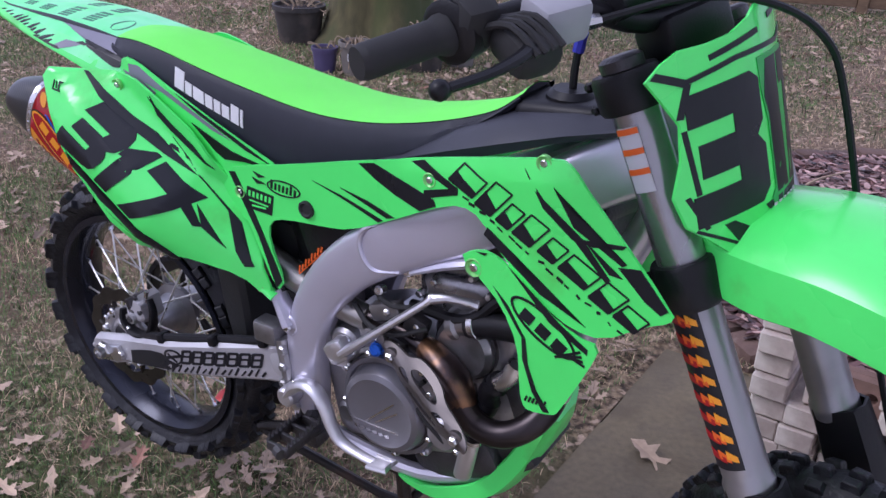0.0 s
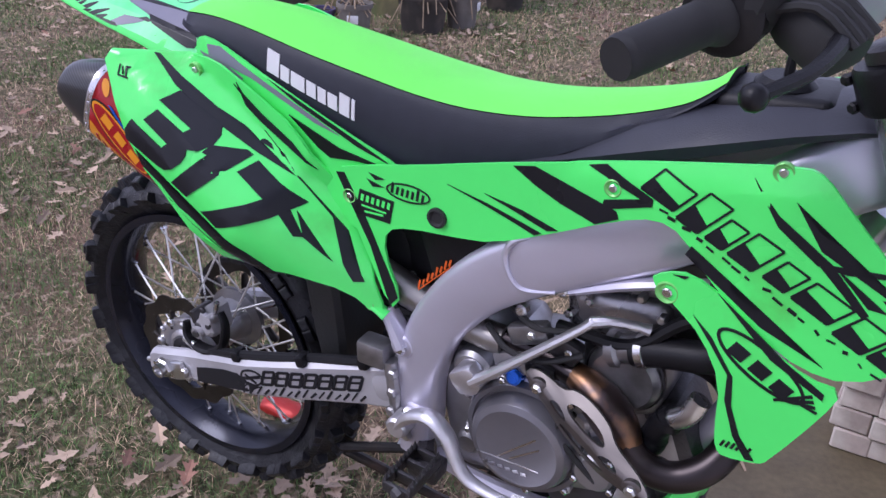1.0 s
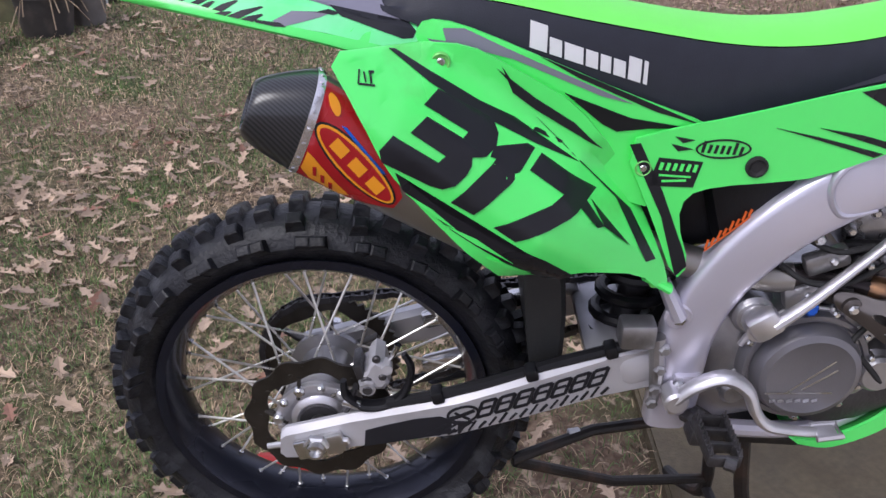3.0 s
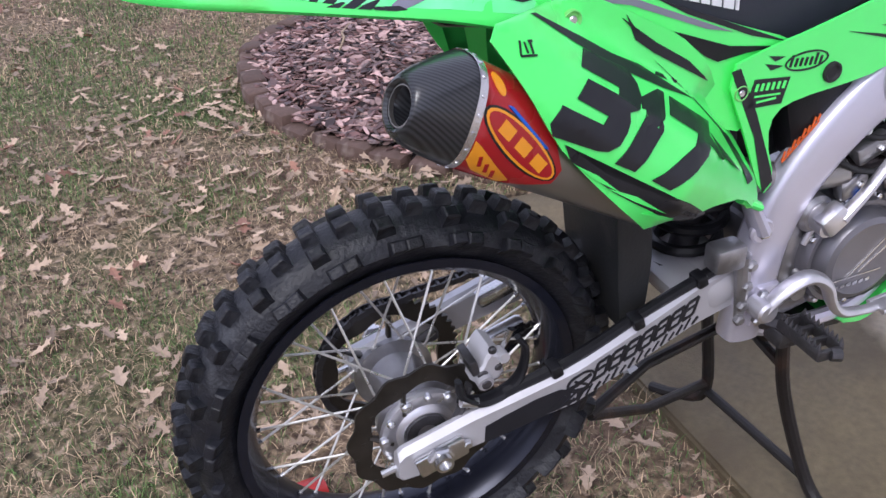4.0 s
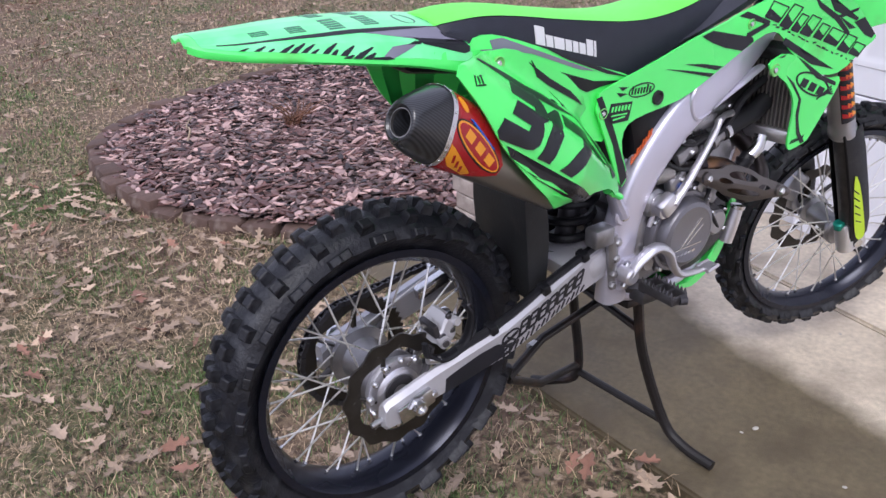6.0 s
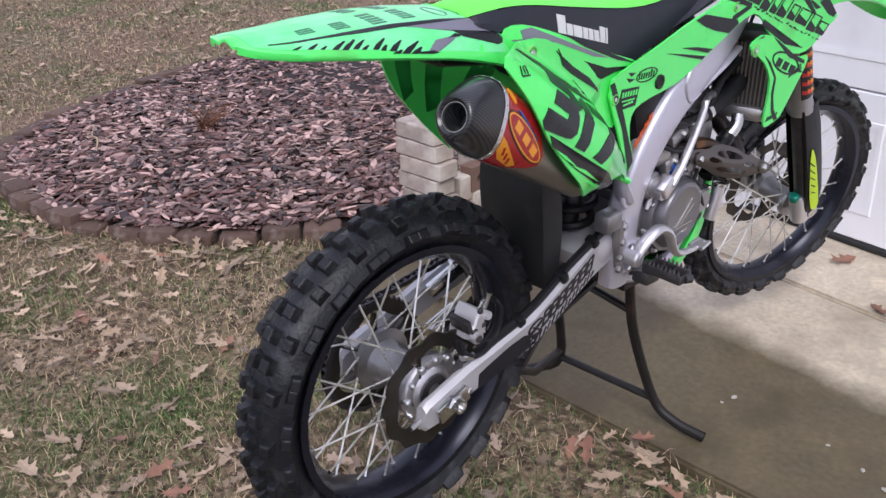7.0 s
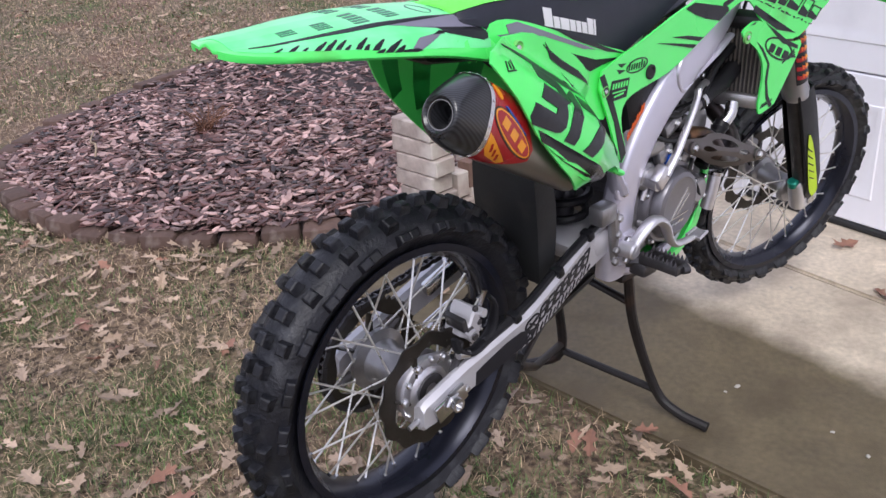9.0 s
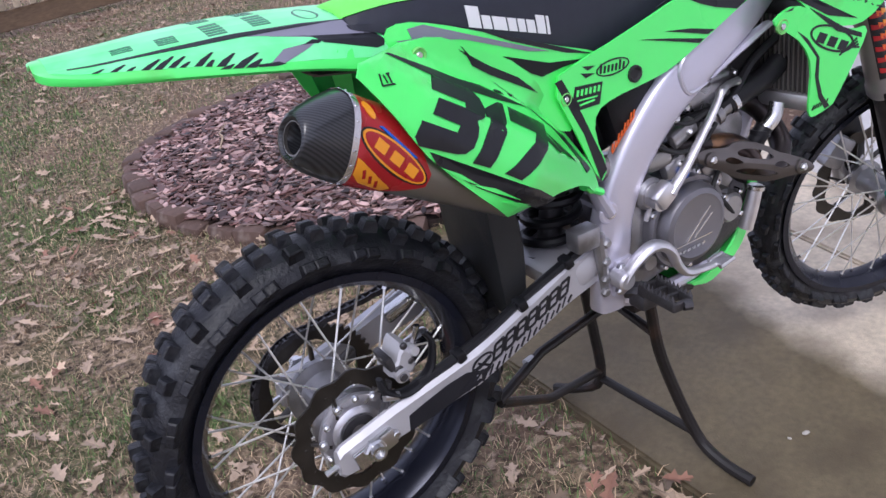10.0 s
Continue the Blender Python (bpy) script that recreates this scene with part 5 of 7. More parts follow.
decal("stripe_graphic", [[(0.076, 0.606), (0.083, 0.605), (0.140, 0.575), (0.183, 0.551), (0.226, 0.531), (0.311, 0.479), (0.255, 0.504), (0.189, 0.537), (0.127, 0.573)],
                  [(0.254, 0.529), (0.309, 0.483), (0.390, 0.412), (0.431, 0.351), (0.417, 0.350), (0.368, 0.429), (0.326, 0.467)],
                  [(0.092, 0.486), (0.101, 0.466), (0.161, 0.418), (0.229, 0.375), (0.284, 0.342), (0.318, 0.349), (0.277, 0.379), (0.227, 0.401), (0.151, 0.442)],
                  [(0.289, 0.471), (0.321, 0.444), (0.349, 0.410), (0.339, 0.412), (0.312, 0.440)],
                  [(0.330, 0.440), (0.354, 0.415), (0.389, 0.379), (0.349, 0.410)],
                  [(0.201, 0.584), (0.250, 0.552), (0.300, 0.525), (0.340, 0.492), (0.310, 0.508), (0.250, 0.539)],
                  [(0.206, 0.587), (0.226, 0.563), (0.250, 0.539), (0.222, 0.557)]], right(y_rear), DECAL, side_r, "black slash stripes", 0.0017, 0.0125)
for sliver in ([(0.150, 0.426), (0.190, 0.402), (0.238, 0.376), (0.192, 0.408)], [(0.205, 0.382), (0.235, 0.364), (0.262, 0.358), (0.236, 0.372)], [(0.105, 0.462), (0.135, 0.438), (0.168, 0.418), (0.136, 0.444)]):
    decal("green_sliver", [sliver], right(y_rear), GREEN, side_r, "", 0.0026, 0.0125)
decal("name_bar", [bar((0.252, 0.517), (0.288, 0.500), 0.0035)], right(y_rear), DECAL, side_r, "", 0.0017, 0.0125)
for stroke in (bar((0.046, 0.592), (0.046, 0.578), 0.0018), bar((0.046, 0.578), (0.064, 0.577), 0.0018), bar((0.051, 0.590), (0.054, 0.580), 0.0016), bar((0.056, 0.590), (0.062, 0.589), 0.0016), bar((0.058, 0.589), (0.060, 0.579), 0.0022)):
    decal("panel_mark", [stroke], right(y_rear), DECAL, side_r, "", 0.0017, 0.0125)
def bolt(name, x, z, fn, parent, r=0.009, mat=STEEL):
    p = Vector((x, fn(x, z), z))
    r *= 0.8
    bm = bmesh.new()
    lathe(bm, [(-0.004, r * 1.55), (0.0012, r * 1.55), (0.0020, r * 1.4), (-0.0005, r * 1.0), (-0.0005, 0)], p, (0, -1, 0), 24)
    part("washer_cup", bm, CUP if mat is STEEL else mat, parent)
    bm = bmesh.new()
    disc(bm, p, (0, -1, 0), r * 0.7, 0.003, 0.0012, 10)
    return part(name, bm, mat, parent)
bolt("bolt", 0.135, 0.589, y_rear, side_r, 0.009)
decal("shroud_graphic", [[(0.632, 0.588), (0.660, 0.597), (0.700, 0.590), (0.769, 0.578), (0.773, 0.570), (0.746, 0.553), (0.700, 0.562), (0.665, 0.573)],
                         [(0.726, 0.620), (0.747, 0.628), (0.808, 0.608), (0.808, 0.599), (0.764, 0.580), (0.761, 0.568), (0.750, 0.575), (0.752, 0.587), (0.794, 0.603)],
                         [(0.544, 0.535), (0.583, 0.527), (0.671, 0.508), (0.680, 0.514), (0.600, 0.527)], [(0.597, 0.539), (0.644, 0.531), (0.687, 0.520), (0.701, 0.526), (0.650, 0.535)],
                         [(0.372, 0.500), (0.385, 0.503), (0.425, 0.440), (0.470, 0.355), (0.478, 0.335), (0.466, 0.318), (0.430, 0.405)],
                         [(0.855, 0.560), (0.88, 0.555), (0.95, 0.512), (1.02, 0.497), (0.95, 0.520), (0.90, 0.545), (0.86, 0.572)],
                         [(0.905, 0.668), (0.938, 0.640), (0.999, 0.610), (1.016, 0.614), (1.056, 0.624), (1.052, 0.618), (1.014, 0.606), (0.985, 0.604), (0.940, 0.628)], [(0.935, 0.638), (1.006, 0.604), (1.043, 0.573), (1.037, 0.568), (0.985, 0.606)], [(1.000, 0.610), (1.058, 0.582), (1.040, 0.580)],
                         [(1.050, 0.594), (1.078, 0.603), (1.120, 0.567), (1.112, 0.558), (1.090, 0.566)], [(0.95, 0.66), (0.985, 0.62), (1.055, 0.597), (1.06, 0.602), (0.99, 0.63)],
                         [(0.425, 0.515), (0.45, 0.512), (0.436, 0.507)], [(0.422, 0.505), (0.450, 0.500), (0.432, 0.496)]], right(y_mid), DECAL, mid_r, "black slash stripes and scrapes")
# outlined graphic letters kept as plain slanted blocks
lets = []
rngd = random.Random(6)
for k, (x, z, w, h) in enumerate(((0.800, 0.617, 0.040, 0.028), (0.848, 0.598, 0.026, 0.040), (0.880, 0.588, 0.020, 0.030), (0.908, 0.580, 0.028, 0.034), (0.946, 0.570, 0.024, 0.026), (0.978, 0.560, 0.040, 0.026), (1.026, 0.540, 0.030, 0.030), (1.060, 0.530, 0.030, 0.022))):
    sl = h * 0.95
    c = [(x - sl * 0.3, z), (x - sl * 0.3 + w, z - w * 0.33), (x + w + sl * 0.5, z - w * 0.33 + h), (x + sl * 0.5, z + h)]
    lets += [bar(c[a], c[(a + 1) % 4], 0.0024 + 0.0012 * (a == 0)) for a in range(4)]
    lets.append([c[0], c[1], (c[1][0] + sl * 0.22, c[1][1] + h * 0.28), (c[0][0] + w * 0.4 + sl * 0.34, c[0][1] - w * 0.12 + h * 0.40), (c[0][0] + sl * 0.42, c[0][1] + h * 0.55)])
for k in range(17):
    x = 0.815 + 0.0155 * k + rngd.uniform(-0.003, 0.003)
    z = 0.600 - 0.0054 * k
    lets.append(bar((x, z), (x + rngd.uniform(0.004, 0.012), z - rngd.uniform(-0.002, 0.005)), rngd.uniform(0.0015, 0.0042)))
decal("logo", lets, right(y_mid), DECAL, mid_r, "black outlined logo blocks")
decal("badge", [[(0.411, 0.486), (0.466, 0.484), (0.461, 0.449), (0.404, 0.447)]], right(y_mid), DECAL, mid_r, "small black badge")
for stroke in [bar((0.415 + 0.0085 * k, 0.470), (0.4165 + 0.0085 * k, 0.480), 0.0045) for k in range(6)] + [bar((0.415, 0.463), (0.455, 0.463), 0.0025), bar((0.42, 0.455), (0.45, 0.458), 0.003)]:
    decal("badge_stroke", [stroke], right(y_mid), GREEN, mid_r, "", 0.0018)
ring_decal("badge_outline", 0.487, 0.503, 0.034, 0.013, 4, 0.0022, right(y_mid), DECAL, mid_r, "small oval badge outline")
for k in range(7):
    x, up = 0.462 + 0.0078 * k, 0.0045 if k in (0, 5) else 0.0
    decal("badge_stroke", [bar((x, 0.4965), (x + 0.0015, 0.5075 + up), 0.0036)], right(y_mid), DECAL, mid_r)
for x, z in ((0.394, 0.470), (0.760, 0.604), (0.930, 0.682)):
    bolt("bolt", x, z, y_mid, mid_r, 0.0085)
bm = bmesh.new()
lathe(bm, [(-0.004, 0.014), (0.004, 0.014), (0.005, 0.011), (0.002, 0.008), (0.002, 0)], (0.533, y_mid(0.533, 0.483), 0.483), (0, -1, 0), 20)
part("grommet", bm, SEAL, mid_r, "black rubber grommet")
decal("lower_graphic", [[(0.880, 0.495), (0.905, 0.478), (0.938, 0.440), (0.945, 0.400), (0.962, 0.365), (0.985, 0.340), (0.975, 0.336), (0.955, 0.360), (0.936, 0.405), (0.932, 0.440), (0.905, 0.470)],
                        [(0.90, 0.533), (0.94, 0.512), (0.985, 0.487), (1.03, 0.470), (1.03, 0.462), (0.97, 0.482)], [(0.848, 0.533), (0.866, 0.538), (0.862, 0.533)]] +
      [bar((0.985 + 0.006 * k, 0.436 + 0.004 * k), (1.020 + 0.003 * k, 0.462 - 0.006 * k), 0.0035) for k in range(4)] + [bar((0.945 + 0.006 * k, 0.338 + 0.0015 * k), (0.948 + 0.006 * k, 0.348 + 0.0015 * k), 0.003) for k in range(6)],
      right(y_low), DECAL, low_r, "black slash stripes")
ring_decal("logo_outline", 0.962, 0.470, 0.056, 0.022, -22, 0.004, right(y_low), DECAL, low_r, "black oval logo outline")
for k in range(3):
    x, z = 0.924 + 0.026 * k, 0.478 - 0.0105 * k
    decal("logo_stroke", [[(x, z - 0.008), (x + 0.018, z - 0.015), (x + 0.026, z + 0.001), (x + 0.008, z + 0.008)]], right(y_low), DECAL, low_r)
bolt("bolt", 0.846, 0.508, y_low, low_r, 0.011)
# upper cover: black flashes, and a flat black patch painting the dark of the vent
decal("grey_flash", [[(0.135, 0.620), (0.16, 0.622), (0.27, 0.583), (0.37, 0.548), (0.33, 0.555), (0.22, 0.592), (0.14, 0.606)], [(0.118, 0.606), (0.16, 0.606), (0.205, 0.588), (0.20, 0.578), (0.15, 0.588)]], upper, PRINT_GREY, up_r, "grey printed flash")
decal("flash_graphic", [[(0.25, 0.598), (0.36, 0.561), (0.46, 0.527), (0.40, 0.540), (0.30, 0.575)]], upper, DECAL, up_r, "black flashes")
decal("vent", [[(0.285, 0.556), (0.37, 0.530), (0.445, 0.523), (0.395, 0.519), (0.355, 0.512), (0.335, 0.521)]], upper, PLASTIC, up_r, "flat black patch painted for the dark of a vent opening", 0.002)
# mount tab below the panel
bm = bmesh.new()
tube(bm, [(0.425, -0.132, 0.318), (0.462, -0.130, 0.300)], [0.010, 0.012], 10, 0, 0.6)
part("mount_tab", bm, GREEN, bike)
bolt("bolt", 0.438, 0.312, lambda x, z: -0.138, bike, 0.006)

# seat ------------------------------------------------------------
SEAT = [(0.060, 0.638, 0.630, 0.074), (0.070, 0.644, 0.626, 0.086), (0.13, 0.652, 0.612, 0.098), (0.20, 0.649, 0.598, 0.102), (0.30, 0.637, 0.566, 0.104), (0.40, 0.626, 0.538, 0.100), (0.47, 0.620, 0.522, 0.097), (0.54, 0.620, 0.544, 0.094),
        (0.62, 0.630, 0.572, 0.090), (0.70, 0.650, 0.616, 0.084), (0.76, 0.670, 0.654, 0.076), (0.805, 0.690, 0.684, 0.064), (0.835, 0.716, 0.712, 0.050)]
rows_ = []
for p, q in zip(curve_through([s[:3] for s in SEAT], 4), curve_through([(s[3], 0, 0) for s in SEAT], 4)):
    x, zt, zl, w = p.x, p.y, p.z, q.x
    f = w * clamp(1 + 2.6 * (x - 0.13), 1, 1.9)
    prof = [(-w - 0.004, zl), (-w - 0.002, zl + (zt - zl) * 0.4), (-w * 0.96, zt - 0.012), (-w * 0.88, zt - 0.001), (-w * 0.6, zt + 0.004), (-w * 0.25, zt + 0.006), (0, zt + 0.005)]
    prof += [(f * 0.12, zt + 0.002), (f * 0.30, zt - 0.002), (f * 0.42, zt - 0.008), (f * 0.46, zt - 0.020), (f * 0.49, zl + (zt - zl) * 0.4), (f * 0.51, zl)]
    rows_.append([Vector((x, a, b)) for a, b in prof])
bm = bmesh.new()
for cols in ((0, 1, 2, 3), (9, 10, 11, 12)):
    vr = [[bm.verts.new(r[c]) for c in cols] for r in rows_]
    for a, b in zip(vr, vr[1:]):
        for i in range(3):
            bm.faces.new((a[i], a[i + 1], b[i + 1], b[i]))
vr = [[bm.verts.new(r[c]) for c in (12, 0)] for r in rows_]
for a, b in zip(vr, vr[1:]):
    bm.faces.new((a[0], a[1], b[1], b[0]))
bm.faces.new([bm.verts.new(p) for p in rows_[0]])
bm.faces.new([bm.verts.new(p) for p in rows_[-1]])
bmesh.ops.remove_doubles(bm, verts=bm.verts, dist=1e-5)
seat = part("seat", bm, SEAT_BLACK, bike, "black vinyl seat sides")
bm = bmesh.new()
vr = [[bm.verts.new(r[c] + Vector((0, 0, 0.0015))) for c in (3, 4, 5, 6, 7, 8, 9)] for r in rows_]
for a, b in zip(vr, vr[1:]):
    for i in range(6):
        bm.faces.new((a[i], a[i + 1], b[i + 1], b[i]))
part("seat_top", bm, GREEN_SEAT, seat, "bright green grippy seat top", 60)
# white maker's lettering on the seat side, as plain blocks
def seat_side(u, v, d):
    for a, b in zip(SEAT, SEAT[1:]):
        if a[0] <= u <= b[0]:
            t = (u - a[0]) / (b[0] - a[0])
            w = a[3] + (b[3] - a[3]) * t
            zt, zl = a[1] + (b[1] - a[1]) * t, a[2] + (b[2] - a[2]) * t
            f = clamp((v - zl) / max(zt - zl, 0.001), 0, 1)
            y = -(w + 0.004 - 0.005 * f - 0.09 * w * max(0, f - 0.4))
            return Vector((u, y + d, v))
    return Vector((u, -0.1 + d, v))
bl = []
x = 0.238
for wd, up in ((0.021, 0.030), (0.015, 0.019), (0.023, 0.019), (0.015, 0.019), (0.013, 0.019), (0.015, 0.019), (0.016, 0.027), (0.005, 0.027)):
    z = 0.604 - (x - 0.238) * 0.245
    bl.append([(x, z), (x + wd, z - 0.245 * wd), (x + wd - 0.002, z - 0.245 * wd + up), (x - 0.002, z + up)])
    x += wd + 0.0033
decal("white_lettering", bl, seat_side, WHITE, seat, "white lettering blocks", 0.002, 0.02)

# fender, tank, radiators ------------------------------------------------------------
FEND = [(-0.324, 0.028, 0.628, 0.636), (-0.319, 0.046, 0.627, 0.638), (-0.305, 0.062, 0.625, 0.639), (-0.264, 0.078, 0.620, 0.641), (-0.176, 0.098, 0.613, 0.646), (-0.088, 0.112, 0.605, 0.648), (0.0, 0.119, 0.594, 0.646), (0.08, 0.122, 0.577, 0.640), (0.15, 0.117, 0.556, 0.633), (0.20, 0.106, 0.545, 0.626)]
rings = []
for p, q in zip(curve_through([s[:3] for s in FEND], 4), curve_through([(s[3], 0, 0) for s in FEND], 4)):
    x, w, ze, zc = p.x, p.y, p.z, q.x
    o = [(-w, ze), (-w * 0.99, ze + 0.006), (-w * 0.82, ze + (zc - ze) * 0.62), (-w * 0.58, zc - 0.004), (-w * 0.3, zc + 0.001), (0, zc + 0.003)]
    o += [(-a, b) for a, b in reversed(o[:-1])]
    i = [(a * 0.96, b - 0.004) for a, b in reversed(o)]
    rings.append([(x, a, b) for a, b in o + i])
bm = bmesh.new()
ring_faces(bm, rings)
fender = part("rear_fender", bm, GREEN, bike, "fluorescent green rear fender with dark print", 50)
def fend_at(x):
    for a, b in zip(FEND, FEND[1:]):
        if a[0] <= x <= b[0]:
            t = (x - a[0]) / (b[0] - a[0])
            return [a[k] + (b[k] - a[k]) * t for k in range(4)]
    return FEND[0] if x < FEND[0][0] else FEND[-1]
def on_fender(u, v, d):
    """u along, v from the centre (0) outwards over the right edge (1.4)."""
    _, w, ze, zc = fend_at(u)
    prof = [(0.0, 0.0, zc + 0.003), (0.3, 0.3, zc + 0.001), (0.72, 0.58, zc - 0.004), (1.0, 0.82, ze + (zc - ze) * 0.62), (1.4, 0.99, ze + 0.006)]
    s = abs(v)
    for (a, wa, za), (b, wb, zb) in zip(prof, prof[1:]):
        if a <= s <= b or b == 1.4:
            t = clamp((s - a) / (b - a), 0, 1)
            yy, zz = w * (wa + (wb - wa) * t), za + (zb - za) * t
            break
    out = 1 if s > 0.85 else 0.15
    return Vector((u, -math.copysign(yy - d * out, v) if v else 0, zz - d * (1 - 0.5 * out)))
# pale mint print, with the sky's sheen mixed into its colour
MINT = material("mint_print_with_sheen", (0.22, 0.90, 0.40), 0.38, grain=0.10, scale=16, coat=0.15, spots=(0.13, 0.88, 0.27), spot_scale=11, spot_range=(0.45, 0.62))
decal("fender_print", [[(-0.310, -0.95), (-0.310, 0.95), (-0.29, 1.16), (-0.18, 1.27), (-0.10, 1.34), (-0.02, 1.34), (0.08, 1.28), (0.15, 1.18), (0.17, 0.6), (0.17, -0.6), (0.15, -1.18), (-0.10, -1.30), (-0.29, -1.16)]], on_fender, MINT, fender, "pale mint printed sheet with sky sheen in its colour", 0.0009, 0.015)
# brush strokes along the edge
for x, lo, run, hi, w in ((-0.268, 1.17, 0.014, 1.02, 0.007), (-0.248, 1.19, 0.018, 0.98, 0.008), (-0.230, 1.21, 0.010, 1.10, 0.006), (-0.214, 1.24, 0.024, 0.98, 0.009), (-0.200, 1.26, 0.026, 0.96, 0.009), (-0.184, 1.25, 0.023, 1.00, 0.008), (-0.171, 1.27, 0.013, 1.15, 0.007),
                          (-0.154, 1.28, 0.026, 1.00, 0.009), (-0.142, 1.31, 0.012, 1.17, 0.008), (-0.129, 1.33, 0.026, 1.08, 0.011), (-0.126, 1.40, 0.017, 1.31, 0.012), (-0.111, 1.40, 0.037, 1.12, 0.012), (-0.095, 1.40, 0.022, 1.25, 0.013)):
    decal("print_mark", [[(x, lo), (x + w, lo + 0.01), (x + run + 0.003, hi), (x + run, hi - 0.01), (x + run * 0.4, lo - (lo - hi) * 0.55)]], on_fender, DECAL, fender, "", 0.0014, 0.02)
decal("print_mark", [[(-0.080, 1.36), (-0.051, 1.32), (-0.043, 1.37), (-0.056, 1.40), (-0.078, 1.40)]], on_fender, DECAL, fender, "", 0.0015, 0.012)
decal("print_mark", [[(-0.012, 1.06), (0.003, 0.98), (0.017, 1.00), (0.009, 1.05)]], on_fender, DECAL, fender, "", 0.0015, 0.012)
decal("print_swoosh", [[(-0.060, 1.32), (-0.039, 1.10), (-0.015, 1.08), (0.009, 1.01), (-0.006, 1.12), (-0.030, 1.26), (-0.045, 1.36), (-0.051, 1.34)]], on_fender, PRINT_GREY, fender, "grey printed swoosh", 0.0013, 0.012)
# grey flash along the crease; a flat black patch paints the dark of the hollow below the seat's end
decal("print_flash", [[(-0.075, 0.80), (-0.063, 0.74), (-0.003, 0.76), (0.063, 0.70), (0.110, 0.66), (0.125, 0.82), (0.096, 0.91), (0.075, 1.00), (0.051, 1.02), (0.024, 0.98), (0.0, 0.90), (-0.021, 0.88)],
                      [(0.104, 0.92), (0.125, 0.84), (0.165, 0.80), (0.172, 1.06), (0.145, 1.16), (0.108, 1.04)]], on_fender, PRINT_GREY, fender, "grey printed flash", 0.0013, 0.012)
decal("print_line", [[(-0.290, 0.84), (-0.200, 0.80), (-0.141, 0.77), (-0.096, 0.71), (-0.054, 0.70), (-0.003, 0.72), (0.063, 0.66), (0.063, 0.70), (-0.003, 0.765), (-0.054, 0.755), (-0.096, 0.775), (-0.141, 0.83), (-0.200, 0.845), (-0.290, 0.86)]], on_fender, DECAL, fender, "black line along the crease", 0.0016, 0.012)
decal("hollow", [[(0.003, 0.92), (0.024, 0.98), (0.051, 1.02), (0.075, 1.00), (0.096, 0.93), (0.105, 1.02), (0.102, 1.10), (0.090, 1.14), (0.069, 1.12), (0.045, 1.08), (0.018, 1.04)]], on_fender, DECAL, fender, "flat black patch painted for the dark of a hollow", 0.0018, 0.010)
# faded lettering on the top, as bars, and an oval emblem
PRINT_DIM = material("dark_green_lettering", (0.025, 0.16, 0.085), 0.4, grain=0.3)
for x, v0, v1, n in ((-0.235, 0.58, 0.30, 3), (-0.180, 0.62, 0.26, 4), (-0.118, 0.62, 0.06, 5), (-0.056, 0.50, 0.00, 5), (-0.118, -0.10, -0.55, 4), (-0.056, -0.10, -0.55, 4)):
    for k in range(n):
        a, b = v0 + (v1 - v0) * k / n, v0 + (v1 - v0) * (k + 0.62) / n
        decal("lettering_bar", [[(x, a), (x + 0.026, a - 0.03), (x + 0.026, b - 0.03), (x, b)]], on_fender, PRINT_DIM, fender, "", 0.0014, 0.02)
ring_decal("emblem_ring", 0.026, 0.25, 0.016, 0.24, 0, 0.0035, on_fender, PRINT_DIM, fender, "dark oval emblem outline", 0.0014)
bm = bmesh.new()
block(bm, (0.08, 0.0, 0.585), (0.16, 0.15, 0.05), (0, 6, 0), 0.02)
part("fender_base", bm, PLASTIC, bike, "black plastic under the rear fender")
TANKS = [(0.60, 0.566, 0.570, 0.092), (0.68, 0.594, 0.612, 0.104), (0.76, 0.620, 0.662, 0.108), (0.84, 0.652, 0.694, 0.108), (0.92, 0.686, 0.712, 0.098), (0.98, 0.704, 0.722, 0.080), (1.02, 0.710, 0.718, 0.060)]
rings = []
for x, zl, zt, w in TANKS:
    o = [(-w, zl), (-w * 1.02, zl + (zt - zl) * 0.35), (-w * 0.86, zt - 0.010), (-w * 0.6, zt + 0.002), (0, zt + 0.006)]
    o += [(-a, b) for a, b in reversed(o[:-1])]
    rings.append([(x, a, b) for a, b in o])
bm = bmesh.new()
ring_faces(bm, rings)
part("tank_cover", bm, TANK, bike, "dark grey plastic tank cover", 50)
bm = bmesh.new()
block(bm, (0.890, -0.012, 0.700), (0.125, 0.095, 0.034), (0, -8, 0), 0.014, 3)
lathe(bm, [(0, 0.034), (0.012, 0.034), (0.02, 0.026), (0.02, 0)], (0.890, -0.012, 0.708), (-0.05, 0, 1), 12)
cap = part("fuel_cap", bm, PLASTIC, bike, "black fuel cap")
bm = bmesh.new()
tube(bm, [(0.890, -0.012, 0.724), (0.889, -0.012, 0.752), (0.890, -0.011, 0.780)], 0.0055, 8)
part("breather_tube", bm, PLASTIC, cap, "black breather tube")
bm = bmesh.new()
tube(bm, [(0.890, -0.011, 0.776), (0.892, -0.010, 0.802)], [0.008, 0.0085], 8, 0)
part("breather_tip", bm, BLUE_RUBBER, cap, "blue breather tip")

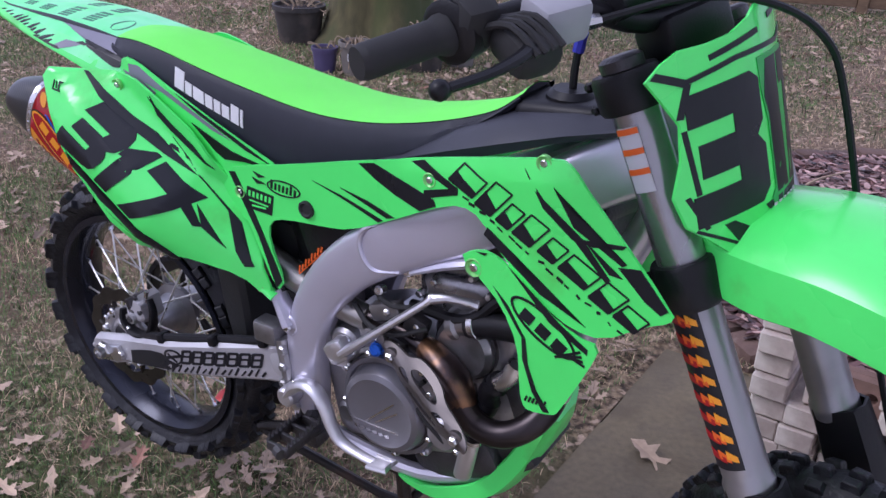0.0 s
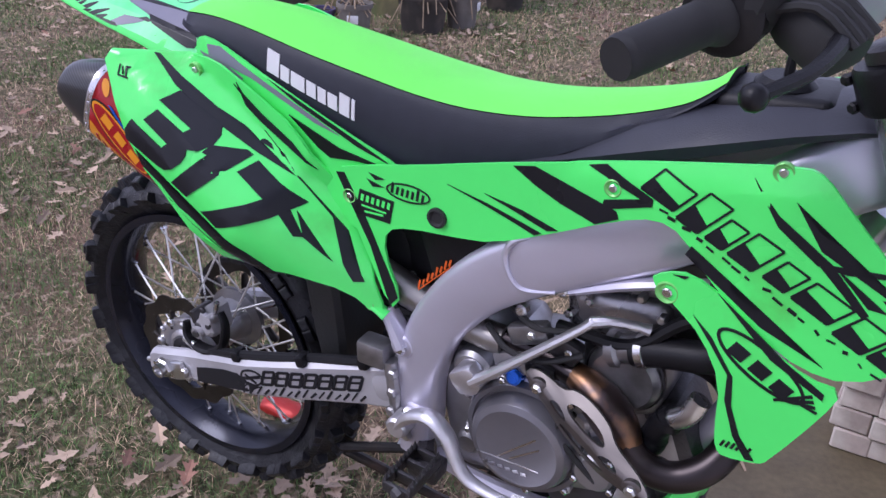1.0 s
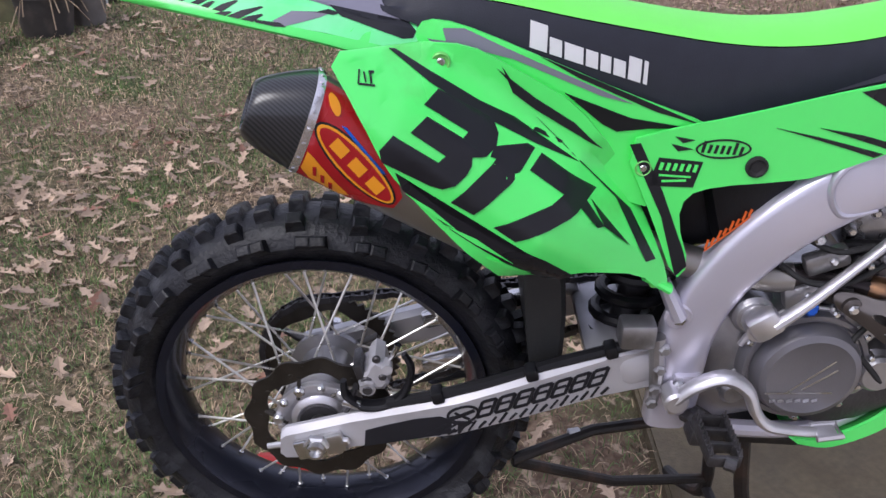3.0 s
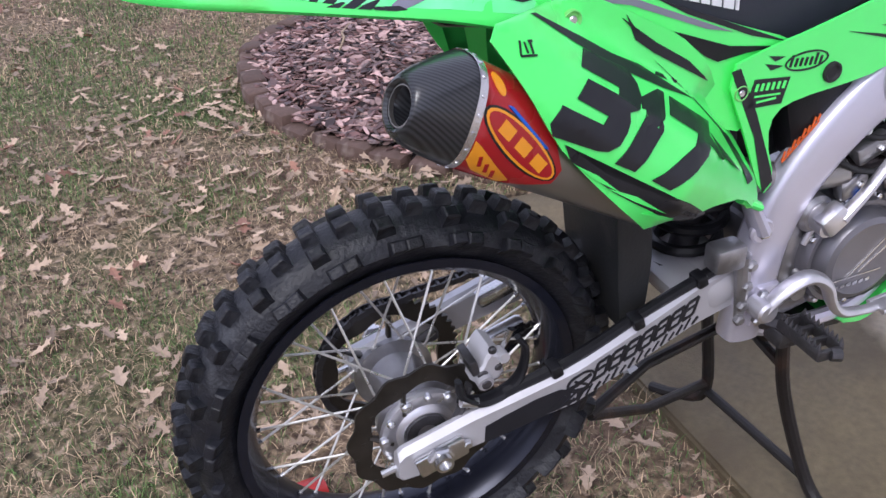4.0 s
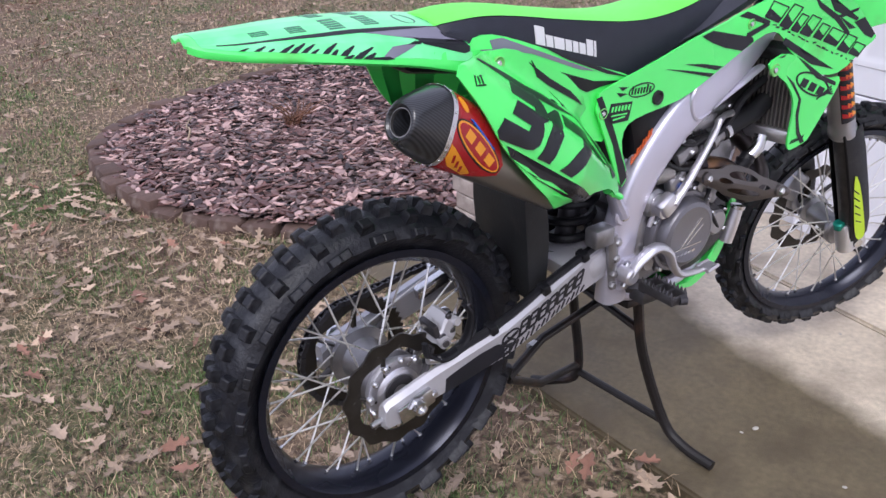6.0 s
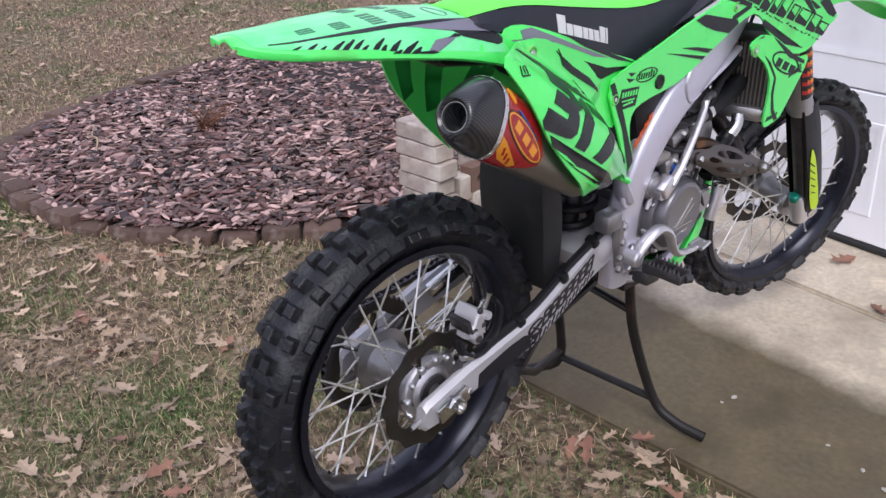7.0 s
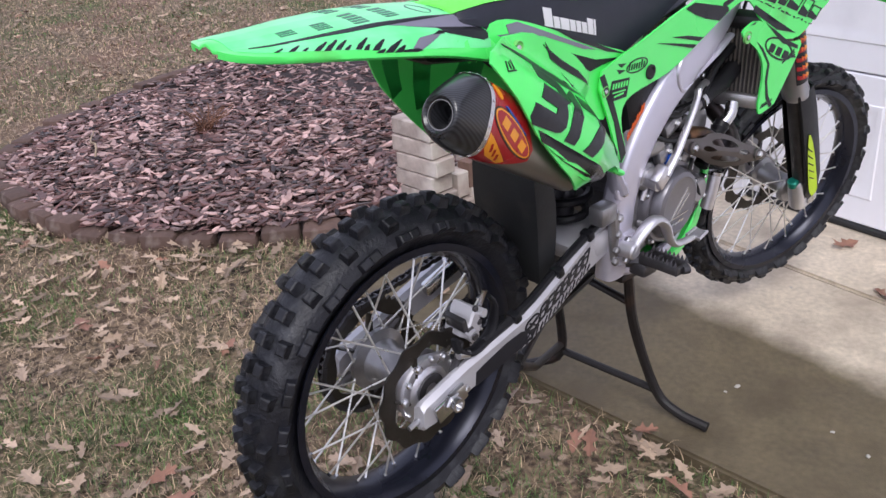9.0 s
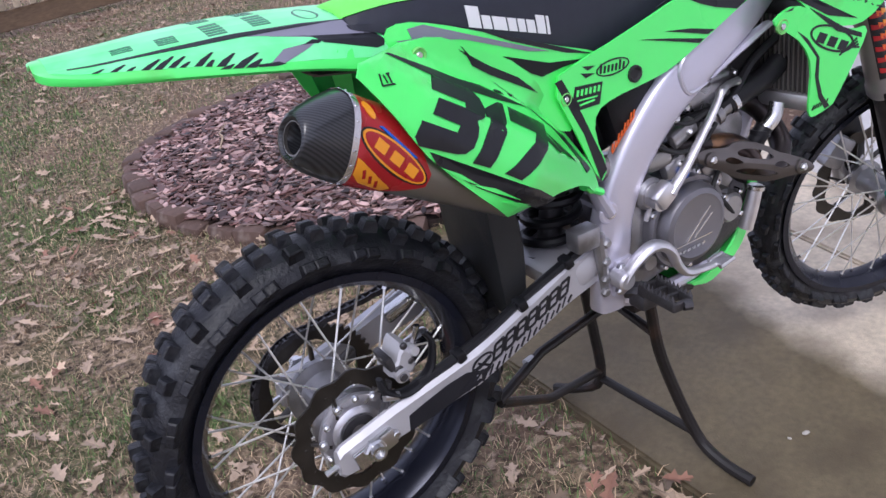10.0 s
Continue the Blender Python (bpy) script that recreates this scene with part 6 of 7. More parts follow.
def radiator(s):
    m = Matrix.Translation((0.945, s * 0.100, 0.440)) @ Euler((0, radians(-10), radians(-s * 14))).to_matrix().to_4x4()
    bm = bmesh.new()
    block(bm, (0, 0, 0), (0.034, 0.098, 0.15), bevel=0.003)
    core = part("radiator", bm, DARKMETAL, bike, "finned aluminium radiator")
    core.matrix_basis = m
    for z, h in ((-0.092, 0.036), (0.090, 0.030)):
        bm = bmesh.new()
        block(bm, (0, 0, z), (0.052, 0.106, h), bevel=0.011)
        part("radiator_tank", bm, ALU if z < 0 and s < 0 else DARKMETAL, core, "grey radiator end tank")
    bm = bmesh.new()
    block(bm, (0, 0, 0), (0.006, 0.0035, 0.146), bevel=0)
    fin = part("fin", bm, TITAN, core)
    for k in range(11):
        ob = fin if k == 0 else fin.copy()
        if k:
            scene.collection.objects.link(ob)
        ob.matrix_basis = Matrix.Translation((-0.0195, -0.045 + 0.009 * k, 0))
    return core
radiator(-1), radiator(1)
bm = bmesh.new()
tube(bm, [(0.905, -0.115, 0.352), (0.895, -0.118, 0.325), (0.872, -0.112, 0.300)], 0.014, 12)
part("water_pipe", bm, STEEL, bike, "bright water pipe elbow")
bm = bmesh.new()
tube(bm, [(0.880, -0.112, 0.310), (0.862, -0.108, 0.280), (0.858, -0.10, 0.245), (0.83, -0.10, 0.215)], 0.017, 12)
for p in ((0.872, -0.110, 0.298), (0.858, -0.102, 0.255)):
    lathe(bm, [(-0.005, 0.0195), (0.005, 0.0195)], p, (0.25, 0.1, 1), 14)
part("coolant_hose", bm, PLASTIC, bike, "black coolant hose with clips")
bm = bmesh.new()
tube(bm, [(0.92, -0.09, 0.47), (0.86, -0.085, 0.43), (0.80, -0.088, 0.37), (0.70, -0.08, 0.355)], 0.009, 8)
tube(bm, [(0.74, -0.07, 0.47), (0.66, -0.08, 0.44), (0.60, -0.08, 0.40), (0.57, -0.09, 0.34)], 0.007, 8)
part("hose", bm, PLASTIC, bike, "black hoses beside the engine")
bm = bmesh.new()
disc(bm, (0.795, -0.108, 0.172), (0, -1, 0), 0.030, 0.018, 0.005, 24)
pump = part("water_pump_cover", bm, CAST, bike, "grey water pump cover")
bm = bmesh.new()
tube(bm, [(0.852, -0.128, 0.205), (0.846, -0.127, 0.165), (0.838, -0.124, 0.118)], [0.0135, 0.0145, 0.0145], 16, 3)
part("pump_outlet", bm, ALU, pump, "bright pump outlet tube")
bm = bmesh.new()
lathe(bm, [(-0.005, 0.0145), (-0.004, 0.0168), (0.004, 0.0168), (0.005, 0.0145)], (0.852, -0.128, 0.200), (0.15, 0, 1), 18)
part("clamp_ring", bm, STEEL, pump)
for x, z in ((0.770, 0.150), (0.822, 0.152), (0.815, 0.200), (0.775, 0.200)):
    bm = bmesh.new()
    disc(bm, (x, -0.108, z), (0, -1, 0), 0.0055, 0.018, 0.002, 6)
    part("cover_bolt", bm, STEEL, pump)
bm = bmesh.new()
disc(bm, (0.664, -0.108, 0.272), (0, -1, 0.4), 0.0115, 0.020, 0.003, 12)
part("oil_cap", bm, BLUE, bike, "blue anodised oil filler cap")
bm = bmesh.new()
tube(bm, [(0.598, -0.108, 0.252), (0.600, -0.140, 0.248)], 0.022, 16, 0)
block(bm, (0.602, -0.135, 0.256), (0.045, 0.028, 0.038), (0, -40, 0), 0.008)
tube(bm, [(0.612, -0.142, 0.258), (0.645, -0.140, 0.291), (0.682, -0.133, 0.328), (0.720, -0.124, 0.366), (0.746, -0.116, 0.392), (0.756, -0.110, 0.404)], [0.011, 0.0095, 0.0085, 0.008, 0.0075, 0.0085], 10, 5, 0.8)
tube(bm, [(0.752, -0.112, 0.400), (0.770, -0.106, 0.405), (0.774, -0.105, 0.406), (0.788, -0.100, 0.407), (0.792, -0.099, 0.407), (0.806, -0.094, 0.406), (0.809, -0.093, 0.406), (0.822, -0.089, 0.404)], [0.0085, 0.0075, 0.0062, 0.0075, 0.0062, 0.0075, 0.0062, 0.0085], 10, 0)
part("kick_starter", bm, ALU, bike, "folded aluminium kick-start lever")
# rear brake pedal and pegs
bm = bmesh.new()
tube(bm, [(0.500, -0.150, 0.125), (0.525, -0.155, 0.160), (0.560, -0.160, 0.180), (0.592, -0.165, 0.165), (0.612, -0.168, 0.130), (0.635, -0.170, 0.108), (0.675, -0.172, 0.103), (0.705, -0.172, 0.103)], [0.012, 0.014, 0.015, 0.014, 0.012, 0.011, 0.009, 0.009], 12, 5, 0.7)
disc(bm, (0.503, -0.128, 0.128), (0, -1, 0), 0.018, 0.034, 0.004, 18)
tube(bm, [(0.700, -0.188, 0.104), (0.735, -0.186, 0.110), (0.735, -0.160, 0.110), (0.700, -0.160, 0.104)], 0.005, 6, 0)
block(bm, (0.716, -0.174, 0.106), (0.030, 0.022, 0.008), (0, -8, 0), 0.002)
part("brake_pedal", bm, ALU, bike, "curved silver rear brake pedal")
def foot_peg(s):
    bm = bmesh.new()
    y0, y1 = s * 0.152, s * 0.238
    for x in (-0.020, 0.020):
        block(bm, (0.556 + x, (y0 + y1) / 2, 0.100), (0.007, 0.086, 0.020), bevel=0.002)
        for k in range(9):
            lathe(bm, [(0, 0.004), (0.010, 0.0005)], (0.556 + x, y0 + (y1 - y0) * (k + 0.5) / 9, 0.110), (0, 0, 1), 5)
    for k in range(4):
        block(bm, (0.556, y0 + (y1 - y0) * (0.02 + 0.32 * k), 0.098), (0.044, 0.007, 0.018), bevel=0.002)
    tube(bm, [(0.556, y1, 0.098), (0.570, y1 + s * 0.006, 0.098)], 0.010, 8, 0)
    tube(bm, [(0.535, s * 0.12, 0.085), (0.553, y0, 0.092)], 0.016, 8, 0)
    block(bm, (0.556, s * 0.15, 0.075), (0.05, 0.04, 0.03), bevel=0.006)
    return part("foot_peg", bm, DARKMETAL, bike, "dark toothed metal foot peg")
foot_peg(-1), foot_peg(1)
bm = bmesh.new()
block(bm, (0.437, -0.118, 0.218), (0.050, 0.036, 0.040), (0, -4, 0), 0.006)
tube(bm, [(0.466, -0.122, 0.215), (0.476, -0.122, 0.165), (0.482, -0.124, 0.105)], [0.012, 0.012, 0.007], 10, 0)
for z in (0.20, 0.165, 0.13, 0.105):
    disc(bm, (0.477, -0.128, z), (0, -1, 0), 0.009, 0.010, 0.003, 6)
part("brake_master_cylinder", bm, CAST, bike, "grey rear brake master cylinder")
# shock, mud flap
bm = bmesh.new()
tube(bm, [(0.440, -0.014, 0.12), (0.470, -0.014, 0.40)], 0.022, 14, 0)
shock = part("shock_absorber", bm, DARKMETAL, bike, "dark shock damper body")
bm = bmesh.new()
coil = []
for k in range(97):
    t = k / 96
    a = 2 * math.pi * 6 * t
    c = Vector((0.440, -0.014, 0.130)).lerp(Vector((0.464, -0.014, 0.345)), t)
    coil.append(c + Vector((0.047 * math.cos(a), 0.047 * math.sin(a), 0)))
tube(bm, coil, 0.0095, 8, 0)
part("spring", bm, PLASTIC, shock, "black coil spring")
bm = bmesh.new()
rings = []
for z, back, fore, w in ((0.40, 0.268, 0.300, 0.070), (0.36, 0.268, 0.312, 0.074), (0.31, 0.270, 0.325, 0.078), (0.26, 0.277, 0.337, 0.080), (0.21, 0.286, 0.345, 0.080), (0.165, 0.294, 0.349, 0.078), (0.13, 0.302, 0.351, 0.076), (0.090, 0.310, 0.350, 0.074)):
    rings.append([(back, -w, z), (back + 0.006, -w - 0.004, z), (fore - 0.008, -w - 0.004, z), (fore, -w + 0.006, z), (fore, w - 0.006, z), (fore - 0.008, w + 0.004, z), (back + 0.006, w + 0.004, z), (back, w, z)])
ring_faces(bm, rings)
part("mud_flap", bm, material("grey_black_flap_rubber", (0.020, 0.021, 0.022), 0.55, grain=0.3, scale=18, bump=0.2, bump_scale=200, spots=(0.045, 0.042, 0.038), spot_scale=14, spot_range=(0.55, 0.8)), bike, "black rubber mud flap before the rear tyre")
# chain guard and guide on the far side
bm = bmesh.new()
block(bm, (0.27, 0.083, 0.120), (0.26, 0.022, 0.030), (0, -20, 0), 0.008)
block(bm, (0.20, 0.085, -0.015), (0.09, 0.030, 0.055), (0, -20, 0), 0.010)
part("chain_guide", bm, STEEL, bike, "silver chain guard and guide")
# dark blocks added to stand for the shade between engine, guard and frame
bm = bmesh.new()
block(bm, (0.875, 0.0, 0.205), (0.070, 0.120, 0.15), (0, -28, 0), 0.02)
block(bm, (0.800, 0.0, 0.092), (0.17, 0.180, 0.075), (0, -32, 0), 0.02)
block(bm, (0.880, 0.0, 0.150), (0.07, 0.140, 0.10), (0, -45, 0), 0.015)
block(bm, (0.870, 0.0, 0.445), (0.14, 0.12, 0.13), (0, -15, 0), 0.02)
part("engine_front", bm, DARKMETAL, bike, "added dark blocks filling shaded gaps round the engine")
# green skid guard round the lower frame
bm = bmesh.new()
gp = [(0.72, 0.022), (0.78, 0.014), (0.86, 0.052), (0.906, 0.118), (0.930, 0.186), (0.937, 0.226)]
rings = []
for i, p in enumerate(curve_through([(x, z, 0) for x, z in gp], 5)):
    w = 0.112 - 0.060 * (i / 25) ** 1.3
    lip = 0.008 + 0.010 * math.sin(math.pi * (i + 1) / 27) ** 0.8
    rings.append([(p.x - lip, -w, p.y + lip * 1.25), (p.x + 0.003, -w * 0.98, p.y + 0.002), (p.x + 0.010, -w * 0.6, p.y - 0.012), (p.x + 0.010, w * 0.6, p.y - 0.012), (p.x + 0.003, w * 0.98, p.y + 0.002), (p.x - lip, w, p.y + lip * 1.25),
                  (p.x - lip - 0.003, w - 0.004, p.y + lip * 1.25), (p.x - 0.004, w * 0.58, p.y - 0.004), (p.x - 0.004, -w * 0.58, p.y - 0.004), (p.x - lip - 0.003, -w + 0.004, p.y + lip * 1.25)])
ring_faces(bm, rings)
part("skid_guard", bm, GREEN, bike, "green plastic skid guard under the engine", 50)

# front end ------------------------------------------------------------
def steered(bm):
    bm.transform(STEER)
    return bm
for s in (-1, 1):
    y = 0.104 * s
    bm = bmesh.new()
    lathe(bm, [(0, 0.030), (0.006, 0.0335), (0.024, 0.0335), (0.030, 0.0305), (0.06, 0.0305), (0.28, 0.0295), (0.55, 0.029), (0.562, 0.026), (0.562, 0)], leg(0, 0, y), AXIS, 28)
    tubeo = part("fork_tube", steered(bm), FORK, bike, "silver outer fork tube")
    bm = bmesh.new()
    lathe(bm, [(-0.36, 0.0235), (0.01, 0.0235)], leg(0, 0, y), AXIS, 20)
    part("fork_slider", steered(bm), DARKMETAL, bike, "dark inner fork leg")
    bm = bmesh.new()
    block(bm, leg(-0.345, 0.010, y * 0.96), (0.055, 0.045, 0.075), (0, -27.5, 0), 0.012)
    lathe(bm, [(-0.03, 0.024), (0.05, 0.024), (0.06, 0.018)], leg(-0.34, -0.018, y), AXIS, 16)
    part("axle_lug", steered(bm), ALU, bike, "silver fork axle lug")
    bm = bmesh.new()
    rings = []
    for t, w, dpt in ((0.02, 0.030, 0.036), (-0.05, 0.034, 0.040), (-0.18, 0.035, 0.041), (-0.28, 0.033, 0.040), (-0.335, 0.024, 0.034)):
        o = [(-w, -0.020), (-w * 1.02, 0.012), (-w * 0.7, dpt), (0, dpt + 0.006), (w * 0.7, dpt), (w * 1.02, 0.012), (w, -0.020)]
        i = [(a * 0.88, b - 0.004) for a, b in reversed(o)]
        rings.append([leg(t, b + 0.004, y + a) for a, b in o + i])
    ring_faces(bm, rings)
    guard = part("fork_guard", steered(bm), PLASTIC, bike, "black fork guard")
    if s < 0:
        bm = bmesh.new()
        sheet(bm, rounded([(-0.10, -0.004), (-0.16, 0.008), (-0.30, 0.012), (-0.325, 0.006), (-0.325, -0.016), (-0.27, -0.020), (-0.14, -0.012)], 1), lambda u, v, d: leg(u, v + 0.006, y - 0.0372 + 0.35 * max(0, v - 0.012) + d), 0.0012, 0.03)
        part("guard_sticker", steered(bm), LIME, guard, "lime green guard sticker")
        bm = bmesh.new()
        for k in range(5):
            p, q = leg(-0.15 - 0.026 * k, -0.008, y - 0.0378), leg(-0.172 - 0.024 * k, 0.006, y - 0.0378)
            tube(bm, [p, q], 0.0015, 5, 0)
        part("sticker_bar", steered(bm), DECAL, guard)
        # flame strip on the outer tube
        def on_leg(u, v, d):
            a = v / 0.030
            return leg(u, (0.0305 - d) * math.sin(a), y - (0.0305 - d) * math.cos(a))
        bm = bmesh.new()
        sheet(bm, [(0.055, -0.020), (0.285, -0.020), (0.285, 0.022), (0.055, 0.022)], lambda u, v, d: on_leg(u, v, d - 0.0012), 0.001, 0.010)
        strip_ob = part("fork_strip", steered(bm), DECAL, tubeo, "black fork strip with flame lettering blocks")
        for mat, v0, v1, nm in ((RED, -0.017, 0.004, "strip_red"), (ORANGE, -0.004, 0.010, "strip_orange"), (YELLOW, 0.006, 0.018, "strip_yellow")):
            bm = bmesh.new()
            for k in range(8):
                u = 0.270 - 0.0265 * k
                sheet(bm, [(u, v0), (u - 0.010, v1), (u - 0.018, v1), (u - 0.012, v0)], lambda a, b, d: on_leg(a, b, d - 0.0024), 0.001, 0.012)
            part(nm, steered(bm), mat, strip_ob)
        # warning label on the upper tube
        bm = bmesh.new()
        sheet(bm, [(0.424, -0.008), (0.502, -0.008), (0.502, 0.018), (0.424, 0.018)], lambda u, v, d: on_leg(u, v, d - 0.0012), 0.001, 0.010)
        lab = part("label_sheet", steered(bm), PALE, tubeo, "pale label with orange bands")
        bm = bmesh.new()
        for u in (0.494, 0.470, 0.446):
            sheet(bm, [(u, -0.008), (u + 0.007, -0.008), (u + 0.007, 0.018), (u, 0.018)], lambda a, b, d: on_leg(a, b, d - 0.0022), 0.001, 0.010)
        part("label_band", steered(bm), ORANGE, lab)
        bm = bmesh.new()
        lathe(bm, [(0, 0.015), (0.016, 0.015), (0.02, 0.011), (0.02, 0)], leg(-0.290, -0.030, y), AXIS, 14)
        part("adjuster_cap", steered(bm), TEAL, bike, "teal anodised adjuster cap")
for along, w, h, mat, nm in ((0.300, 0.145, 0.058, PLASTIC, "lower_clamp"), (0.540, 0.135, 0.046, PLASTIC, "upper_clamp")):
    bm = bmesh.new()
    for s in (-1, 1):
        lathe(bm, [(-h / 2, 0.030), (-h / 2, 0.037), (-h / 2 + 0.005, 0.040), (h / 2 - 0.005, 0.040), (h / 2, 0.037), (h / 2, 0.030)], leg(along, 0, 0.104 * s), AXIS, 24)
        for z in (-0.014, 0.014):
            p = leg(along + z, -0.036, 0.104 * s + s * 0.018)
            disc(bm, p, (-0.3, s, 0), 0.006, 0.010, 0.002, 6)
    block(bm, leg(along, -0.018, 0), (0.075, 0.17, h * 0.85), (0, -27.5, 0), 0.015)
    part(nm, steered(bm), mat, bike, "black fork clamp")
for s in (-1, 1):
    bm = bmesh.new()
    lathe(bm, [(0, 0.026), (0.012, 0.026), (0.016, 0.02), (0.016, 0)], leg(0.564, 0, 0.104 * s), AXIS, 16)
    part("fork_cap", steered(bm), DARKMETAL, bike, "dark fork cap")
# front brake on the far side
wave_disc("front_disc", 0.062, 0.098, 0.130, 14, DISC, front, "brown wavy front brake disc")
bm = bmesh.new()
block(bm, FRONT_AXLE + Vector((-0.085, 0.075, 0.075)), (0.060, 0.045, 0.085), (0, 25, 0), 0.012)
part("front_caliper", steered(bm), CAST, bike, "grey front brake caliper")
bm = bmesh.new()
tube(bm, [FRONT_AXLE + Vector((0, -0.13, 0)), FRONT_AXLE + Vector((0, 0.13, 0))], 0.012, 12, 0)
part("front_axle", steered(bm), STEEL, bike, "steel front axle")

# front fender
FF = [(1.06, 0.050, 0.600, 0.640), (1.14, 0.090, 0.578, 0.655), (1.22, 0.106, 0.578, 0.676), (1.30, 0.111, 0.594, 0.688), (1.40, 0.109, 0.590, 0.684), (1.50, 0.100, 0.562, 0.655), (1.60, 0.082, 0.520, 0.600), (1.67, 0.058, 0.494, 0.548), (1.70, 0.020, 0.490, 0.512)]
rings = []
for p, q in zip(curve_through([s[:3] for s in FF], 4), curve_through([(s[3], 0, 0) for s in FF], 4)):
    x, w, ze, zc = p.x, p.y, p.z, q.x
    o = [(-w, ze), (-w * 1.0, ze + 0.006), (-w * 0.93, ze + (zc - ze) * 0.62), (-w * 0.62, zc - 0.008), (-w * 0.2, zc), (0, zc + 0.001)]
    o += [(-a, b) for a, b in reversed(o[:-1])]
    i = [(a * 0.96, b - 0.004) for a, b in reversed(o)]
    rings.append([Vector((x, a, b)) for a, b in o + i])
bm = bmesh.new()
ring_faces(bm, rings)
part("front_fender", steered(bm), GREEN, bike, "fluorescent green front fender", 40)

# front number plate: curved shield
def plate(u, v, d):
    """u across (right is negative), v along the fork from the lower clamp up."""
    return leg(0.320 + 0.80 * v, 0.074 + 0.13 * v - 3.2 * u * u - d, u - 0.022)
PL = [(-0.124, 0.286), (-0.108, 0.303), (-0.090, 0.312), (-0.060, 0.308), (-0.030, 0.309), (0.0, 0.320), (0.030, 0.345), (0.055, 0.362), (0.095, 0.362), (0.124, 0.300), (0.100, 0.215), (0.104, 0.165), (0.116, 0.118), (0.108, 0.070), (0.060, 0.000), (0.0, -0.040), (-0.060, 0.000), (-0.108, 0.070), (-0.116, 0.118), (-0.104, 0.165), (-0.100, 0.215)]
bm = bmesh.new()
sheet(bm, PL, plate, 0.004, 0.02)
fplate = part("number_plate", steered(bm), GREEN, bike, "fluorescent green front number plate")
def pdecal(name, shapes, mat, label, lift=0.0012):
    bm = bmesh.new()
    for s in shapes:
        sheet(bm, s, lambda u, v, d: plate(u, v, d - lift), 0.001, 0.02)
    return part(name, steered(bm), mat, fplate, label)
T3 = [(-0.094, 0.250), (-0.012, 0.250), (0.002, 0.236), (0.002, 0.178), (-0.010, 0.160), (0.002, 0.142), (0.002, 0.080), (-0.014, 0.062), (-0.098, 0.062), (-0.098, 0.108), (-0.042, 0.108), (-0.042, 0.130), (-0.086, 0.130), (-0.086, 0.178), (-0.042, 0.178), (-0.042, 0.204), (-0.094, 0.204)]
T1 = [(0.010, 0.205), (0.020, 0.255), (0.048, 0.255), (0.048, 0.062), (0.016, 0.062), (0.016, 0.180)]
T7 = [(0.053, 0.255), (0.099, 0.255), (0.099, 0.215), (0.086, 0.062), (0.056, 0.062), (0.072, 0.210), (0.053, 0.210)]
pdecal("number_field", [[(0.004, 0.262), (0.101, 0.262), (0.098, 0.205), (0.094, 0.055), (0.050, 0.010), (0.010, 0.012), (0.004, 0.060), (0.013, 0.070), (0.013, 0.170), (0.006, 0.215)]], GHOST, "dark green shading beside the number", 0.0010)
pdecal("race_number", [T3, T1, T7], DECAL, "large black race number")
pdecal("plate_edging", [bar((-0.118, 0.290), (-0.088, 0.265), 0.009), bar((-0.088, 0.265), (-0.100, 0.222), 0.007), bar((-0.088, 0.268), (-0.03, 0.275), 0.007), bar((-0.03, 0.275), (0.06, 0.272), 0.007), bar((0.06, 0.272), (0.10, 0.285), 0.008), bar((0.088, 0.265), (0.10, 0.222), 0.007),
                        bar((-0.098, 0.205), (-0.092, 0.110), 0.005), bar((-0.104, 0.112), (-0.088, 0.058), 0.005), bar((0.098, 0.205), (0.092, 0.110), 0.005), bar((-0.10, 0.06), (-0.055, 0.018), 0.004),
                        [(-0.070, 0.055), (-0.058, 0.055), (-0.002, 0.0), (-0.030, 0.003), (-0.055, 0.02)], [(-0.01, 0.055), (0.09, 0.060), (0.06, 0.018), (0.02, 0.004)]], DECAL, "black plate outline stripes")
for p, q in (((-0.062, 0.288), (0.012, 0.298)), ((0.040, 0.310), (0.068, 0.316))):
    pdecal("name_bar", [bar(p, q, 0.008)], DECAL, "")
for k in range(6):
    pdecal("white_bar", [bar((0.005 + 0.011 * k, 0.036), (0.006 + 0.011 * k, 0.050), 0.006)], WHITE, "", 0.003)

# handlebar, grips, levers, cables
BARZ = leg(0.64, 0.035)
def barpt(y, back=0.0, up=0.0):
    return BARZ + Vector((-back, y, up))
bm = bmesh.new()
tube(bm, [barpt(-0.40, 0.093, -0.015), barpt(-0.27, 0.063, -0.002), barpt(-0.17, 0.030, 0.000), barpt(-0.07, 0, -0.04), barpt(0.07, 0, -0.04), barpt(0.17, 0.030, 0.000), barpt(0.27, 0.063, -0.002), barpt(0.40, 0.093, -0.015)], 0.0125, 12, 5)
bars = part("handlebar", steered(bm), PLASTIC, bike, "black handlebar")
bm = bmesh.new()
tube(bm, [barpt(-0.12, 0.018, -0.008), barpt(0.12, 0.018, -0.008)], 0.028, 14, 0)
block(bm, barpt(0, -0.01, -0.065), (0.06, 0.12, 0.05), (0, -27, 0), 0.012)
part("bar_pad", steered(bm), PLASTIC, bars, "black bar pad and mounts")
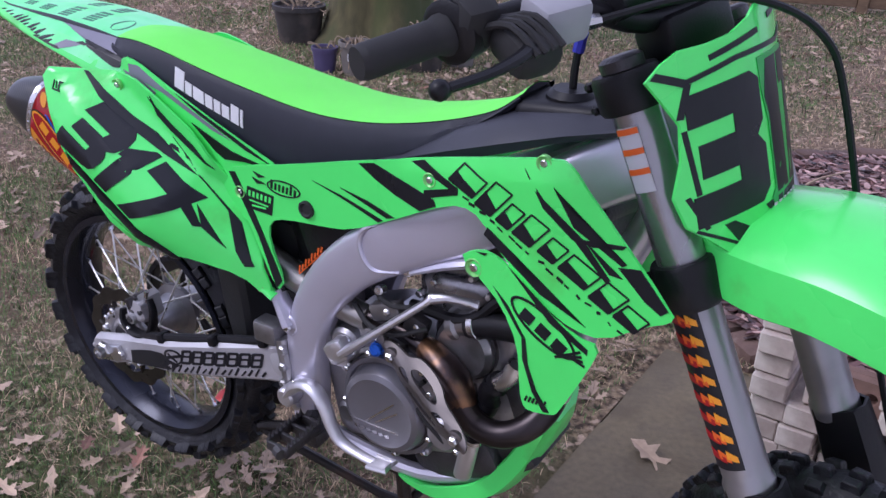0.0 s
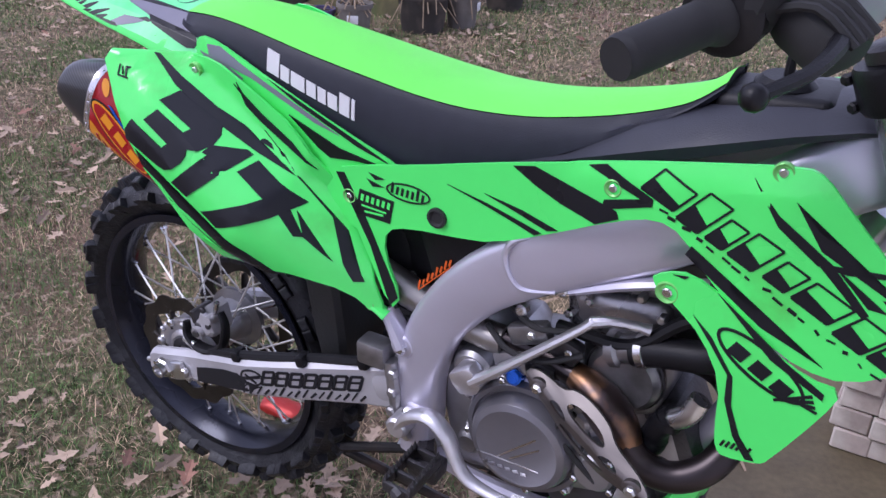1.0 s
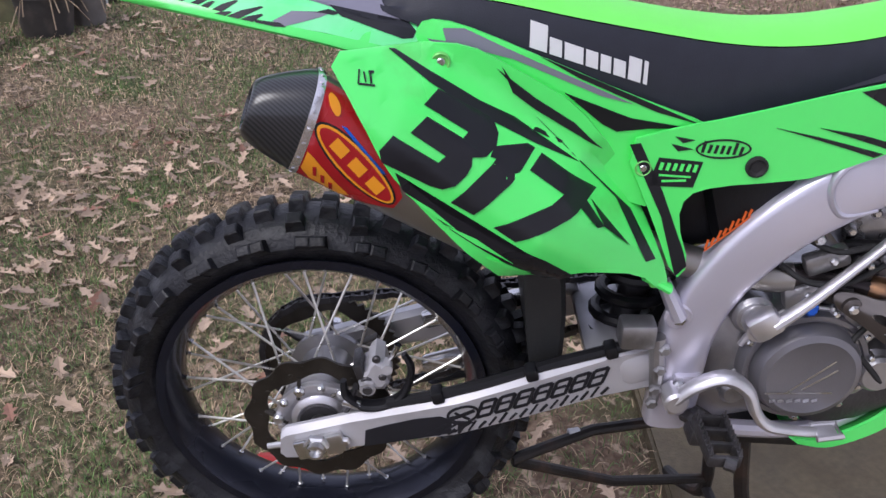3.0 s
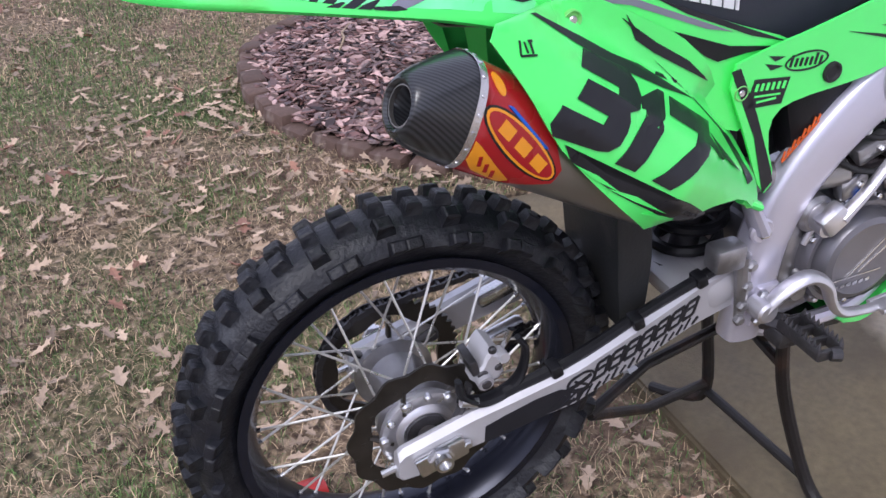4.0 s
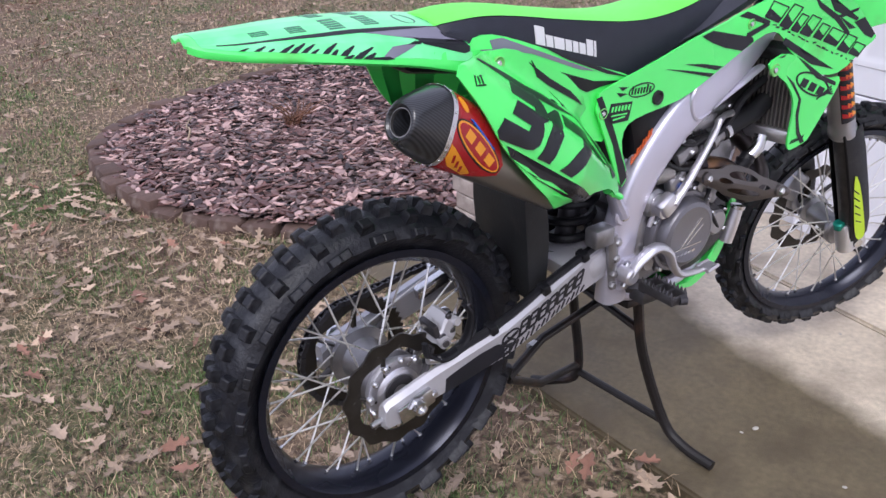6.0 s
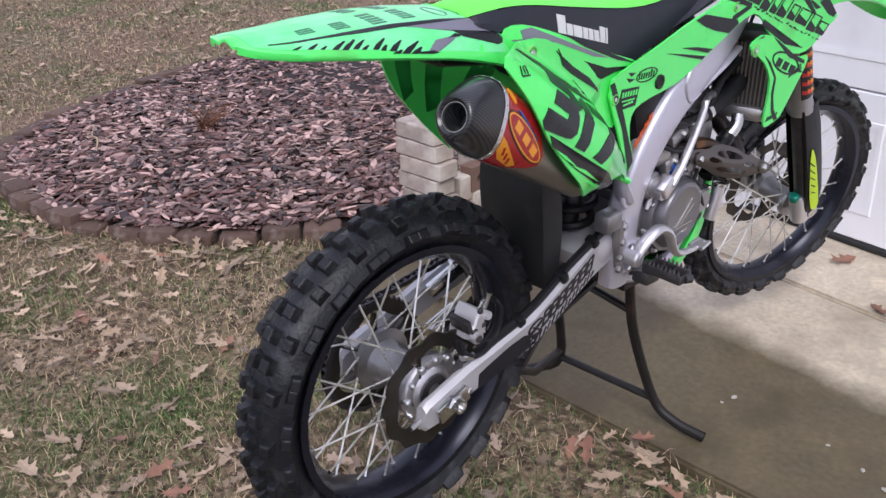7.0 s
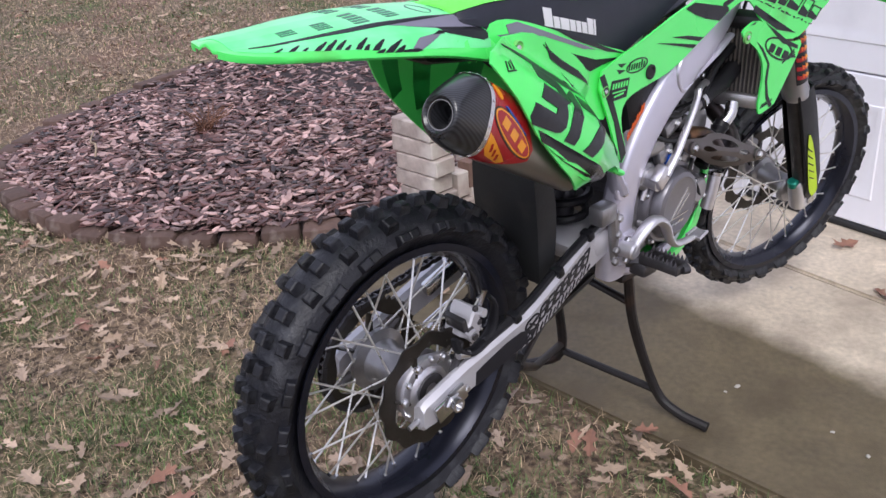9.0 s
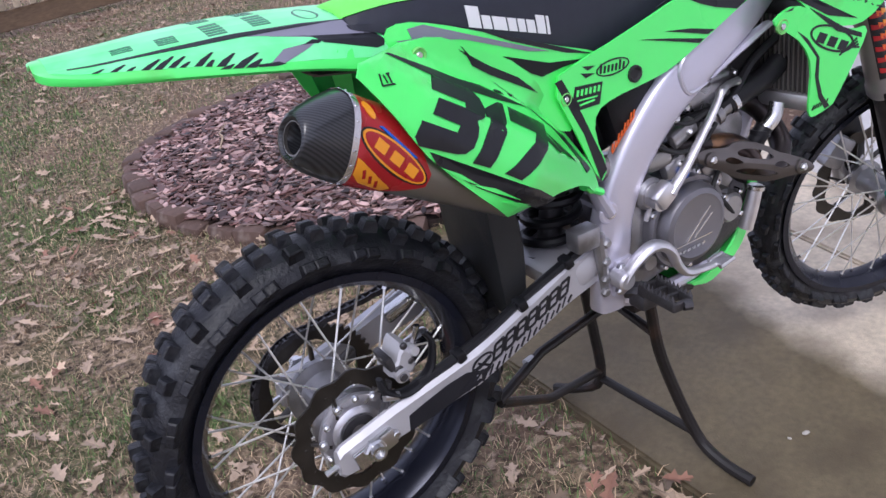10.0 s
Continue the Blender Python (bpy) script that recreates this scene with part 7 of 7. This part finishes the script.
for s in (-1, 1):
    bm = bmesh.new()
    pts = [barpt(s * 0.402, 0.0935, -0.015), barpt(s * 0.395, 0.0925, -0.015), barpt(s * 0.318, 0.074, -0.007), barpt(s * 0.308, 0.072, -0.006), barpt(s * 0.303, 0.071, -0.005)]
    gp_, gr_ = [pts[0]], [0.017]
    for k in range(33):
        gp_.append(pts[1].lerp(pts[2], k / 32))
        gr_.append(0.0190 if k % 2 else 0.0187)
    tube(bm, gp_ + pts[3:], gr_ + [0.024, 0.024], 16, 0)
    part("grip", steered(bm), SEAL, bars, "black smooth rubber grip")
    bm = bmesh.new()
    block(bm, barpt(s * 0.282, 0.058, 0.008), (0.055, 0.045, 0.058), (0, 20, s * 10), 0.014)
    block(bm, barpt(s * 0.255, 0.006, -0.014), (0.070, 0.060, 0.046), (0, 20, s * 10), 0.018)
    part("dust_cover", steered(bm), SEAL, bars, "black rubber dust cover")
    for q in range(4):
        bm = bmesh.new()
        tube(bm, [barpt(s * (0.238 + 0.012 * q), -0.030, -0.010), barpt(s * (0.243 + 0.012 * q), 0.004, 0.013), barpt(s * (0.253 + 0.012 * q), 0.042, 0.004)], 0.004, 6, 3)
        part("cover_fold", steered(bm), SEAL, bars)
    bm = bmesh.new()
    lathe(bm, [(-0.02, 0.028), (-0.016, 0.034), (0.016, 0.034), (0.02, 0.028)], barpt(s * 0.290, 0.068, -0.003), (0.18, s, 0), 20)
    part("throttle_housing" if s < 0 else "clutch_perch", steered(bm), PLASTIC, bars)
    bm = bmesh.new()
    tube(bm, [barpt(s * 0.245, 0.012, 0.0), barpt(s * 0.275, -0.018, -0.006), barpt(s * 0.33, -0.026, -0.010), barpt(s * 0.382, -0.016, -0.013)], [0.009, 0.008, 0.0065, 0.006], 8, 5, 0.8)
    bmesh.ops.create_icosphere(bm, subdivisions=2, radius=0.011, matrix=Matrix.Translation(barpt(s * 0.388, -0.014, -0.013)))
    part("lever", steered(bm), PLASTIC, bars, "black control lever with ball end")
bm = bmesh.new()
block(bm, barpt(-0.205, 0.012, 0.000), (0.050, 0.062, 0.046), (0, 10, -10), 0.008)
part("brake_reservoir", steered(bm), GREYBOX, bars, "light grey brake fluid reservoir")
bm = bmesh.new()
tube(bm, [barpt(-0.175, 0.010, -0.016), barpt(-0.145, 0.004, -0.018)], [0.010, 0.008], 8, 0)
part("banjo_bolt", steered(bm), STEEL, bars, "bright hose fitting")
bm = bmesh.new()
tube(bm, [barpt(-0.147, 0.004, -0.018), barpt(-0.06, -0.05, -0.002), barpt(0.01, -0.105, -0.012), barpt(0.068, -0.145, -0.055), barpt(0.098, -0.172, -0.13), leg(0.22, 0.09, 0.110), leg(0.05, 0.055, 0.14), leg(-0.30, 0.035, 0.13)], 0.0048, 8, 5)
hose = part("front_brake_hose", steered(bm), PLASTIC, bike, "black looping front brake hose")
bm = bmesh.new()
block(bm, leg(0.20, 0.085, 0.112), (0.020, 0.045, 0.012), (0, -27, 0), 0.004)
part("hose_clip", steered(bm), WHITE, hose, "white plastic hose clip")

# ---- lift stand ----
def stand():
    ob = thing("lift_stand", "black painted tubular steel lift stand, scuffed and rusty", "stand")
    near_top, far_top = Vector((-0.03, 1.615, 0.425)), Vector((0.10, 1.82, 0.425))
    near_j, far_j = Vector((0.026, 1.546, 0.080)), Vector((0.130, 1.800, 0.100))
    def rod(name, pts, r=0.0125, label="", smooth=4):
        bm = bmesh.new()
        tube(bm, pts, r, 10, smooth)
        return part(name, bm, STAND, ob, label)
    rod("leg", [near_top, (-0.012, 1.600, 0.28), near_j, (0.012, 1.49, 0.030), (-0.013, 1.417, 0.014)])
    rod("leg", [far_top, (0.118, 1.81, 0.28), far_j, (0.145, 1.87, 0.045), (0.17, 1.94, 0.014)])
    rod("crossbar", [near_j, far_j], 0.010, smooth=0)
    rod("crossbar", [(-0.020, 1.612, 0.345), (0.105, 1.815, 0.375)], 0.010, smooth=0)
    rod("lever_bar", [far_j + Vector((0, 0, 0.02)), (-0.10, 1.82, 0.19), (-0.338, 1.80, 0.345)], 0.010, smooth=0)
    rod("lever_bar", [(0.03, 1.70, 0.39), (-0.20, 1.78, 0.375), (-0.345, 1.80, 0.352)], 0.010, smooth=0)
    bm = bmesh.new()
    block(bm, (0.04, 1.715, 0.437), (0.16, 0.30, 0.018), (0, 3, -27.7), 0.004)
    part("top_plate", bm, STAND, ob, "black rubber-topped plate")
    bm = bmesh.new()
    tube(bm, [(-0.240, 1.7915, 0.3705), (-0.222, 1.7856, 0.372)], 0.0108, 10, 0)
    part("tape_band", bm, PALE, ob, "band of silver tape")
    return ob
stand()

# ---- yard things ----
BARK = material("mossy_bark", (0.085, 0.075, 0.032), 0.9, grain=0.6, scale=14, bump=1.0, bump_scale=30, spots=(0.06, 0.075, 0.025), spot_scale=4, spot_range=(0.45, 0.65), stretch=(1, 1, 0.35))
TREE_AT = Vector((-0.95, 7.25, LAWN_Z))
def tree():
    ob = thing("tree", "broad mossy tree trunk with flaring roots on the lawn", "tree", pose(*TREE_AT))
    bm = bmesh.new()
    rings = []
    segs = 40
    for z, r, fl in ((-0.1, 0.62, 0.22), (0.0, 0.52, 0.18), (0.10, 0.44, 0.13), (0.25, 0.38, 0.08), (0.5, 0.345, 0.05), (1.0, 0.32, 0.03), (2.0, 0.30, 0.02), (3.2, 0.27, 0.02)):
        rings.append([Vector((r * math.cos(a) * (1 + fl * math.sin(5 * a + 0.6) + 0.05 * math.sin(11 * a + z)), r * math.sin(a) * (1 + fl * math.sin(5 * a + 0.6) + 0.04 * math.sin(9 * a)), z)) for a in (2 * math.pi * k / segs for k in range(segs))])
    ring_faces(bm, rings)
    part("trunk", bm, BARK, ob, "mossy grey-green bark", 60)
    rng = random.Random(2)
    for k in range(7):
        a = 2 * math.pi * k / 7 + rng.uniform(-0.3, 0.3)
        bm = bmesh.new()
        l = rng.uniform(1.8, 2.8)
        pts = [Vector((0.1 * math.cos(a), 0.1 * math.sin(a), 2.9 + 0.1 * k)), Vector((0.5 * l * math.cos(a), 0.5 * l * math.sin(a), 4.0 + 0.15 * k)), Vector((l * math.cos(a + 0.2), l * math.sin(a + 0.2), 5.2 + 0.2 * k))]
        tube(bm, pts, [0.13, 0.08, 0.03], 8, 4)
        for j in range(5):
            b = a + rng.uniform(-1, 1)
            p = pts[1].lerp(pts[2], rng.random())
            tube(bm, [p, p + Vector((0.5 * math.cos(b), 0.5 * math.sin(b), 0.6)), p + Vector((0.8 * math.cos(b), 0.8 * math.sin(b), 1.3))], [0.03, 0.018, 0.006], 5, 2)
        part("limb", bm, BARK, ob, "bare winter limb")
    return ob
tree()

POT = material("dark_plastic_pot", (0.040, 0.036, 0.034), 0.6, grain=0.3, scale=20, spots=(0.11, 0.09, 0.075), spot_scale=8, spot_range=(0.5, 0.75))
POT_GREY = material("grey_pot", (0.17, 0.155, 0.14), 0.7, grain=0.3, scale=18)
POT_BLUE = material("blue_violet_pot", (0.085, 0.070, 0.155), 0.5, grain=0.2, scale=18)
STRAW = material("dry_stems", (0.30, 0.225, 0.15), 0.8, grain=0.3, scale=30, per_island=0.35)
def plant_pot(x, y, r, h, mat, label, stems=0, seed=1, tag_box=False):
    ob = thing("plant_pot", label, "plant pot", pose(x, y, LAWN_Z, 0, 0, seed * 40), "pots round the tree")
    bm = bmesh.new()
    lathe(bm, [(0, 0), (0, r * 0.78), (h * 0.86, r * 0.97), (h * 0.87, r * 1.05), (h, r * 1.05), (h, r * 0.96), (h * 0.9, r * 0.93), (h * 0.88, 0)], (0, 0, 0), (0, 0, 1), 28)
    part("pot", bm, mat, ob)
    bm = bmesh.new()
    lathe(bm, [(h * 0.89, r * 0.92), (h * 0.93, r * 0.5), (h * 0.94, 0)], (0, 0, 0), (0, 0, 1), 20)
    part("soil", bm, SOIL, ob)
    if stems:
        rng = random.Random(seed)
        bm = bmesh.new()
        for _ in range(stems):
            a = rng.uniform(0, 6.28)
            q = rng.uniform(0.2, 0.9) * r
            drop = rng.uniform(-0.5, 0.5) * h
            tube(bm, [(q * 0.5 * math.cos(a), q * 0.5 * math.sin(a), h * 0.92), (q * 1.3 * math.cos(a), q * 1.3 * math.sin(a), h * 1.12), (r * 1.35 * math.cos(a), r * 1.35 * math.sin(a), max(0.02, h * 0.7 + drop))], 0.004, 4, 3)
        part("dry_stem", bm, STRAW, ob, "drooping dry stems")
    if tag_box:
        bm = bmesh.new()
        block(bm, (0, -r * 0.96, h * 0.6), (0.07, 0.012, 0.05), bevel=0.002)
        part("white_tag", bm, WHITE, ob, "small white tag")
    return ob
plant_pot(-0.52, 6.40, 0.17, 0.26, POT, "dark plastic plant pot with drooping dry stems", 22, 1)
plant_pot(-0.27, 6.56, 0.115, 0.25, POT_GREY, "grey plant pot with a small white tag", 4, 2, True)
plant_pot(-0.93, 6.16, 0.11, 0.22, POT_GREY, "grey plant pot with dry stems and a white tag", 12, 9, True)
plant_pot(0.02, 7.20, 0.16, 0.24, POT, "dark plastic plant pot behind the others", 6, 4)
plant_pot(-1.14, 6.17, 0.085, 0.17, POT_BLUE, "blue-violet plant pot standing among leaves", 5, 5)
plant_pot(-1.52, 7.05, 0.19, 0.28, POT, "old dark planter with trailing dry stems", 18, 6)

FENCE_WOOD = material("weathered_fence_wood", (0.19, 0.125, 0.075), 0.85, grain=0.35, scale=20, bump=0.5, bump_scale=60, per_object=0.15, stretch=(1, 1, 4))
# picket wood, made paler to put the light on the pickets into colour
LIT_WOOD = material("lit_picket_wood", (0.42, 0.34, 0.24), 0.8, grain=0.25, scale=20, per_object=0.2)
def fence(p, q):
    ob = thing("fence", "weathered brown wooden yard fence", "fence")
    p, q = Vector(p), Vector(q)
    d = q - p
    ang = math.degrees(math.atan2(d.y, d.x))
    def piece(name, c, size, mat):
        bm = bmesh.new()
        block(bm, (0, 0, 0), size, bevel=0.006, segs=1)
        o = part(name, bm, mat, ob)
        o.matrix_basis = pose(c.x, c.y, c.z, 0, 0, ang)
    n = int(d.length / 2.2)
    for k in range(n + 1):
        piece("post", p + d * k / n + Vector((0, 0, 0.55)), (0.10, 0.10, 1.3), FENCE_WOOD)
    for k in range(n):
        c = p + d * (k + 0.5) / n
        piece("rail", c + Vector((0, 0, 0.16)), (d.length / n - 0.11, 0.05, 0.20), FENCE_WOOD)
        piece("rail", c + Vector((0, 0, 0.95)), (d.length / n - 0.11, 0.05, 0.10), FENCE_WOOD)
    m = int(d.length / 0.17)
    src = bmesh.new()
    block(src, (0, 0, 0), (0.075, 0.02, 0.84), bevel=0.004, segs=1)
    me = bpy.data.meshes.new("picket")
    src.to_mesh(me)
    src.free()
    me.materials.append(LIT_WOOD)
    off = Vector((d.y, -d.x, 0)).normalized() * 0.037
    for k in range(m):
        c = p + d * (k + 0.5) / m + off + Vector((0, 0, 0.685))
        o = new("picket", me)
        o.parent = ob
        o.matrix_basis = pose(c.x, c.y, c.z, 0, 0, ang)
fence((1.2, 10.2, LAWN_Z), (10.5, 8.9, LAWN_Z))

# dry plant, stick in the bed
bm = bmesh.new()
rng = random.Random(21)
for k in range(70):
    a, l = rng.uniform(0, 6.28), rng.uniform(0.05, 0.15)
    s = rng.uniform(0.3, 1.0)
    tube(bm, [(0.03 * math.cos(a), 0.03 * math.sin(a), 0), (l * s * 0.6 * math.cos(a), l * s * 0.6 * math.sin(a), l * 0.6), (l * s * 1.4 * math.cos(a + 0.4), l * s * 1.4 * math.sin(a + 0.4), l)], 0.002, 4, 2)
plant = part("dry_perennial", bm, material("red_brown_dry_stems", (0.16, 0.075, 0.045), 0.8, grain=0.3, scale=30, per_island=0.5))
plant.matrix_basis = pose(1.83, 3.90, 0.055)
tagged(plant, "clump of dry brown stems in the mulch", "plant")
bm = bmesh.new()
tube(bm, [(0, 0, 0), (0.10, 0.02, 0.03), (0.20, 0.08, 0.02), (0.33, 0.10, 0.03)], [0.005, 0.006, 0.005, 0.003], 6, 3)
st = part("stick", bm, STRAW)
st.matrix_basis = pose(1.42, 4.25, 0.068, 0, 0, 20)
tagged(st, "thin curved dead stick lying on mulch", "stick")

# ---- leaves and grass ----
LEAF = material("tan_oak_leaf", (0.38, 0.278, 0.198), 0.7, grain=0.25, scale=60, per_island=0.55)
LEAF_RED = material("red_brown_oak_leaf", (0.25, 0.125, 0.085), 0.7, grain=0.25, scale=60, per_island=0.3)
def oak_leaf(rng, size=None):
    s = size or rng.uniform(0.018, 0.042)
    side = [(0.0, 0.0), (0.10, 0.10), (0.22, 0.22), (0.20, 0.34), (0.42, 0.50), (0.16, 0.55), (0.14, 0.66), (0.36, 0.86), (0.12, 0.86), (0.08, 1.0)]
    yaw = rng.uniform(0, 6.28)
    m = Euler((rng.gauss(0, 0.25), rng.gauss(0, 0.25), yaw)).to_matrix()
    curl, bend = rng.uniform(0.1, 0.9), rng.uniform(-0.2, 0.5)
    vs, fs = [], []
    for x, y in side:
        for sx in (-1, 0, 1):
            u = x * sx * rng.uniform(0.85, 1.15)
            v = (y - 0.5) * 2
            z = curl * abs(u) * 0.8 + bend * v * v * 0.4 + 0.06
            vs.append(tuple(m @ Vector((u * s * 1.35, v * s, z * s))))
    for i in range(len(side) - 1):
        a = 3 * i
        fs += [(a, a + 1, a + 4, a + 3), (a + 1, a + 2, a + 5, a + 4)]
    return vs, fs
def open_lawn(x, y):
    return not on_slab(x, y, 0.03) and not inside(x, y, BED_POLY)
def leaf_spot(rng):
    if rng.random() < 0.15:
        x, y = rng.uniform(-2.2, 0.9), rng.uniform(1.0, 4.6)
    else:
        x, y = rng.uniform(-4.5, 6.5), rng.uniform(3.0, 13.0)
    if not open_lawn(x, y) or noise.noise((x * 0.9, y * 0.9, 5)) < rng.uniform(-0.6, 0.35):
        return None
    return x, y, LAWN_Z + 0.018 + rng.uniform(0, 0.012)
scatter("fallen_leaves", 9500, leaf_spot, oak_leaf, LEAF, 31, "dry tan oak leaves fallen on the lawn", "leaves")
scatter("fallen_red_leaves", 700, leaf_spot, oak_leaf, LEAF_RED, 33, "red-brown oak leaves fallen on the lawn", "leaves")
rng = random.Random(40)
def lone_leaf(x, y, z, size, mat, label):
    v, f = oak_leaf(rng, size)
    ob = mesh_object("oak_leaf", v, f, mat)
    ob.matrix_basis = pose(x, y, z)
    tagged(ob, label, "leaf", "fallen oak leaves")
for x, y, s, red in ((-0.21, 2.93, 0.042, 0), (-0.39, 2.62, 0.040, 0), (-0.41, 2.81, 0.046, 1), (-0.14, 1.68, 0.040, 1), (-0.07, 1.56, 0.035, 1), (-0.23, 1.62, 0.040, 0), (0.10, 3.32, 0.050, 1), (-0.08, 2.78, 0.035, 0), (-0.19, 3.30, 0.040, 0), (-0.49, 2.64, 0.040, 1), (-0.57, 2.95, 0.046, 0)):
    lone_leaf(x, y, LAWN_Z + 0.03, s, LEAF_RED if red else LEAF, "red-brown curled oak leaf on the grass" if red else "pale tan curled oak leaf on the grass")
for x, y, s in ((0.54, 2.28, 0.066), (0.78, 0.94, 0.05), (1.13, 1.02, 0.055), (0.74, 0.88, 0.03)):
    lone_leaf(x, y, 0.003, s, LEAF if s > 0.06 else LEAF_RED, "dry oak leaf lying on the concrete")
PEB = material("pale_pebble", (0.46, 0.43, 0.38), 0.7, grain=0.2)
for k, (x, y, l) in enumerate(((-0.03, 1.06, 0.012), (-0.09, 1.02, 0.016), (0.05, 1.13, 0.010), (0.20, 1.35, 0.014), (0.79, 1.20, 0.009), (0.17, 1.38, 0.008))):
    bm = bmesh.new()
    bmesh.ops.create_icosphere(bm, subdivisions=2, radius=l * 0.45)
    for v in bm.verts:
        v.co *= 1 + 0.25 * noise.noise(v.co * 90 + Vector((k, 0, 0)))
        v.co.z *= 0.5
        v.co.x *= 1.5
    ob = part("pebble", bm, PEB)
    ob.matrix_basis = pose(x, y, SLAB_Z + l * 0.20, 0, 0, 50 * k)
    tagged(ob, "small pale chip of stone on the concrete", "pebble", "chips on the slab")

GRASS_G = material("green_grass", (0.100, 0.172, 0.048), 0.7, grain=0.2, scale=20, per_island=0.85)
GRASS_D = material("straw_grass", (0.37, 0.272, 0.172), 0.75, grain=0.2, scale=20, per_island=0.95)
PATCHES = [(2.1, 1.3, 0.4), (-1.7, 2.6, 1.9), (3.9, -2.8, 0.7), (5.3, 4.7, 2.2), (-6.1, 5.0, 4.0), (9.7, 3.1, 1.1), (-4.0, 10.3, 3.3)]
def grass(name, n, mat, seed, flat, hmin, hmax, label, want_green):
    r = np.random.RandomState(seed)
    m = n * 6
    x, y = r.uniform(-4.5, 7.0, m), r.uniform(0.7, 13.0, m)
    keep = r.rand(m) < np.clip(2.6 / np.maximum(np.hypot(x + 1.0, y - 1.4), 1.2), 0.0, 1.0) ** 1.5
    x, y = x[keep], y[keep]
    d0, d1 = x - CORNER.x, y - CORNER.y
    ok = ~((d0 * ACROSS.x + d1 * ACROSS.y > -0.02) & (d0 * EDGE.x + d1 * EDGE.y < 0.02))
    inn = np.zeros(len(x), bool)
    for (xi, yi), (xj, yj) in zip(BED_POLY, BED_POLY[1:] + BED_POLY[:1]):
        if yi != yj:
            inn ^= ((yi > y) != (yj > y)) & (x < (xj - xi) * (y - yi) / (yj - yi) + xi)
    ok &= ~inn
    patch = sum(np.sin(a * x + b * y + c) for a, b, c in PATCHES) / 3.0
    if want_green:
        ok &= patch > r.uniform(-1.05, 0.45, len(x))
        beside = d0 * ACROSS.x + d1 * ACROSS.y > -0.32
        ok &= ~beside | (r.rand(len(x)) < 0.30)
    else:
        ok &= (patch < 0.45) | (r.rand(len(x)) < 0.42)
    x, y = x[ok][:n], y[ok][:n]
    k = len(x)
    h = r.uniform(hmin, hmax, k)
    yaw = r.uniform(0, 2 * np.pi, k)
    lean = np.abs(r.normal(flat, 0.35, k)).clip(0, 1.5)
    w = r.uniform(0.0006, 0.0013, k) * np.clip(np.hypot(x + 1.0, y - 1.4) / 3.0, 1.0, 2.6)
    dx, dy = np.cos(yaw), np.sin(yaw)
    z0 = LAWN_Z + 0.004 + r.uniform(0, 0.012, k) * (flat > 0.8)
    def pt(t, bend, side):
        s = np.sin(lean * bend) * h * t
        return np.stack([x + dx * s - dy * w * side, y + dy * s + dx * w * side, z0 + np.cos(lean * bend) * h * t], 1)
    vs = np.stack([pt(0, 0.7, -1), pt(0, 0.7, 1), pt(0.55, 0.75, 0.8), pt(0.55, 0.75, -0.8), pt(1.0, 1.05, 0)], 1).reshape(-1, 3)
    base = np.arange(k)[:, None] * 5
    loops = np.concatenate([base + np.array([[0, 1, 2, 3]]), base + np.array([[3, 2, 4]])], 1).reshape(-1)
    me = bpy.data.meshes.new(name)
    me.vertices.add(len(vs))
    me.vertices.foreach_set("co", vs.ravel())
    me.loops.add(len(loops))
    me.loops.foreach_set("vertex_index", loops.astype(np.int32))
    me.polygons.add(2 * k)
    starts = (np.arange(k)[:, None] * 7 + np.array([[0, 4]])).reshape(-1)
    me.polygons.foreach_set("loop_start", starts.astype(np.int32))
    me.update(calc_edges=True)
    me.materials.append(mat)
    tagged(new(name, me), label, "grass", kind="stuff")
grass("green_grass", 340000, GRASS_G, 51, 0.7, 0.014, 0.040, "short green winter grass blades", True)
grass("dry_grass", 210000, GRASS_D, 52, 1.15, 0.016, 0.050, "matted straw-coloured dry grass blades", False)

# crushed can behind the rear wheel
bm = bmesh.new()
lathe(bm, [(0, 0), (0, 0.024), (0.006, 0.031), (0.03, 0.033), (0.06, 0.030), (0.09, 0.033), (0.112, 0.031), (0.120, 0.025), (0.120, 0.022), (0.116, 0.0)], (-0.06, 0, 0), (1, 0, 0), 24)
for v in bm.verts:
    v.co.z = v.co.z * 0.7 + 0.006 * noise.noise(v.co * 40)
can_ob = part("drink_can", bm, RED_CAN)
can_ob.matrix_basis = pose(-0.57, 2.32, LAWN_Z + 0.030, 0, 4, -25)
tagged(can_ob, "crushed red can lying on the lawn", "can")
